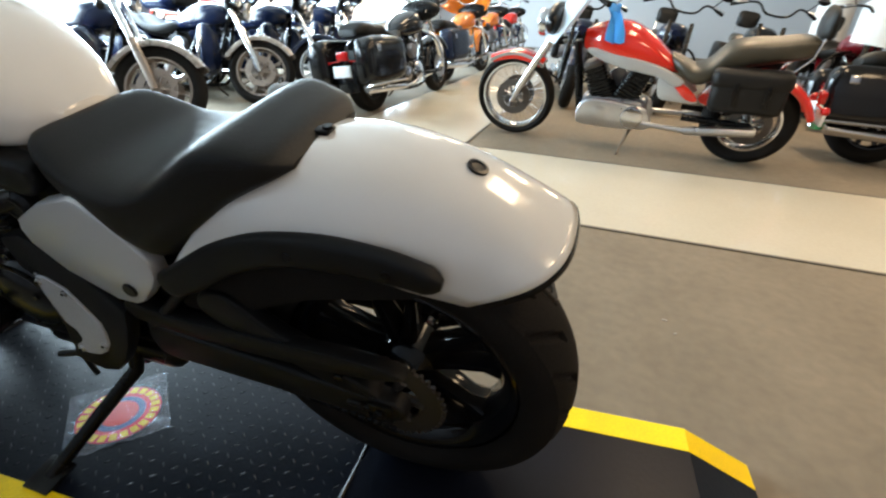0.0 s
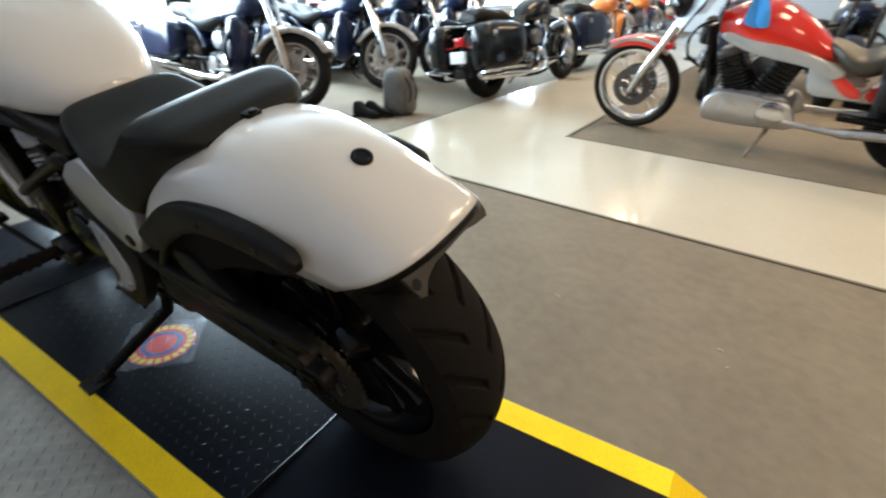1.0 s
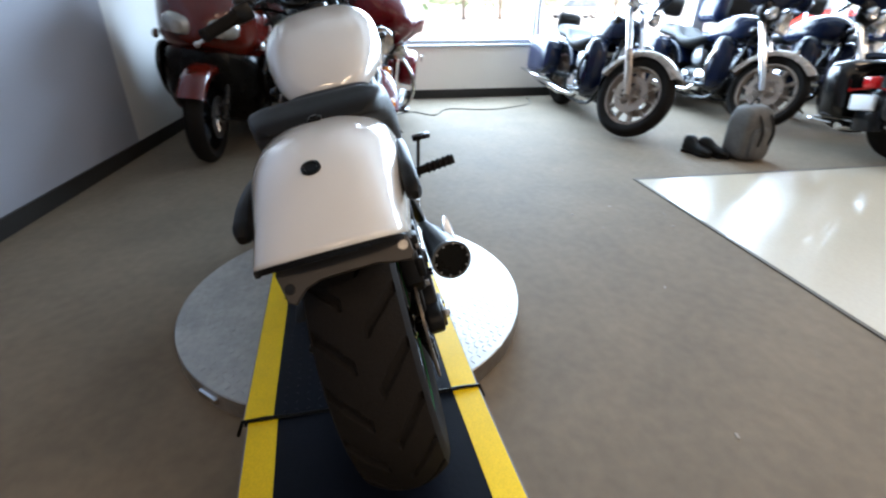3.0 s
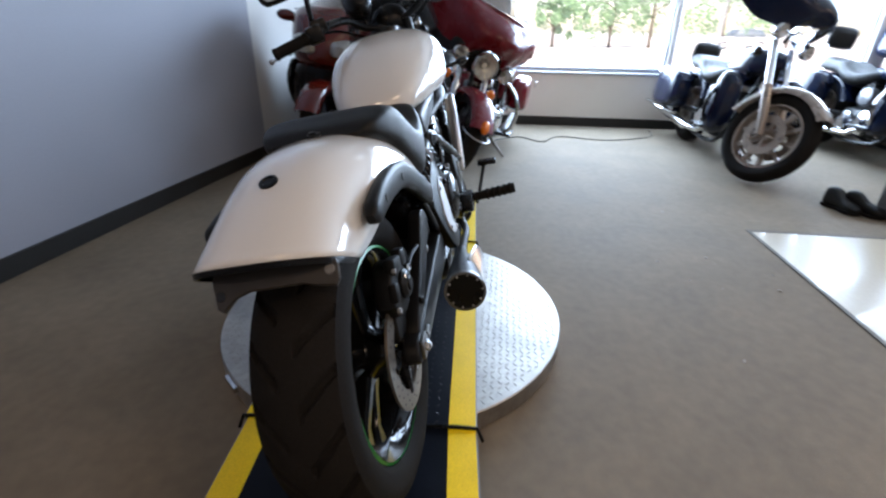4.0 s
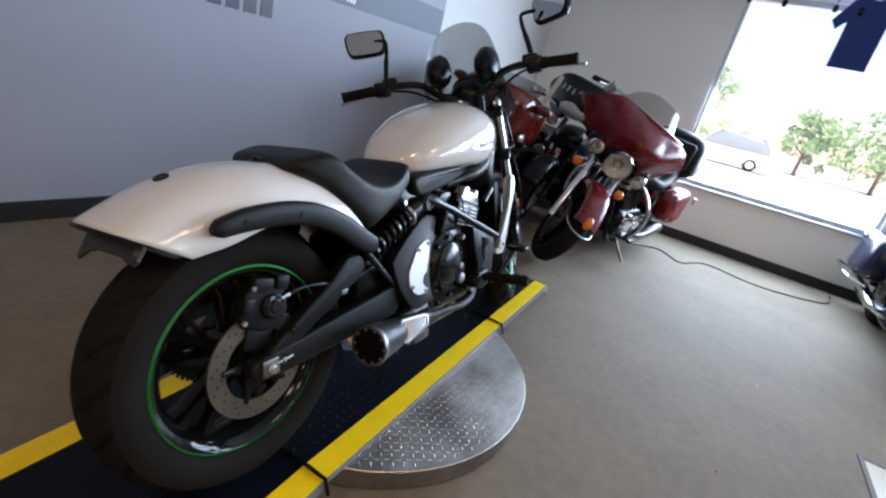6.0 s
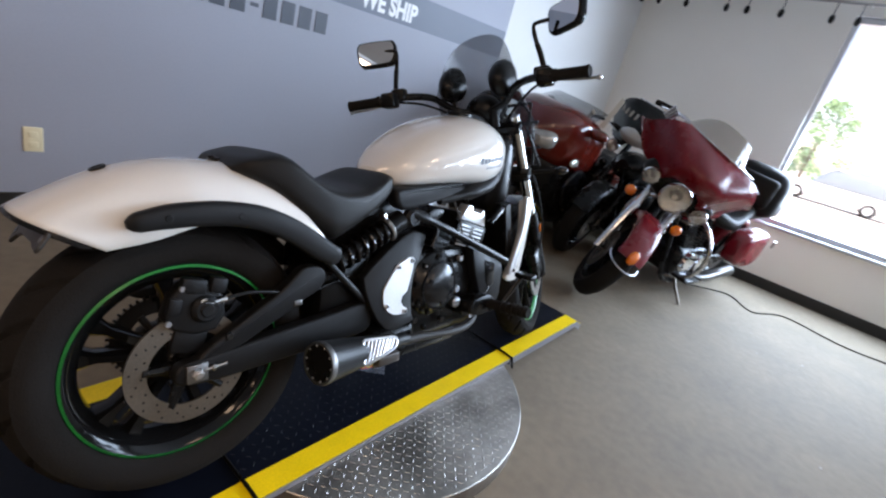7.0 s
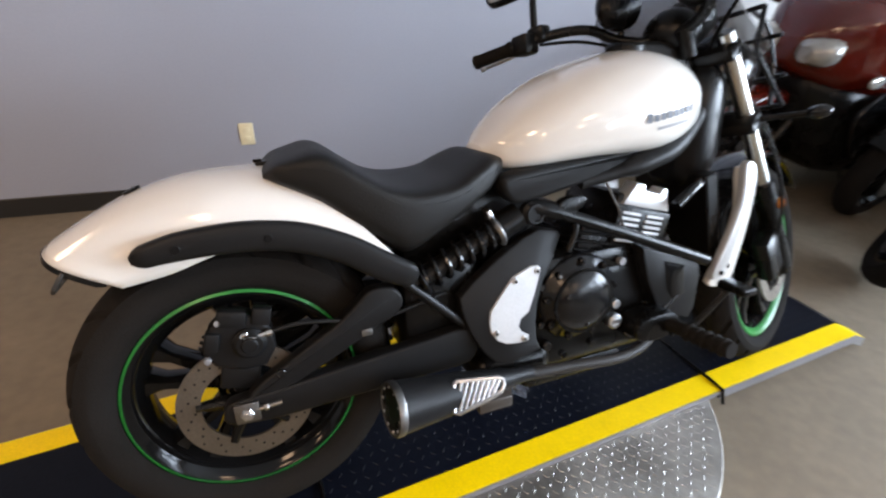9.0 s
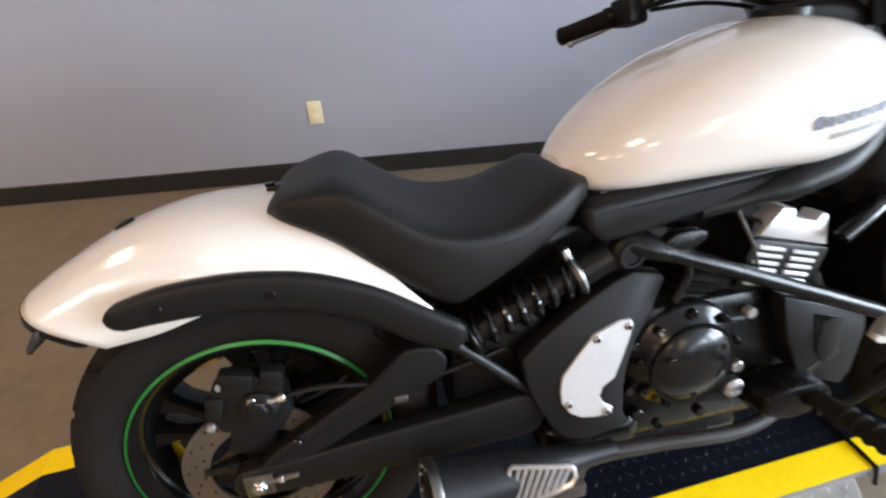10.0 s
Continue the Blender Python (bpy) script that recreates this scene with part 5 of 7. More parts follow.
# Handlebar
bm = bmesh.new()
bar = [(0.830, 0.30, 1.008), (0.895, 0.215, 1.022), (0.955, 0.15, 1.018), (1.005, 0.105, 0.985), (1.03, 0.05, 0.965)]
tube(bm, bar + [(1.035, 0, 0.962)] + [(x, -y, z) for x, y, z in reversed(bar)], 0.0125, 12, smooth_path=4)
tube(bm, [(1.03, 0.05, 0.965), (1.045, 0.05, 0.905)], 0.018, 12)
tube(bm, [(1.03, -0.05, 0.965), (1.045, -0.05, 0.905)], 0.018, 12)
hbar = hp("handlebar", bm, black_satin, "wide black handlebar", turn=True)
for s in (-1, 1):
    bm = bmesh.new()
    e0, e1 = Vector((0.832, s * 0.295, 1.007)), Vector((0.802, s * 0.398, 0.998))
    tube(bm, [e0, e0.lerp(e1, 0.08), e0.lerp(e1, 0.12), e1], [0.0195, 0.0195, 0.0168, 0.0168], 16)
    disc(bm, e1, 0.0185, 0.012, e1 - e0, 16)
    hp("grip", bm, rubber, "black ribbed grip", hbar, True)
    bm = bmesh.new()
    box(bm, (-0.026, -0.026, -0.026), (0.024, 0.026, 0.024), Matrix.Translation((0.852, s * 0.268, 1.010)), bev=0.008)
    box(bm, (-0.018, -0.03, -0.018), (0.02, 0.022, 0.02), Matrix.Translation((0.882, s * 0.250, 1.030)), bev=0.008)
    hp("switch_box", bm, black_satin, "", hbar, True)
    bm = bmesh.new()
    tube(bm, [(0.892, s * 0.262, 1.018), (0.890, s * 0.31, 1.006), (0.872, s * 0.37, 0.995), (0.852, s * 0.425, 0.988)], [0.008, 0.006, 0.0055, 0.005], 8)
    ball(bm, (0.852, s * 0.425, 0.988), 0.009, n=10)
    hp("lever", bm, steel, "bright metal lever", hbar, True)
    bm = bmesh.new()
    tube(bm, [(0.885, s * 0.262, 1.03), (0.876, s * 0.252, 1.085), (0.866, s * 0.240, 1.130), (0.862, s * 0.236, 1.166), (0.860, s * 0.250, 1.174), (0.858, s * 0.285, 1.176)], [0.009, 0.009, 0.007, 0.006, 0.006, 0.006], 10, smooth_path=4)
    mir = hp("mirror_stem", bm, black_satin, "", hbar, True)
    MM = Matrix.Translation((0.858, s * 0.345 + (0.012 if s < 0 else -0.035), 1.180 if s < 0 else 1.172)) @ Matrix.Rotation(radians(12 if s > 0 else -38), 4, "Z") @ Matrix.Rotation(radians(8 if s > 0 else 6), 4, "Y")
    outline = smooth_poly([(-0.071, 0.018), (-0.064, 0.036), (-0.046, 0.044), (0.046, 0.044), (0.066, 0.037), (0.073, 0.020), (0.067, -0.022), (0.058, -0.038), (0.040, -0.045), (-0.044, -0.043), (-0.062, -0.034), (-0.070, -0.016)], 3)
    bm = bmesh.new()
    R90 = Matrix.Rotation(radians(90), 4, "Z")
    slab(bm, outline, -0.018, 0.010, 0.008, 2, MM @ R90)
    hp("mirror_shell", bm, black_satin, "black rectangular mirror", mir, True)
    bm = bmesh.new()
    slab(bm, [(x * 0.88, z * 0.84) for x, z in outline], 0.009, 0.0125, 0, 1, MM @ R90)
    hp("mirror_glass", bm, mirror_glass, "", mir, True, smooth=False)
    # Pods on the bar
    bm = bmesh.new()
    lathe(bm, [(0.004, -0.080), (0.020, -0.072), (0.036, -0.048), (0.046, -0.012), (0.048, 0.022), (0.042, 0.028), (0.004, 0.030)], (1.005, s * 0.092, 1.062), (0.9, 0, 0.18), 24)
    bmesh.ops.transform(bm, matrix=Matrix.Translation((0, 0, 1.062)) @ Matrix.Diagonal((1, 1, 1.3, 1)) @ Matrix.Translation((0, 0, -1.062)), verts=bm.verts[:])
    tube(bm, [(1.005, s * 0.092, 1.03), (1.005, s * 0.09, 0.99)], 0.008, 8)
    hp("bar_pod", bm, black_satin, "black bullet-shaped pod", hbar, True)
for y0, y1 in ((-0.26, -0.06), (0.26, 0.06)):
    bm = bmesh.new()
    tube(bm, [(0.90, y0, 1.01), (1.0, y0 * 0.7, 1.0), (1.12, y1 * 1.2, 0.93), (1.12, y1, 0.85)], 0.0045, 8, smooth_path=5)
    hp("control_cable", bm, black_satin, "", turn=True)

bm = bmesh.new()
ball(bm, (1.075, 0, 0.972), 1.0, (0.062, 0.068, 0.058), 20)
hp("instrument_hood", bm, black_satin, "round black instrument hood", turn=True)

# Windscreen on the headlamp guard, and the dark housing round the steering head
bm = bmesh.new()
rows = []
for i in range(23):
    u = -1 + 2 * i / 22
    top = 1.245 - 0.10 * u * u - 0.12 * abs(u) ** 6
    rows.append([(1.265 - 0.11 * u * u - 0.17 * t, 0.148 * u * (1 + 0.24 * (1 - t)), 0.85 + 0.05 * u * u + (top - 0.85 - 0.05 * u * u) * t) for t in (k / 8 for k in range(9))])
rings(bm, [r + [(x - 0.0035, y, z) for x, y, z in reversed(r)] for r in rows])
hp("windscreen", bm, tinted, "smoked acrylic windscreen", turn=True)
bm = bmesh.new()
body(bm, [(1.08, 0.05, 0.86, 0.76, 0.62), (1.11, 0.085, 0.89, 0.76, 0.60), (1.16, 0.09, 0.90, 0.76, 0.60), (1.20, 0.07, 0.88, 0.76, 0.64)], 1.08, 1.20, 10, 24, 0.5, 0.5)
hp("steering_head_cover", bm, black_satin, "")


# ---- the other motorcycles ----
lens_clear = clear("clear_lens", (0.9, 0.88, 0.82), 0.03, 0.10)
facet_chrome = material("faceted_reflector", (0.62, 0.60, 0.52), 0.18, 0.9, var=0.3, scale=45, bump=0.9, bump_scale=55)
dull_silver = material("dull_silver_paint", (0.36, 0.36, 0.35), 0.35, 0.3, var=0.1, coat=0.3)
dull_lens = material("dull_headlamp_lens", (0.30, 0.285, 0.26), 0.15, 0.4, var=0.3, scale=30, coat=0.4)
brown_smoke = clear("brown_smoked_acrylic", (0.13, 0.10, 0.07), 0.12, 0.34)

def bike_wheel(root, tag, c, radius, half, rim_r, spokes, rim_mat, turn=None, disc_mat=None):
    """Tyre with rim, spokes and brake disc; spokes: number of cast spokes, or wires past 20."""
    c = Vector(c)

    def put(name, bm, mat, label="", parent=None, angle=40):
        if turn is not None:
            bmesh.ops.transform(bm, matrix=turn, verts=bm.verts[:])
        return part(name, bm, mat, parent or root, label, angle=angle)

    bm = bmesh.new()
    prof = [(rim_r, -half * 0.7), (rim_r + 0.012, -half * 0.85), ((rim_r + radius) / 2, -half), (radius - 0.035, -half * 0.93), (radius - 0.012, -half * 0.65), (radius, -half * 0.2), (radius, half * 0.2), (radius - 0.012, half * 0.65), (radius - 0.035, half * 0.93), ((rim_r + radius) / 2, half), (rim_r + 0.012, half * 0.85), (rim_r, half * 0.7)]
    lathe(bm, prof, c, (0, 1, 0), 56, closed=True)
    tyre = put(tag, bm, rubber, "black tyre")
    bm = bmesh.new()
    b = half * 0.72
    lathe(bm, [(rim_r + 0.008, -b), (rim_r + 0.008, b), (rim_r - 0.012, b), (rim_r - 0.026, b * 0.5), (rim_r - 0.026, -b * 0.5), (rim_r - 0.012, -b)], c, (0, 1, 0), 56, closed=True)
    disc(bm, c, 0.045, half * 1.7, n=20)
    if spokes <= 20:
        for k in range(spokes):
            a = 2 * math.pi * k / spokes
            d = Vector((math.cos(a), 0, math.sin(a)))
            s = Vector((-d.z, 0, d.x))
            rows = []
            for t, w, th in ((0.03, 0.016, 0.026), (0.5, 0.009, 0.018), (1.0, 0.014, 0.022)):
                p = c + d * (0.03 + (rim_r - 0.05) * t)
                rows.append([p + s * w + Vector((0, th, 0)), p + s * w - Vector((0, th, 0)), p - s * w - Vector((0, th, 0)), p - s * w + Vector((0, th, 0))])
            rings(bm, rows)
    else:
        for k in range(spokes):
            a = 2 * math.pi * k / spokes
            side = half * 0.5 if k % 2 else -half * 0.5
            a2 = a + (0.35 if k % 4 < 2 else -0.35)
            tube(bm, [c + Vector((0.04 * math.cos(a2), side, 0.04 * math.sin(a2))), c + Vector(((rim_r - 0.02) * math.cos(a), 0, (rim_r - 0.02) * math.sin(a)))], 0.0022, 5)
    put("rim", bm, rim_mat, "", tyre)
    for s in (-1, 1):
        bm = bmesh.new()
        annulus(bm, c + Vector((0, s * (half + 0.012), 0)), 0.09, 0.146, 0.005, n=40)
        for k in range(5):
            a = 2 * math.pi * k / 5
            tube(bm, [c + Vector((0.02 * math.cos(a), s * half, 0.02 * math.sin(a))), c + Vector((0.1 * math.cos(a), s * (half + 0.012), 0.1 * math.sin(a)))], 0.010, 6)
        put("brake_disc", bm, disc_mat or steel, "", tyre)
    return tyre


def arch(bm, c, r, half, a0, a1, flare=0.0, n=22):
    """A fender shell round a wheel, from angle a0 to a1."""
    rows = []
    for i in range(n + 1):
        t = i / n
        a = radians(a0 + (a1 - a0) * t)
        rr = r + flare * abs(2 * t - 1) ** 3
        row = []
        for j in range(13):
            u = math.pi * (j / 12 - 0.5)
            k = rr - 0.055 * (1 - math.cos(u) ** 0.6)
            row.append(Vector(c) + Vector((k * math.cos(a), half * math.copysign(abs(math.sin(u)) ** 0.7, u), k * math.sin(a))))
        rows.append(row)
    inner = [[p + (Vector(c) - p).normalized() * 0.006 for p in row] for row in rows]
    return rings(bm, [a + list(reversed(b)) for a, b in zip(rows, inner)])


def touring_bike(m, label, paint, fender, rim=black_gloss, rim_spokes=10, wheelbase=1.62, steer=0.0, fairing="batwing", bags="hard", screen=None, top_case=False, pad=True, crash_bar=True, tank_trim=None, seat_mat=None, wide=1.0, fork_mat=None, lamps=True, fr=0.318, rr=0.318, rim_front=0.235, bag_mat=None, case_mat=None, fairing_mat=None, signal=orange_lens, tail=red_lens, low_fairing=False, nose=(0.60, 0.12), fairing_top=0.345, mirror_r=0.055, fender_lamp=False, clip=False, bag_k=1.0, case_low=False, fender_span=(28, 178), long_tank=False, disc_mat=None, pipe_up=0.0, pipe_r=1.0, pipe_end=0.36, cradle=True, bag_at=(0.0, 0.0), rear_span=(20, 195), slots=False, pad_z=0.0, group=""):
    """A road motorcycle: x ahead, origin under the rear axle. Bodywork by the options."""
    seat_mat, fork_mat, bag_mat, tank_trim, screen = seat_mat or vinyl, fork_mat or chrome, bag_mat or paint, tank_trim or paint, screen or tinted
    root = empty("motorcycle", m, label, "motorcycle", group)
    L = wheelbase
    axf, axr = Vector((L, 0, fr)), Vector((0, 0, rr))
    rk = radians(30)
    up = Vector((-math.sin(rk), 0, math.cos(rk)))
    fw = Vector((math.cos(rk), 0, math.sin(rk)))
    st = Matrix.Translation(axf) @ Matrix.Rotation(radians(steer), 4, up) @ Matrix.Translation(-axf)

    def put(name, bm, mat, lab="", parent=None, turn=False, angle=40):
        if turn:
            bmesh.ops.transform(bm, matrix=st, verts=bm.verts[:])
        return part(name, bm, mat, parent or root, lab, angle=angle)

    bike_wheel(root, "front_wheel", axf, fr, 0.062, rim_front, rim_spokes, rim, st, disc_mat)
    bike_wheel(root, "rear_wheel", axr, rr, 0.08, 0.21, rim_spokes, rim, None, disc_mat)
    bm = bmesh.new()
    arch(bm, axf, fr + 0.035, 0.085, fender_span[0], fender_span[1], 0.02)
    shell = put("front_fender", bm, fender, "", turn=True)
    if tank_trim is not paint:
        for s in (-1, 1):
            bm = bmesh.new()
            a = [radians(fender_span[0] - 3 + (fender_span[1] - fender_span[0] + 6) * k / 12) for k in range(13)]
            rim_line = [axf + Vector(((fr + 0.004) * math.cos(v), s * 0.086, (fr + 0.004) * math.sin(v))) for v in a]
            rings(bm, [[p + Vector((0, 0, 0)), p + (p - axf).normalized() * 0.024 + Vector((0, s * 0.003, 0)), p + (p - axf).normalized() * 0.024 - Vector((0, s * 0.008, 0)), p - Vector((0, s * 0.008, 0))] for p in rim_line])
            put("fender_stripe", bm, tank_trim, "silver lower edge", shell, True)
    if fender_lamp:
        tip = axf + Vector((0.30, 0, 0.185))
        bm = bmesh.new()
        body(bm, [(-0.035, 0.010, 0.012, 0.0, -0.012), (-0.02, 0.024, 0.022, 0.0, -0.02), (0.03, 0.026, 0.022, 0.0, -0.02), (0.05, 0.012, 0.008, 0.0, -0.01)], -0.035, 0.05, 8, 16, 0.6, 0.6)
        bmesh.ops.transform(bm, matrix=Matrix.Translation(tip + Vector((0.012, 0, 0.012))) @ Matrix.Rotation(radians(58), 4, "Y"), verts=bm.verts[:])
        put("fender_lamp", bm, orange_lens, "orange lamp on the fender tip", turn=True)
        bm = bmesh.new()
        rail = [axf + Vector((0.30 + 0.09 * math.cos(a) - 0.05, 0.105 * math.sin(a), 0.12 - 0.02 * math.cos(a))) for a in (radians(-100 + 20 * k) for k in range(11))]
        tube(bm, rail, 0.0045, 8)
        put("fender_rail", bm, steel, "chrome fender bumper", turn=True)
    bm = bmesh.new()
    arch(bm, axr, rr + 0.05, 0.115, rear_span[0], rear_span[1], 0.03)
    put("rear_fender", bm, paint)
    for s in (-1, 1):
        bm = bmesh.new()
        tube(bm, [axf + Vector((0, s * 0.115, -0.02)), axf + up * 0.12 + Vector((0, s * 0.115, 0)), axf + up * 0.36 + Vector((0, s * 0.115, 0))], [0.026, 0.032, 0.031], 14)
        leg = put("fork_leg", bm, fork_mat, "", turn=True)
        bm = bmesh.new()
        tube(bm, [axf + up * 0.34 + Vector((0, s * 0.115, 0)), axf + up * 0.72 + Vector((0, s * 0.115, 0))], 0.024, 14)
        put("fork_tube", bm, black_satin if fork_mat is black_satin else chrome, "", leg, True)
    # Frame and engine
    ex = 0.0 if cradle else 0.26
    for s in (-1, 1):
        bm = bmesh.new()
        if cradle:
            tube(bm, [(0.30, s * 0.12, 0.36), (0.42, s * 0.13, 0.17), (0.98, s * 0.13, 0.17), (1.10, s * 0.09, 0.40), (1.20, s * 0.03, 0.80)], 0.018, 8, smooth_path=3)
        else:
            tube(bm, [(1.22, s * 0.05, 0.20), (1.25, s * 0.05, 0.42), (1.31, s * 0.03, 0.80)], [0.020, 0.024, 0.024], 10, smooth_path=3)
        put("frame_tube", bm, black_satin)
        bm = bmesh.new()
        tube(bm, [(0, s * 0.13, rr), (0.46, s * 0.14, 0.34)], 0.026, 10)
        put("swingarm", bm, black_satin)
    bm = bmesh.new()
    box(bm, (0.45 + ex, -0.15, 0.19), (0.95 + ex, 0.15, 0.42), bev=0.06, seg=3)
    eng = put("engine", bm, pewter if paint is scarlet_gloss else black_satin, "air-cooled V-twin engine")
    for s in (-1, 1):
        bm = bmesh.new()
        lathe(bm, [(0.105, s * 0.14), (0.10, s * 0.175), (0.06, s * 0.19), (0.002, s * 0.192)], (0.80 + ex, 0, 0.31), (0, 1, 0), 28)
        lathe(bm, [(0.085, s * 0.14), (0.08, s * 0.17), (0.002, s * 0.18)], (0.56 + ex, 0, 0.30), (0, 1, 0), 24)
        put("engine_cover", bm, chrome if cradle else steel, "polished engine cover", eng)
    for tilt, x in ((-24, 0.63), (24, 0.79)):
        mm = Matrix.Translation((x + ex, 0, 0.40)) @ Matrix.Rotation(radians(tilt), 4, "Y") @ Matrix.Scale(1.0 if cradle else 1.06, 4)
        bm = bmesh.new()
        rows = []
        for k in range(9):
            for z, r in ((0.0, 0.068), (0.010, 0.068), (0.010, 0.090 - 0.002 * k), (0.024, 0.090 - 0.002 * k), (0.024, 0.068)):
                rows.append([mm @ Vector((r * cx, (r + 0.008) * cy, z + 0.026 * k)) for cx, cy in ((1, 0.8), (0.8, 1), (-0.8, 1), (-1, 0.8), (-1, -0.8), (-0.8, -1), (0.8, -1), (1, -0.8))])
        rings(bm, rows)
        cyl = put("cylinder", bm, pewter if rim is chrome and cradle else black_satin, "finned engine cylinder", eng)
        bm = bmesh.new()
        box(bm, (-0.072, -0.085, 0.225), (0.072, 0.085, 0.285), mm, bev=0.025, seg=2)
        put("rocker_cover", bm, chrome if cradle else heat_steel, "", cyl)
    if not cradle:
        for s in (-1, 1):
            bm = bmesh.new()
            slab(bm, smooth_poly([(x + ex, z) for x, z in ((0.44, 0.22), (0.90, 0.21), (0.97, 0.27), (0.95, 0.37), (0.84, 0.42), (0.60, 0.40), (0.46, 0.38), (0.41, 0.30))], 3), s * 0.15, s * 0.188, 0.016, 3)
            cover = put("primary_case", bm, steel, "long polished primary case", eng)
            bm = bmesh.new()
            lathe(bm, [(0.086, s * 0.186), (0.082, s * 0.200), (0.064, s * 0.206), (0.002, s * 0.208)], (0.545 + ex, 0, 0.305), (0, 1, 0), 28)
            put("clutch_cover", bm, chrome, "round chrome cover", cover)
    bm = bmesh.new()
    lathe(bm, [(0.075, -0.03), (0.08, 0.0), (0.07, 0.03), (0.002, 0.036)], (0.71 + ex, -0.16, 0.52), (0, -1, 0), 24)
    put("air_cleaner", bm, pewter)
    # Tank and seat
    bm = bmesh.new()
    if long_tank:
        body(bm, [(0.52, 0.05, 0.66, 0.64, 0.62), (0.62, 0.11, 0.745, 0.68, 0.635), (0.75, 0.15, 0.855, 0.72, 0.645), (0.90, 0.175, 0.945, 0.76, 0.65), (1.03, 0.18, 0.965, 0.79, 0.66), (1.14, 0.15, 0.945, 0.80, 0.69), (1.25, 0.07, 0.89, 0.82, 0.76)], 0.52, 1.25, 26, 24, 0.8, 0.6)
    else:
        body(bm, [(0.58, 0.06, 0.74, 0.70, 0.68), (0.66, 0.12, 0.82, 0.73, 0.67), (0.82, 0.165, 0.90, 0.76, 0.67), (0.98, 0.17, 0.93, 0.78, 0.68), (1.12, 0.13, 0.91, 0.80, 0.71), (1.20, 0.06, 0.86, 0.80, 0.76)], 0.58, 1.20, 22, 24, 0.8, 0.6)
    tank_part = put("fuel_tank", bm, paint, "glossy fuel tank")
    if tank_trim is not paint:
        for s in (-1, 1):
            bm = bmesh.new()
            slab(bm, smooth_poly([(0.50, 0.60), (0.62, 0.665), (0.80, 0.72), (1.0, 0.755), (1.18, 0.785), (1.20, 0.755), (1.06, 0.690), (0.86, 0.645), (0.68, 0.615), (0.56, 0.56)], 3), s * 0.125, s * 0.184, 0.014, 2)
            put("tank_panel", bm, tank_trim, "silver lower band", tank_part)
            bm = bmesh.new()
            slab(bm, smooth_poly([(0.68, 0.605), (0.62, 0.640), (0.53, 0.60), (0.44, 0.53), (0.38, 0.455), (0.54, 0.450), (0.65, 0.47)], 3), s * 0.13, s * 0.165, 0.012, 2)
            side = put("side_panel", bm, tank_trim, "silver side panel")
            bm = bmesh.new()
            slab(bm, smooth_poly([(0.56, 0.61), (0.58, 0.585), (0.47, 0.475), (0.39, 0.47), (0.43, 0.53)], 3), s * 0.150, s * 0.170, 0.006, 2)
            put("side_flash", bm, paint, "scarlet flash", side)
    bm = bmesh.new()
    if long_tank:
        body(bm, [(-0.24, 0.10, 0.90, 0.87, 0.81), (-0.19, 0.13, 0.92, 0.87, 0.78), (-0.02, 0.15, 0.895, 0.84, 0.74), (0.15, 0.16, 0.88, 0.81, 0.70), (0.27, 0.165, 0.84, 0.76, 0.65), (0.355, 0.17, 0.73, 0.67, 0.58), (0.45, 0.17, 0.69, 0.64, 0.57), (0.54, 0.14, 0.73, 0.68, 0.63), (0.62, 0.08, 0.76, 0.72, 0.69)], -0.24, 0.62, 34, 24, 0.6, 0.6)
    else:
        body(bm, [(-0.24, 0.10, 0.77, 0.74, 0.70), (-0.16, 0.15, 0.82, 0.76, 0.69), (0.05, 0.16, 0.80, 0.74, 0.67), (0.16, 0.165, 0.80, 0.73, 0.66), (0.26, 0.175, 0.74, 0.68, 0.60), (0.40, 0.17, 0.70, 0.66, 0.58), (0.54, 0.13, 0.73, 0.68, 0.62), (0.64, 0.07, 0.75, 0.71, 0.68)], -0.24, 0.64, 30, 24, 0.65, 0.6)
    put("seat", bm, seat_mat, "padded two-up seat", angle=60)
    if pad:
        bm = bmesh.new()
        body(bm, [(-0.30, 0.08, 0.98, 0.95, 0.92), (-0.275, 0.13, 1.09, 1.0, 0.90), (-0.245, 0.13, 1.09, 1.0, 0.90), (-0.22, 0.09, 1.04, 0.98, 0.92)], -0.30, -0.22, 10, 20, 0.5, 0.5)
        bmesh.ops.translate(bm, vec=(0, 0, pad_z), verts=bm.verts[:])
        bk = put("backrest", bm, vinyl, "black backrest pad")
        for s in (-1, 1):
            bm = bmesh.new()
            tube(bm, [(-0.10, s * 0.12, 0.66), (-0.22, s * 0.115, 0.80 + pad_z / 2), (-0.27, s * 0.10, 1.02 + pad_z)], 0.008, 8)
            put("backrest_bar", bm, chrome, "", bk)
    # Exhausts
    for s in (-1, 1):
        bm = bmesh.new()
        tube(bm, [(0.86, s * 0.16, 0.30), (0.70, s * 0.185, 0.20 + pipe_up), (0.45, s * 0.20, 0.19 + pipe_up), (0.40, s * 0.20, 0.19 + pipe_up), (0.2 - pipe_end * 0.55, s * 0.21, 0.215 + pipe_up), (-pipe_end, s * 0.215, 0.235 + pipe_up), (-pipe_end - 0.01, s * 0.215, 0.235 + pipe_up)], [0.022 * pipe_r, 0.023 * pipe_r, 0.026 * pipe_r, 0.042 * pipe_r, 0.045 * pipe_r, 0.046 * pipe_r, 0.036 * pipe_r], 14)
        put("exhaust", bm, tip_steel if fender_lamp else chrome if cradle else steel, "dull steel exhaust" if fender_lamp or not cradle else "chrome exhaust silencer")
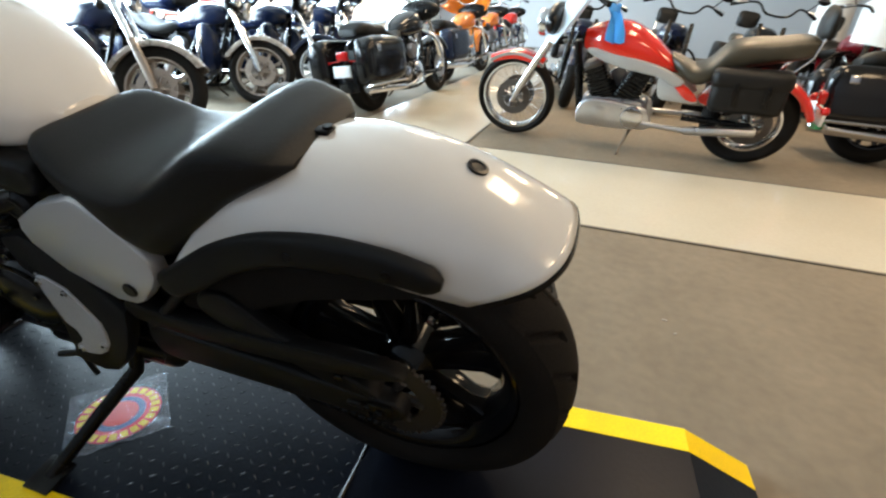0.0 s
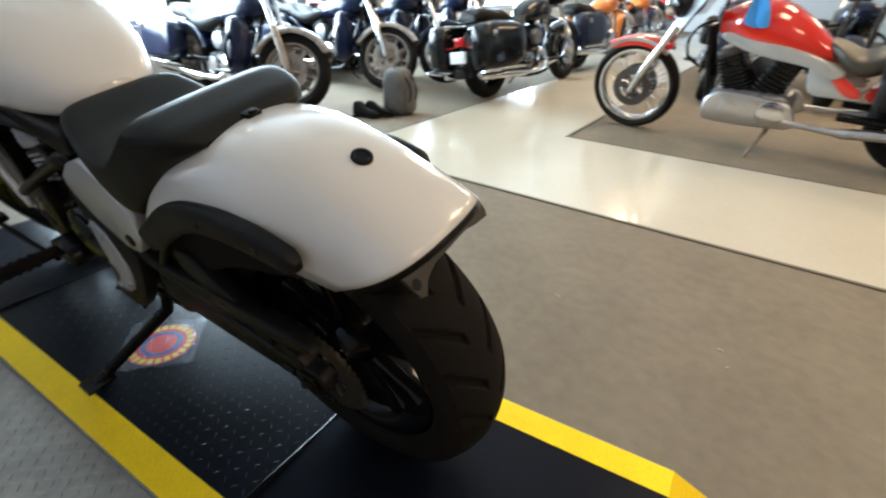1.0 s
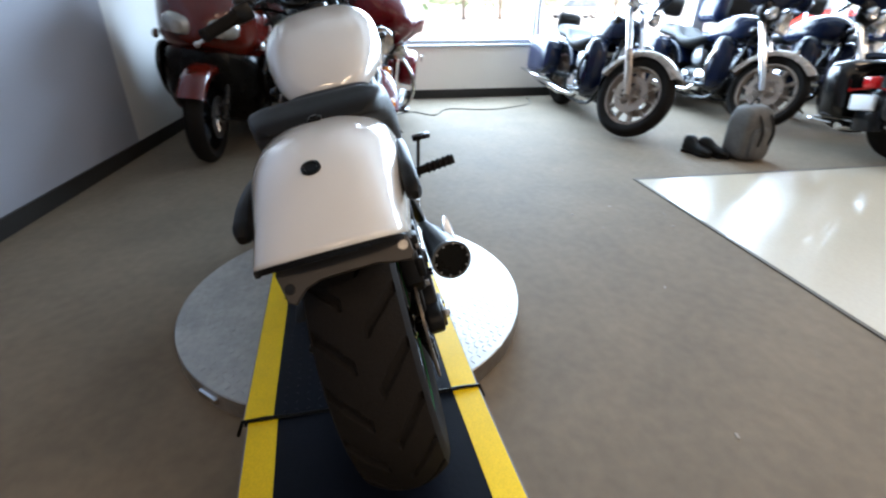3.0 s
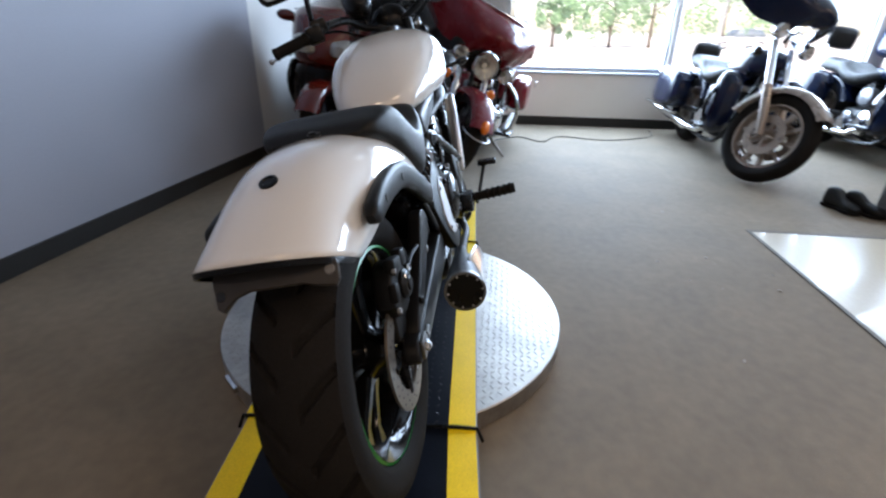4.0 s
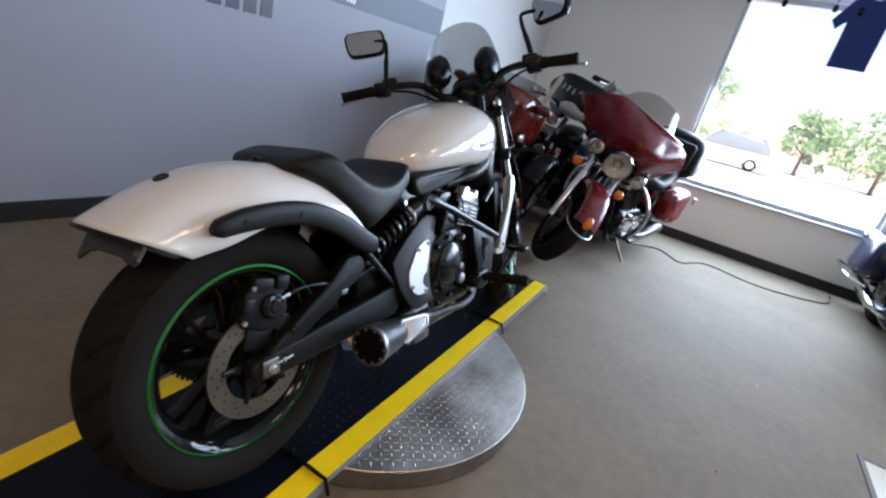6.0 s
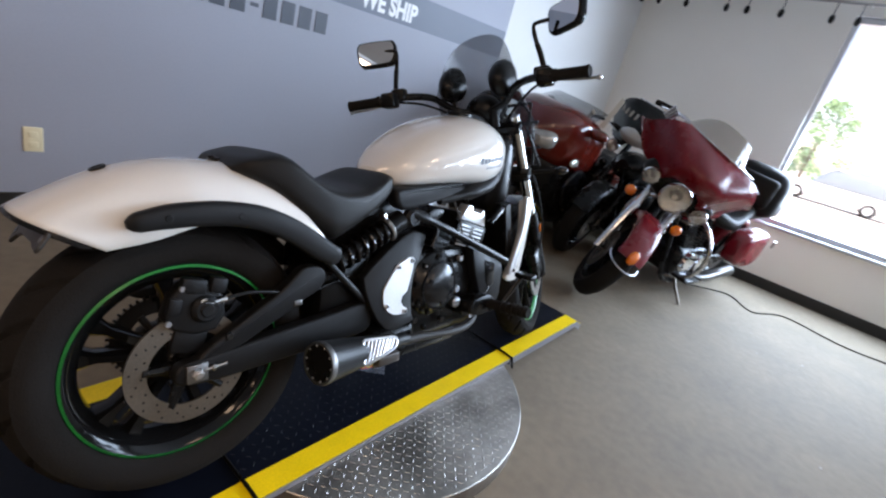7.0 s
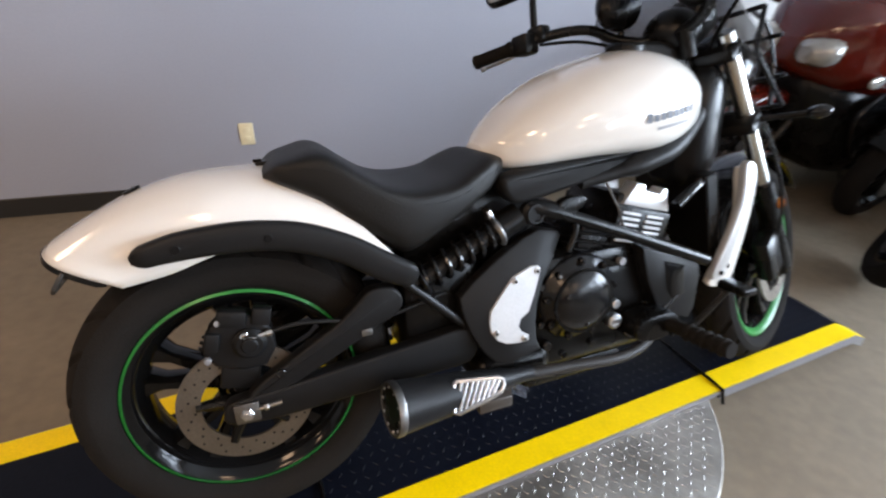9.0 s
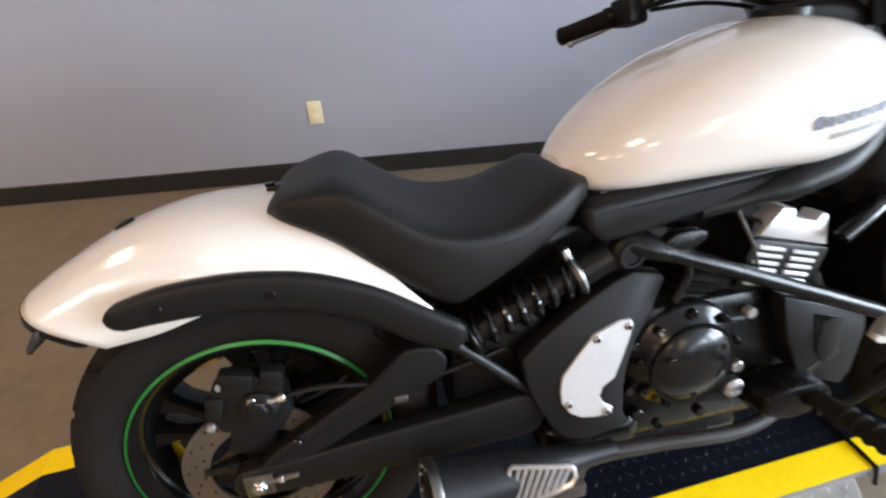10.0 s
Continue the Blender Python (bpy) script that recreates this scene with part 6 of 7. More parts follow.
        if bags:
            bm = bmesh.new()
            if bags == "hard":
                body(bm, [(-0.46, 0.06, 0.60, 0.46, 0.34), (-0.42, 0.10, 0.68, 0.47, 0.29), (-0.10, 0.115, 0.69, 0.48, 0.27), (0.16, 0.11, 0.66, 0.49, 0.32), (0.24, 0.06, 0.58, 0.49, 0.40)], -0.46, 0.24, 18, 24, 0.45, 0.4)
            else:
                box(bm, (-0.22, -0.075, 0.38), (0.26, 0.075, 0.66), bev=0.05, seg=3)
                box(bm, (-0.235, -0.085, 0.55), (0.275, 0.085, 0.69), bev=0.05, seg=3)
            bmesh.ops.transform(bm, matrix=Matrix.Translation((-0.11, 0, 0.45)) @ Matrix.Scale(bag_k, 4) @ Matrix.Translation((0.11, 0, -0.45)), verts=bm.verts[:])
            bmesh.ops.translate(bm, vec=(bag_at[0], s * (0.255 if bags == "hard" else 0.215), bag_at[1]), verts=bm.verts[:])
            bag = put("saddlebag", bm, bag_mat, "saddlebag", angle=50)
            bm = bmesh.new()
            if bags == "hard":
                box(bm, (-0.36 + bag_at[0], s * 0.368 - 0.006, 0.56), (-0.30 + bag_at[0], s * 0.368 + 0.006, 0.62), bev=0.004)
            else:
                box(bm, (0.088 + bag_at[0], s * 0.30 - 0.010, 0.44 + bag_at[1]), (0.118 + bag_at[0], s * 0.30 - 0.002, 0.60 + bag_at[1]), bev=0.003)
                put("strap", bm, black_satin, "", bag)
                bm = bmesh.new()
                box(bm, (-0.108 + bag_at[0], s * 0.30 - 0.010, 0.44 + bag_at[1]), (-0.078 + bag_at[0], s * 0.30 - 0.002, 0.60 + bag_at[1]), bev=0.003)
            put("latch" if bags == "hard" else "strap", bm, chrome if bags == "hard" else black_satin, "", bag)
            if bags == "soft" or fender_lamp:
                continue
            bm = bmesh.new()
            tube(bm, [(x + bag_at[0], s * y, z) for x, y, z in ((-0.42, 0.22, 0.26), (-0.47, 0.33, 0.28), (-0.40, 0.395, 0.29), (0.12, 0.39, 0.28), (0.20, 0.25, 0.26))], 0.011, 8, smooth_path=4)
            put("bag_guard", bm, chrome)
    bm = bmesh.new()
    box(bm, (-0.405, -0.055, 0.50), (-0.365, 0.055, 0.58), bev=0.012)
    put("tail_lamp", bm, tail, "red tail lamp")
    bm = bmesh.new()
    box(bm, (-0.43, -0.09, 0.36), (-0.41, 0.09, 0.46), bev=0.003)
    put("number_plate", bm, letter_white, "pale blank plate")
    for s in (-1, 1):
        bm = bmesh.new()
        tube(bm, [(-0.36, s * 0.05, 0.50), (-0.38, s * 0.16, 0.49)], 0.007, 6)
        ball(bm, (-0.39, s * 0.175, 0.49), 0.028, n=12)
        put("rear_signal", bm, tail)
    if top_case:
        bm = bmesh.new()
        body(bm, [(-0.70, 0.08, 0.98, 0.92, 0.86), (-0.68, 0.18, 1.04, 0.92, 0.82), (-0.60, 0.27, 1.14, 0.95, 0.79), (-0.42, 0.29, 1.20, 0.96, 0.79), (-0.28, 0.28, 1.17, 0.95, 0.79), (-0.22, 0.20, 1.07, 0.93, 0.82), (-0.20, 0.08, 0.98, 0.92, 0.87)], -0.70, -0.20, 18, 28, 0.55, 0.5)
        if case_low:
            bmesh.ops.transform(bm, matrix=Matrix.Translation((-0.07, 0, 0.885)) @ Matrix.Diagonal((0.74, 0.84, 0.95, 1)) @ Matrix.Translation((0.45, 0, -0.96)), verts=bm.verts[:])
        tc = put("top_case", bm, case_mat or bag_mat, "large top case with a padded backrest", angle=50)
        bm = bmesh.new()
        dz = -0.06 if case_low else 0
        dx = 0.31 if case_low else 0
        box(bm, (-0.25 + dx, -0.19, 0.86 + dz), (-0.18 + dx, 0.19, 1.10 + dz), bev=0.035, seg=3)
        put("pad", bm, vinyl, "", tc)
    # Bars, lamp, fairing
    H = axf + up * 0.80
    bm = bmesh.new()
    bar = [(H.x - 0.30, 0.43, H.z + 0.08), (H.x - 0.20, 0.32, H.z + 0.12), (H.x - 0.08, 0.20, H.z + 0.13), (H.x - 0.02, 0.10, H.z + 0.04)]
    tube(bm, bar + [(x, -y, z) for x, y, z in reversed(bar)], 0.0125, 10, smooth_path=4)
    hb = put("handlebar", bm, black_satin if fork_mat is black_satin else chrome, "", turn=True)
    for s in (-1, 1):
        bm = bmesh.new()
        tube(bm, [(H.x - 0.20, s * 0.325, H.z + 0.12), (H.x - 0.30, s * 0.435, H.z + 0.08)], 0.019, 12)
        put("grip", bm, rubber, "", hb, True)
        bm = bmesh.new()
        tube(bm, [(H.x - 0.14, s * 0.30, H.z + 0.13), (H.x - 0.06, s * 0.42, H.z + 0.10)], 0.006, 8)
        put("lever", bm, steel, "", hb, True)
        if not mirror_r:
            continue
        bm = bmesh.new()
        tube(bm, [(H.x - 0.16, s * 0.29, H.z + 0.13), (H.x - 0.14, s * 0.36, H.z + 0.22)], 0.006, 8)
        ball(bm, (H.x - 0.14, s * 0.40, H.z + 0.24), mirror_r, (0.3, 1.25, 0.75))
        put("mirror", bm, chrome if mirror_r > 0.05 else black_gloss, "", hb, True)
    N = axf + up * nose[0] + fw * nose[1]
    if lamps:
        bm = bmesh.new()
        lathe(bm, [(0.03, -0.11), (0.085, -0.06), (0.098, 0.0), (0.098, 0.025), (0.092, 0.034), (0.086, 0.026), (0.086, -0.02), (0.002, -0.065)], N, (1, 0, -0.05), 28)
        hl = put("headlamp", bm, chrome, "round chrome headlamp", turn=True)
        bm = bmesh.new()
        lathe(bm, [(0.002, -0.06), (0.070, -0.030), (0.084, 0.022), (0.076, 0.016), (0.055, -0.014), (0.024, -0.028), (0.018, 0.0), (0.002, 0.004)], N, (1, 0, -0.05), 28)
        put("reflector", bm, facet_chrome, "faceted reflector", hl, True)
        bm = bmesh.new()
        ball(bm, N + Vector((-0.10, 0, 0.03)), 1.0, (0.085, 0.27, 0.115), 20)
        put("nacelle", bm, black_satin, "", hl, True)
        bm = bmesh.new()
        lathe(bm, [(0.086, 0.026), (0.06, 0.045), (0.002, 0.052)], N, (1, 0, -0.05), 28)
        put("lens", bm, lens_clear, "", hl, True)
    if fairing == "batwing":
        for s in (-1, 1):
            bm = bmesh.new()
            lathe(bm, [(0.02, -0.06), (0.05, -0.03), (0.056, 0.01), (0.050, 0.020), (0.044, 0.008), (0.02, -0.02), (0.002, -0.022)], N + Vector((-0.03, s * 0.195, 0)), (1, 0, 0), 20)
            sp = put("spot_lamp", bm, chrome, "chrome spot lamp", turn=True)
            bm = bmesh.new()
            lathe(bm, [(0.047, 0.010), (0.03, 0.026), (0.002, 0.030)], N + Vector((-0.028, s * 0.195, 0)), (1, 0, 0), 20)
            put("lens", bm, lens_clear, "", sp, True)
            bm = bmesh.new()
            ball(bm, N + Vector((-0.09, s * 0.20, -0.165)), 0.036, (0.8, 1, 1), 14)
            put("turn_signal", bm, signal, "front turn signal", turn=True)
        bm = bmesh.new()
        rows = []
        for i in range(41):
            u = -1 + 2 * i / 40
            au = abs(u)
            y = 0.44 * wide * u
            ztop = fairing_top - 0.012 * au**2 - 0.12 * max(0, (au - 0.58) / 0.42) ** 2
            zbot = 0.028 + 0.135 * max(0, (au - 0.62) / 0.38) ** 1.4
            if au < 0.28:
                zbot += 0.078 * (1 - (au / 0.28) ** 2) ** 0.5
            row = []
            for k in range(9):
                t = k / 8
                bulge = 0.085 * math.sin(math.pi * min(1, t * 1.02)) * (1 - 0.4 * au)
                crest = 0.12 + 0.66 * t**1.4
                xo = 0.10 - 0.05 * (au / crest) ** 2 if au < crest else 0.05 - 0.52 * (au - crest) ** 1.15
                row.append((N.x + xo + bulge - 0.16 * t**1.5, y * (1 - 0.10 * t), N.z + zbot + (ztop - zbot) * t))
            rows.append(row)
        inner = [[(x - 0.02, y * 0.985, z) for x, y, z in row] for row in rows]
        rings(bm, [a + list(reversed(b)) for a, b in zip(rows, inner)])
        fa = put("fairing", bm, fairing_mat or paint, "glossy batwing fairing", turn=True, angle=50)
        if slots:
            for k in range(5):
                au = 0.72 - 0.13 * k
                bm = bmesh.new()
                x = N.x + (0.10 - 0.05 * (au / 0.5) ** 2 if au < 0.5 else 0.05 - 0.52 * (au - 0.5) ** 1.15) + 0.07 * (1 - 0.4 * au) - 0.088
                box(bm, (-0.004, -0.009, -0.026), (0.006, 0.009, 0.026), Matrix.Translation((x, -0.44 * wide * au * 0.93, N.z + fairing_top - 0.115)) @ Matrix.Rotation(radians(-22), 4, "Y"), bev=0.003)
                put("vent_slot", bm, dull_lens, "pale vent slot", fa, True)
            bm = bmesh.new()
            ball(bm, N + Vector((0.112, -0.05, 0.150)), 1.0, (0.040, 0.125, 0.058), 18)
            put("lamp_panel", bm, dull_silver, "grey lamp panel", fa, True)
        if clip:
            K = Matrix.Translation(N + Vector((-0.19, -0.375, fairing_top - 0.075))) @ Matrix.Rotation(radians(-15), 4, "X")
            bm = bmesh.new()
            box(bm, (-0.025, -0.030, 0.0), (0.012, 0.030, 0.075), K, bev=0.012)
            put("mirror", bm, black_gloss, "small folded black mirror", fa, True)
            for k in range(4):
                bm = bmesh.new()
                tube(bm, [K @ Vector((0.016, -0.022 + 0.015 * k, 0.004)), K @ Vector((0.020, -0.030 + 0.020 * k, 0.085 - 0.006 * k))], 0.0065, 8)
                put("chrome_rib", bm, chrome, "", fa, True)
        bm = bmesh.new()
        pts = [(N.x + 0.10 - 0.26 * abs(u) ** 2.4 - 0.155, 0.44 * wide * u * 0.90, N.z + fairing_top + 0.004 - 0.012 * abs(u) ** 2) for u in (-0.6 + 1.2 * i / 16 for i in range(17))]
        tube(bm, pts, 0.007, 8)
        put("trim", bm, chrome, "chrome strip along the fairing's top", fa, True)
        bm = bmesh.new()
        box(bm, (N.x + 0.055, -0.07, N.z + fairing_top - 0.11), (N.x + 0.075, 0.07, N.z + fairing_top - 0.085), Matrix(), bev=0.003)
        put("badge", bm, silver_paint, "", fa, True)
        bm = bmesh.new()
        rows = [[(N.x + 0.10 - 0.25 * abs(u) ** 2.2 - 0.155 - 0.12 * t, (0.27 if fender_lamp else 0.36) * wide * u * (1 - 0.25 * t * abs(u)), N.z + fairing_top - 0.05 * abs(u) ** 3 + 0.13 * t * (1 - 0.85 * abs(u) ** 3)) for t in (0, 0.35, 0.7, 1)] for u in (-1 + 2 * i / 18 for i in range(19))]
        inner = [[(x - 0.004, y, z) for x, y, z in row] for row in rows]
        rings(bm, [a + list(reversed(b)) for a, b in zip(rows, inner)])
        if screen != "none":
            put("windscreen", bm, screen, "smoked windscreen", turn=True)
    elif fairing == "screen":
        bm = bmesh.new()
        rows = [[(N.x - 0.02 - 0.12 * abs(u) ** 2 - 0.24 * t, 0.26 * u * (1 - 0.15 * t), N.z - 0.10 + 0.46 * t * (1 - 0.2 * abs(u) ** 3)) for t in (0, 0.33, 0.66, 1)] for u in (-1 + 2 * i / 14 for i in range(15))]
        inner = [[(x - 0.004, y, z) for x, y, z in row] for row in rows]
        rings(bm, [a + list(reversed(b)) for a, b in zip(rows, inner)])
        put("windscreen", bm, glare_acrylic, "clear acrylic windscreen with window glare put into its tint", turn=True)
    elif fairing == "sport":
        bm = bmesh.new()
        body(bm, [(0.86, 0.28, 0.98, 0.84, 0.62), (1.05, 0.35, 1.08, 0.90, 0.62), (1.25, 0.36, 1.14, 0.94, 0.64), (1.45, 0.31, 1.15, 0.95, 0.68), (1.57, 0.22, 1.09, 0.93, 0.74), (1.65, 0.12, 1.00, 0.90, 0.78), (1.68, 0.05, 0.93, 0.87, 0.82)], 0.86, 1.68, 28, 36, 0.55, 0.6)
        fa = put("fairing", bm, paint, "glossy full touring fairing", angle=60)
        bm = bmesh.new()
        body(bm, [(0.80, 0.24, 0.70, 0.48, 0.26), (1.0, 0.33, 0.77, 0.50, 0.20), (1.25, 0.34, 0.79, 0.52, 0.22), (1.44, 0.29, 0.79, 0.60, 0.36), (1.56, 0.15, 0.77, 0.68, 0.56)], 0.80, 1.56, 20, 28, 0.6, 0.6)
        put("lower_fairing", bm, black_satin, "black lower fairing", angle=60)
        for s in (-1, 1):
            bm = bmesh.new()
            body(bm, [(1.48, 0.04, 1.00, 0.95, 0.91), (1.55, 0.105, 1.025, 0.96, 0.89), (1.62, 0.10, 1.01, 0.945, 0.885), (1.68, 0.03, 0.97, 0.93, 0.90)], 1.50, 1.675, 10, 16, 0.7, 0.7)
            bmesh.ops.translate(bm, vec=(0.03, s * 0.125, -0.055), verts=bm.verts[:])
            put("headlamp", bm, dull_lens, "wide grey headlamp", fa)
            bm = bmesh.new()
            tube(bm, [(1.32, s * 0.28, 1.00), (1.34, s * 0.38, 1.03)], 0.012, 8)
            ball(bm, (1.34, s * 0.40, 1.05), 0.075, (0.7, 1.0, 0.55))
            put("mirror", bm, paint, "", fa)
            bm = bmesh.new()
            ball(bm, (1.40, s * 0.345, 0.80), 0.04, (1.6, 0.4, 0.8))
            put("fog_lamp", bm, lamp_glass, "", fa)
            bm = bmesh.new()
            slab(bm, smooth_poly([(0.95, 0.40), (1.10, 0.70), (1.32, 0.74), (1.40, 0.58), (1.20, 0.36)], 3), s * 0.335, s * 0.372, 0.012, 2)
            put("side_vent", bm, black_gloss, "", fa)
        bm = bmesh.new()
        rows = [[(1.56 - 0.20 * abs(u) ** 2 - 0.30 * t, 0.30 * u * (1 - 0.12 * t), 1.09 + 0.13 * t * (1 - 0.25 * abs(u) ** 4)) for t in (0, 0.33, 0.66, 1)] for u in (-1 + 2 * i / 18 for i in range(19))]
        inner = [[(x - 0.004, y, z) for x, y, z in row] for row in rows]
        rings(bm, [a + list(reversed(b)) for a, b in zip(rows, inner)])
        put("windscreen", bm, screen, "low smoked windscreen")
    if low_fairing:
        for s in (-1, 1):
            bm = bmesh.new()
            body(bm, [(1.0, 0.05, 0.66, 0.45, 0.26), (1.06, 0.09, 0.72, 0.46, 0.24), (1.14, 0.09, 0.72, 0.48, 0.26), (1.20, 0.05, 0.64, 0.48, 0.32)], 1.0, 1.20, 10, 20, 0.5, 0.5)
            bmesh.ops.translate(bm, vec=(0, s * 0.22, 0), verts=bm.verts[:])
            put("leg_shield", bm, paint, "glossy leg shield", angle=50)
    if crash_bar:
        for s in (-1, 1):
            bm = bmesh.new()
            tube(bm, [(1.06, s * 0.06, 0.72), (1.10, s * 0.25, 0.66), (1.10, s * 0.345, 0.50), (1.08, s * 0.30, 0.32), (1.02, s * 0.12, 0.22)], 0.015, 10, smooth_path=5)
            put("crash_bar", bm, chrome if fork_mat is chrome else black_satin, "chrome engine guard")
    for s in (-1, 1) if cradle else ():
        bm = bmesh.new()
        box(bm, (0.86, s * 0.20 if s > 0 else -0.33, 0.27), (1.10, s * 0.33 if s > 0 else -0.20, 0.295), bev=0.01)
        put("floorboard", bm, black_satin)
    bm = bmesh.new()
    end = m.inverted() @ Vector((*(m @ Vector((0.86, 0.30, 0)))[:2], 0.004))
    tube(bm, [(0.80, 0.12, 0.20), (0.83, 0.20, 0.12), end], [0.013, 0.012, 0.011], 10)
    put("side_stand", bm, worn_disc, "dull steel side stand")
    return root


def stand(x, y, heading, lean=9.0):
    """A parked bike's pose: its rear contact, heading, and lean on the side stand."""
    return pose(x, y, 0.004, 0, 0, heading) @ pose(0, 0, 0, -lean, 0, 0)


# Black leg shields here are added to fill the shaded gap between bikes.
dark_bike = touring_bike(stand(4.64, 0.34, 174.0, 8), "black touring motorcycle with batwing fairing between two red ones", black_satin, black_satin, black_satin, 10, steer=14, wheelbase=1.38, low_fairing=True, bags=None, pad=False, crash_bar=False, wide=1.02, fairing_top=0.39, mirror_r=0.0, screen="none", lamps=False, signal=black_gloss, fork_mat=black_satin, fairing_mat=dark_plastic, slots=True)
touring_bike(stand(4.252, -0.296, 172.0, 8.3), "maroon touring motorcycle with batwing fairing, spot lamps and chrome guards", maroon_gloss, maroon_gloss, black_gloss, 10, steer=39, top_case=True, bag_mat=maroon_gloss, wide=1.05, case_mat=dark_plastic, nose=(0.50, 0.14), fairing_top=0.345, bag_k=0.72, bag_at=(0.29, 0.03), pipe_end=0.02, disc_mat=heat_steel, case_low=True, pad=False, mirror_r=0.0, screen=brown_smoke, clip=True, fender_lamp=True)
# Cream colour stands in for the reflection on the clear screen edges.
reflection_acrylic = material("reflection_acrylic", (0.62, 0.57, 0.48), 0.25, var=0.1, coat=0.4)
for tip, foot, wide in (((0.0, 0.40, 1.29), (0.0, 0.49, 1.04), 0.022), ((0.03, 0.60, 1.16), (0.03, 0.66, 1.06), 0.016)):
    bm = bmesh.new()
    slab(bm, [(foot[1] - wide, foot[2]), (foot[1] + wide, foot[2] + 0.01), (tip[1] + 0.012, tip[2]), (tip[1] - 0.012, tip[2] - 0.03)], -0.003, 0.003, 0.002, 1, dark_bike.matrix_world.inverted() @ Matrix.Translation((3.12 + foot[0], 0, 0)) @ Matrix.Rotation(radians(90), 4, "Z"))
    part("wind_deflector", bm, reflection_acrylic, dark_bike, "pointed wind deflector with a cream reflection put into its colour")
touring_bike(stand(4.37, 1.02, 181.5, 8), "burnt red sport-touring motorcycle with full fairing and smoked windscreen", ember_gloss, ember_gloss, black_gloss, 6, bag_k=0.82, mirror_r=0.0, fairing="sport", steer=-4, crash_bar=False, pad=False, lamps=False, fork_mat=black_satin)
touring_bike(stand(4.477, -2.355, 179.0, 8), "black bagger motorcycle with champagne front fender and fork", blue_black, bronze_paint, bronze_paint, 10, steer=33, wheelbase=1.54, fr=0.33, pad_z=-0.17, bag_k=0.92, low_fairing=True, signal=black_gloss, disc_mat=bronze_paint, fork_mat=bronze_paint, fender_span=(35, 165), screen=tinted, lamps=False, nose=(0.70, 0.10))
touring_bike(stand(4.57, -3.63, 180.5, 8), "midnight black bagger motorcycle with bronze front fender", blue_black, bronze_paint, bronze_paint, 10, steer=30, wheelbase=1.54, low_fairing=True, signal=black_gloss, disc_mat=bronze_paint, fender_span=(35, 165))
touring_bike(stand(4.40, -4.36, 180.0, 8), "midnight black touring motorcycle with chrome forks", blue_black, blue_black, chrome, 10, steer=30, low_fairing=True, signal=black_gloss, top_case=True)
touring_bike(stand(4.45, -5.40, 180.0, 8), "midnight black touring motorcycle parked by the window", blue_black, blue_black, chrome, 10, steer=30, low_fairing=True, signal=black_gloss)
touring_bike(stand(1.97, -4.00, -95.0, 8), "black bagger motorcycle with chrome silencers, its tail to the aisle", black_gloss, black_gloss, black_gloss, 10, fairing="none", wheelbase=1.6, pad=False, pipe_r=0.72)
touring_bike(stand(2.02, -6.50, -95.0, 8), "orange and black bagger motorcycle with its tail to the aisle", orange_gloss, orange_gloss, black_gloss, 10, fairing="batwing", pad=True, bag_mat=blue_black)
touring_bike(stand(2.10, -8.6, -95.0, 8), "orange and black cruiser motorcycle further down the row", orange_gloss, blue_black, chrome, 36, fairing="none", bags=None)
touring_bike(stand(2.10, -10.6, -95.0, 8), "red and black cruiser motorcycle at the end of the row", scarlet_gloss, blue_black, chrome, 36, fairing="none", bags=None)
brown_seat = material("brown_black_seat", (0.035, 0.03, 0.02), 0.35, var=0.3, scale=4, bump=0.15, bump_scale=300)
red = touring_bike(stand(-1.31, -3.65, -4.4, 8), "scarlet and silver cruiser motorcycle with windscreen and black soft saddlebags", scarlet_gloss, scarlet_gloss, chrome, 40, wheelbase=1.78, fairing="screen", bags="soft", bag_mat=vinyl, tank_trim=dull_silver, fr=0.335, rim_front=0.272, crash_bar=False, pad=True, fender_span=(56, 128), long_tank=True, disc_mat=heat_steel, pipe_up=0.07, pipe_r=0.75, pipe_end=0.02, cradle=False, bag_k=0.96, bag_at=(0.08, 0.05), rear_span=(20, 168), seat_mat=brown_seat)
touring_bike(stand(-2.30, -4.10, 176.0, 8), "black touring motorcycle with green tank beside the aisle", green_gloss, black_gloss, black_gloss, 10, bag_mat=black_gloss, pad=False)
for x, y, h, p in ((0.35, -6.3, 96, blue_black), (-0.75, -6.5, 92, blue_black), (-1.75, -6.6, 88, black_gloss), (-2.75, -6.7, 90, maroon_gloss), (-3.9, -6.6, 86, green_gloss)):
    touring_bike(stand(x, y - 0.6, h, 8), "dark cruiser motorcycle in the row behind the aisle", p, p, black_gloss, 10, fairing="screen" if x < -2 else "none", bags="soft", bag_mat=vinyl, lamps=False, signal=black_gloss, fork_mat=black_satin, pipe_r=0.7, seat_mat=brown_seat if x > -2 else vinyl, mirror_r=0.05, group="cruisers in the back row")

# Blue cloth over the scarlet tank
bm = bmesh.new()
rows = []
for i in range(9):
    t = i / 8
    rows.append([(0.02 * math.sin(5 * t + 9 * u) + u * 0.10 - 0.05 - 0.05 * t, -0.08 + 0.13 * min(1, 3 * t) + 0.05 * t + 0.01 * math.sin(8 * u), 0.03 - 0.24 * t**1.6 + 0.012 * math.sin(11 * u + 3 * t)) for u in (j / 8 for j in range(9))])
rings(bm, rows + [[(x, y - 0.004, z - 0.004) for x, y, z in row] for row in reversed(rows)], closed=False, cap=False, wrap=True)
cloth_blue = material("blue_cloth", (0.02, 0.25, 0.62), 0.85, var=0.15, bump=0.3, bump_scale=300)
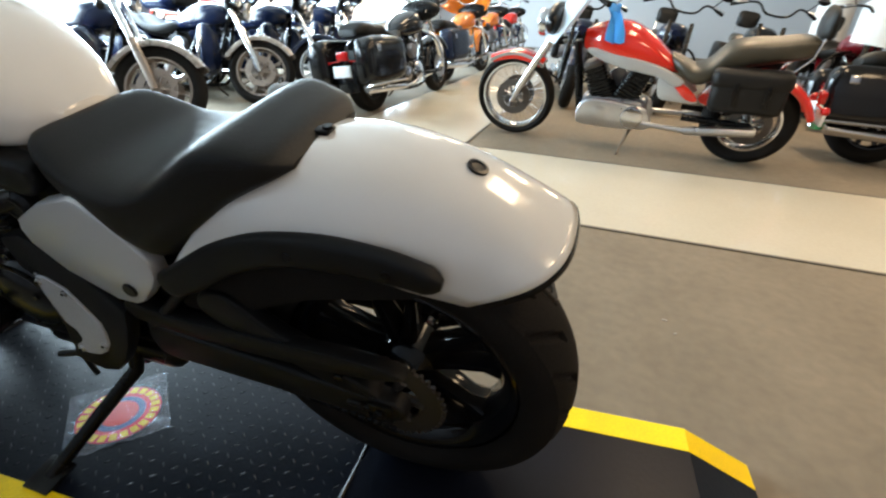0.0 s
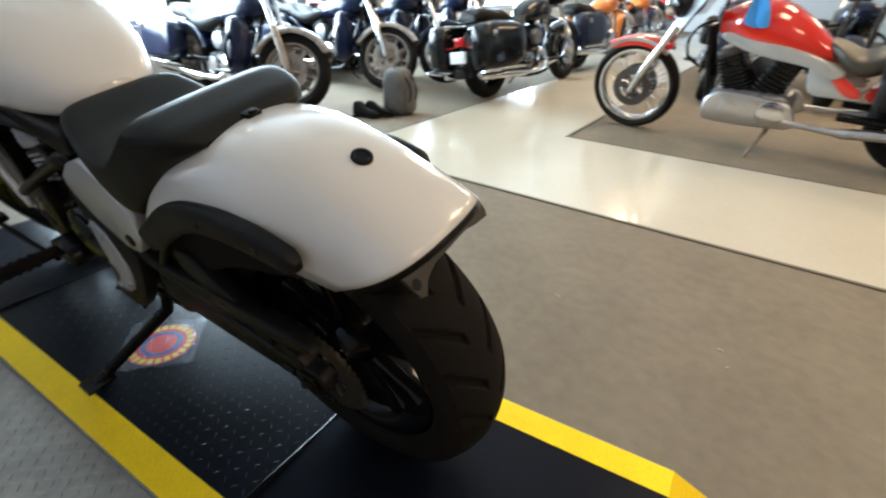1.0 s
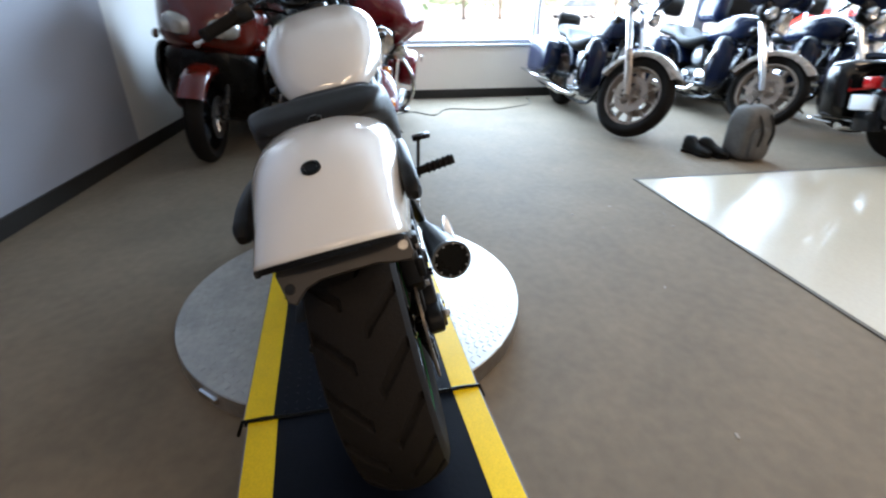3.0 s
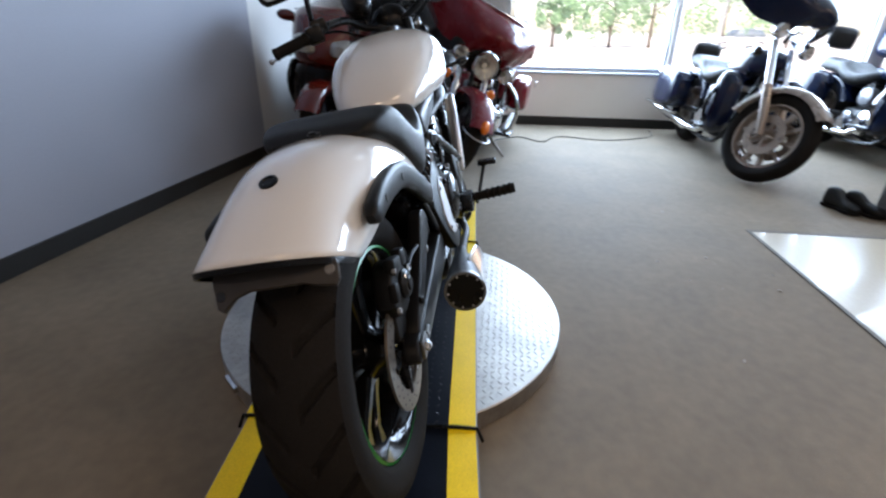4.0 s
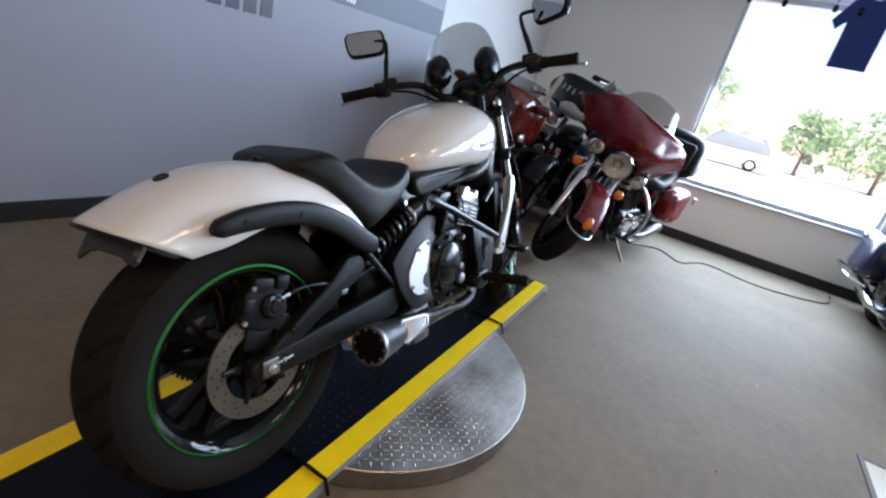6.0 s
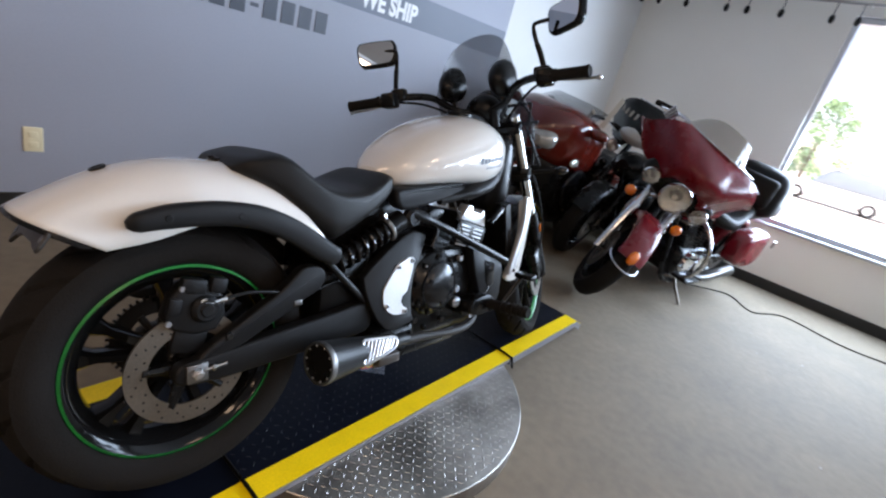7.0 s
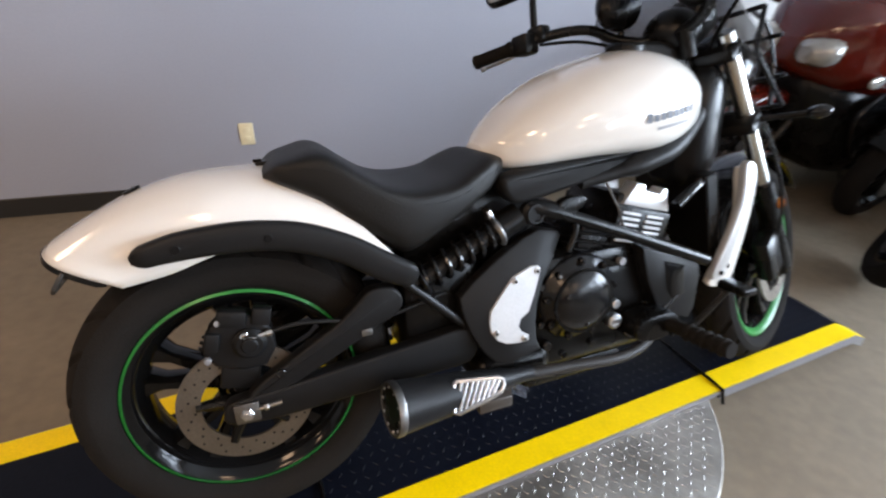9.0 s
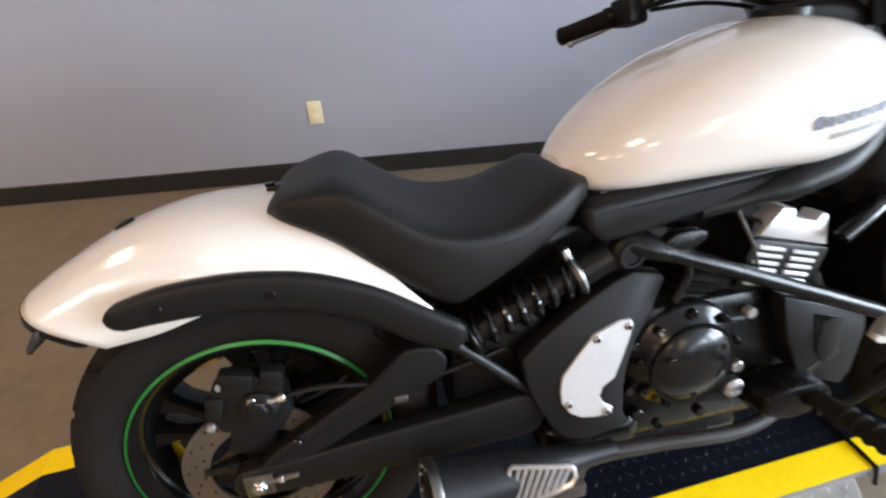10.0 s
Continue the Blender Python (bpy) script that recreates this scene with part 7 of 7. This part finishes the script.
thing("cloth", bm, cloth_blue, "bright blue cleaning cloth draped over a red tank", "cloth", m=pose(-0.22, -3.53, 1.02, 0, 0, -4))

# Backpack and shoes on the carpet
fabric = material("grey_pack_fabric", (0.11, 0.105, 0.10), 0.85, var=0.4, scale=14, fine=0.3, fine_scale=160, bump=0.3, bump_scale=350)
pack = empty("backpack", pose(2.22, -2.91, 0, 0, 0, 12) @ Matrix.Diagonal((0.85, 0.74, 1, 1)), "grey mottled backpack standing on the carpet", "backpack")
bm = bmesh.new()
body(bm, [(-0.10, 0.12, 0.30, 0.16, 0.006), (-0.08, 0.165, 0.36, 0.18, 0.003), (0.04, 0.17, 0.385, 0.18, 0.003), (0.12, 0.15, 0.35, 0.17, 0.004), (0.135, 0.10, 0.28, 0.16, 0.02)], -0.10, 0.135, 14, 28, 0.5, 0.4)
part("bag", bm, fabric, pack, angle=60)
bm = bmesh.new()
body(bm, [(-0.155, 0.08, 0.20, 0.12, 0.03), (-0.14, 0.12, 0.235, 0.12, 0.02), (-0.10, 0.125, 0.24, 0.12, 0.02), (-0.08, 0.11, 0.22, 0.12, 0.03)], -0.155, -0.08, 8, 24, 0.5, 0.5)
part("front_pocket", bm, fabric, pack, angle=60)
for y in (-0.07, 0.07):
    bm = bmesh.new()
    band(bm, [(-0.10, y, 0.33), (-0.165, y, 0.20), (-0.12, y, 0.03)], 0.010, 0.035, 10)
    part("strap", bm, dark_plastic, pack, "dark webbing strap")
bm = bmesh.new()
tube(bm, [(0.03, -0.05, 0.375), (0.02, -0.03, 0.415), (0.02, 0.03, 0.415), (0.03, 0.05, 0.375)], 0.009, 8, smooth_path=4)
part("handle", bm, dark_plastic, pack)


def shoe(m):
    root = empty("shoe", m, "black leather boot lying on the carpet", "shoe", "pair of boots by the backpack")
    bm = bmesh.new()
    body(bm, [(-0.13, 0.03, 0.10, 0.06, 0.025), (-0.11, 0.045, 0.15, 0.07, 0.022), (-0.04, 0.045, 0.15, 0.07, 0.022), (0.02, 0.045, 0.10, 0.06, 0.022), (0.10, 0.05, 0.075, 0.05, 0.022), (0.15, 0.03, 0.05, 0.04, 0.026)], -0.13, 0.15, 18, 20, 0.6, 0.5)
    part("upper", bm, vinyl, root, angle=60)
    bm = bmesh.new()
    body(bm, [(-0.135, 0.03, 0.026, 0.015, 0.002), (-0.10, 0.048, 0.026, 0.015, 0.0), (0.0, 0.04, 0.026, 0.015, 0.002), (0.10, 0.054, 0.026, 0.015, 0.0), (0.155, 0.025, 0.03, 0.018, 0.006)], -0.135, 0.155, 14, 16, 0.4, 0.4)
    part("sole", bm, rubber, root)
    return root


shoe(pose(2.36, -2.62, 0, 0, 0, 195) @ Matrix.Scale(0.85, 4))
shoe(pose(2.30, -2.71, 0, 0, 0, 210) @ Matrix.Scale(0.85, 4))

# Sheet with a round emblem in a clear film on the track
sheet = empty("emblem_sheet", pose(0.693, -0.047, DECK_Z + 0.003, 0, 0, 48), "clear plastic sleeve with a red round emblem", "plastic sleeve")
bm = bmesh.new()
crinkle = random.Random(5)
rows = [[(-0.104 + 0.208 * i / 22, -0.104 + 0.208 * j / 22, 0.004 + 0.002 * math.sin(i * 0.7) * math.cos(j * 0.6) + crinkle.uniform(0, 0.0035)) for j in range(23)] for i in range(23)]
rings(bm, rows, closed=False, cap=False)
part("film", bm, bag_film, sheet, "crinkled clear film with its pale shine put into the colour", smooth=False)
emblem_red = material("emblem_red", (0.78, 0.008, 0.012), 0.35)
emblem_blue = material("emblem_blue", (0.02, 0.05, 0.25), 0.4)
for r, z, mat in ((0.088, 0.0005, emblem_red), (0.055, 0.0012, emblem_blue), (0.040, 0.0018, emblem_red)):
    bm = bmesh.new()
    disc(bm, (0, 0, z), r, 0.0008, (0, 0, 1), 40)
    part("emblem_disc", bm, mat, sheet, smooth=False)
for k in range(22):
    bm = bmesh.new()
    box(bm, (0.066, -0.0075, 0.0010), (0.084, 0.0075, 0.0018), Matrix.Rotation(2 * math.pi * k / 22, 4, "Z"))
    part("letter_bar", bm, yellow_tape, sheet, smooth=False)

# Flecks of lint on the carpet
rng = random.Random(11)
bm = bmesh.new()
for k in range(20):
    x, y, s, a = rng.uniform(0.9, 3.6), rng.uniform(-1.75, -0.75), rng.uniform(0.003, 0.009), rng.uniform(0, 6.28)
    if k % 3 == 0:
        x, y = rng.uniform(-2.5, 1.2), rng.uniform(-1.7, -0.7)
    box(bm, (-s, -s * 0.45, 0.001), (s, s * 0.45, 0.0035), pose(x, y, 0, 0, 0, math.degrees(a)))
lint = material("pale_lint", (0.30, 0.27, 0.23), 0.9, var=0.3)
thing("lint", bm, lint, "small pale flecks scattered over the carpet", "lint", kind="stuff", smooth=False)

# Cable on the carpet by the window
bm = bmesh.new()
tube(bm, [(4.0, -0.35, 0.006), (4.25, -0.62, 0.006), (4.05, -0.85, 0.006), (4.35, -1.05, 0.006), (4.25, -1.5, 0.006), (4.5, -2.0, 0.006), (4.88, -2.1, 0.006)], 0.005, 6, smooth_path=6)
thing("cable", bm, black_satin, "thin black power cable lying on the carpet", "cable")


# Shirts hung in the window, hooks above it
def shirt(m, mat, label):
    root = empty("shirt", m, label, "shirt")
    bm = bmesh.new()
    outline = [(-0.14, 0), (-0.14, 0.42), (-0.20, 0.34), (-0.25, 0.42), (-0.15, 0.62), (-0.08, 0.66), (0, 0.63), (0.08, 0.66), (0.15, 0.62), (0.25, 0.42), (0.20, 0.34), (0.14, 0.42), (0.14, 0)]
    slab(bm, outline, -0.012, 0.012, 0.008, 2)
    part("cloth", bm, mat, root, smooth=False)
    bm = bmesh.new()
    tube(bm, [(-0.14, 0, 0.615), (0, 0, 0.655), (0.14, 0, 0.615)], 0.005, 6)
    tube(bm, [(0, 0, 0.65), (0, 0, 0.67), (0.01, 0, 0.68)], 0.003, 6)
    part("hanger", bm, steel, root)
    return root


navy = material("navy_cotton", (0.012, 0.03, 0.14), 0.9, var=0.25, scale=8, bump=0.4, bump_scale=40)
shirt(pose(4.9, -1.38, 1.90, 0, 0, 90) @ Matrix.Diagonal((1, 1, 0.855, 1)), navy, "dark navy T-shirt hanging in the window")
bm = bmesh.new()
tube(bm, [(4.9, -4.3, 2.48), (4.9, 1.6, 2.48)], 0.012, 8)
rail = thing("hanging_rail", bm, steel, "thin metal rail along the top of the window wall", "rail")
for y in (1.3, -0.5, -2.3, -4.1):
    bm = bmesh.new()
    tube(bm, [(4.88, y, 2.48), (5.01, y, 2.48)], 0.010, 8)
    part("bracket", bm, steel, rail)
for k in range(14):
    bm = bmesh.new()
    y = 1.5 - 0.28 * k - (0.1 if k % 3 == 0 else 0)
    tube(bm, [(4.9, y, 2.47), (4.9, y, 2.38)], 0.004, 6)
    ball(bm, (4.9, y, 2.345), 0.03, (1, 0.8, 1.2), 10)
    part("hook", bm, black_satin, rail, "dark clip hook")

# White column
bm = bmesh.new()
lathe(bm, [(0.26, 0), (0.26, 0.10), (0.23, 0.12), (0.23, CEIL)], (-3.22, -8.6, 0), (0, 0, 1), 32)
thing("column", bm, white_paint, "round white painted column", "column", kind="structure")

# ---- outside the windows ----
asphalt = material("pale_concrete", (0.50, 0.49, 0.46), 0.9, var=0.12, scale=0.4, fine=0.15, fine_scale=30, bump=0.2, bump_scale=50)
leaf_mat = material("leaves", (0.20, 0.34, 0.17), 0.6, var=0.5, scale=0.8, fine=0.2, fine_scale=6)
bark_mat = material("bark", (0.12, 0.09, 0.06), 0.9, var=0.3, scale=5, bump=0.6, bump_scale=30)
car_glass = material("car_glass", (0.16, 0.20, 0.23), 0.08, var=0.1, coat=0.5)
car_white = material("white_car_paint", (0.62, 0.63, 0.64), 0.2, coat=0.6)
bm = bmesh.new()
box(bm, (WIN_X + 0.2, -400, -0.6), (700, 400, -0.2))
thing("ground", bm, asphalt, "sunlit pale asphalt lot outside", "ground", kind="structure", smooth=False)


def car(m, label, paint, length=4.7, cab=1.55):
    root = empty("car", m, label, "car")
    h = length / 2
    bm = bmesh.new()
    body(bm, [(-h, 0.75, 0.85, 0.6, 0.32), (-h + 0.2, 0.88, 0.98, 0.62, 0.25), (0, 0.92, 1.0, 0.62, 0.22), (h - 0.4, 0.88, 0.92, 0.6, 0.25), (h, 0.7, 0.75, 0.58, 0.35)], -h, h, 22, 28, 0.4, 0.4)
    part("body", bm, paint, root, angle=50)
    bm = bmesh.new()
    body(bm, [(-h + 0.35, 0.55, 1.05, 0.98, 0.9), (-h + 0.9, 0.76, cab, 1.1, 0.9), (0.35, 0.76, cab, 1.1, 0.9), (1.15, 0.6, 1.0, 0.95, 0.9)], -h + 0.35, 1.15, 16, 24, 0.5, 0.5)
    part("cabin", bm, car_glass, root, "glazed cabin reflecting the sky", angle=50)
    bm = bmesh.new()
    box(bm, (-h + 0.85, -0.66, cab - 0.03), (0.4, 0.66, cab + 0.03), bev=0.03)
    part("roof", bm, paint, root)
    for x in (-1.5, 1.5):
        for s in (-1, 1):
            bm = bmesh.new()
            disc(bm, (x, s * 0.82, 0.34), 0.34, 0.22, n=28)
            w = part("wheel", bm, rubber, root)
            bm = bmesh.new()
            disc(bm, (x, s * 0.91, 0.34), 0.21, 0.06, n=24)
            part("hubcap", bm, silver_paint, w)
    return root


car(pose(30.5, 0.3, -0.2, 0, 0, 92), "white pickup truck parked across the lot", car_white, 5.3, 1.8)
car(pose(46, -20, -0.2, 0, 0, 92), "white car parked beyond the lawn", car_white)
car(pose(21, -20.5, -0.2, 0, 0, 80), "red car parked in the lot", scarlet_gloss)


def tree(m, height, spread, seed, trunk=True):
    rng = random.Random(seed)
    root = empty("tree", m, "leafy green tree at the edge of the lot", "tree")
    bm = bmesh.new()
    tube(bm, [(0, 0, -0.1), (0.05, 0.02, height * 0.3), (0.1, -0.05, height * 0.7)], [0.16, 0.12, 0.05], 10)
    for k in range(6):
        a = rng.uniform(0, 6.28)
        z = height * rng.uniform(0.25, 0.6)
        tube(bm, [(0.05, 0, z), (0.5 * spread * math.cos(a), 0.5 * spread * math.sin(a), z + height * 0.2)], [0.06, 0.02], 6)
    part("trunk", bm, bark_mat, root)
    bm = bmesh.new()
    centres = []
    for k in range(34):
        a, u, v = rng.uniform(0, 6.28), rng.uniform(0, 1) ** 0.5, rng.uniform(0.18, 1.0)
        w = spread * (1 - (2 * v - 1.05) ** 2 * 0.75) * u
        centres.append((w * math.cos(a), w * math.sin(a), height * v, rng.uniform(0.25, 0.5) * spread * 0.6))
    for cx, cy, cz, r in centres:
        for k in range(70):
            d = Vector((rng.gauss(0, 1), rng.gauss(0, 1), rng.gauss(0, 1))).normalized() * r * rng.uniform(0.55, 1.05)
            p = Vector((cx, cy, cz)) + d
            s = rng.uniform(0.10, 0.20)
            q = Euler((rng.uniform(0, 6.28), rng.uniform(0, 6.28), rng.uniform(0, 6.28))).to_matrix()
            vs = [bm.verts.new(p + q @ Vector(c)) for c in ((-s, 0, 0), (0, -s * 0.5, 0.02), (s, 0, 0), (0, s * 0.5, 0.02))]
            bm.faces.new(vs)
    part("crown", bm, leaf_mat, root, smooth=False)
    return root


for x, y, h, s, k in ((44, -9.0, 3.6, 2.4, 1), (45, -12.5, 5.2, 3.4, 2), (43, -4.2, 3.0, 1.5, 3), (50, 4.0, 4.5, 2.2, 4), (47, -19, 6.0, 3.4, 5), (52, -27, 7.0, 4.0, 6), (45, -34, 6.0, 3.4, 7), (60, -46, 7.0, 4.0, 8)):
    tree(pose(x, y, -0.2), h * 1.5, s * 1.45, k)
bm = bmesh.new()
tube(bm, [(36, -14.6, -0.2), (36, -14.6, 6.5)], [0.09, 0.06], 12)
tube(bm, [(36, -14.6, 6.4), (35, -14.6, 6.7)], 0.04, 8)
thing("lamp_post", bm, steel, "grey metal lamp post in the lot", "lamp post")
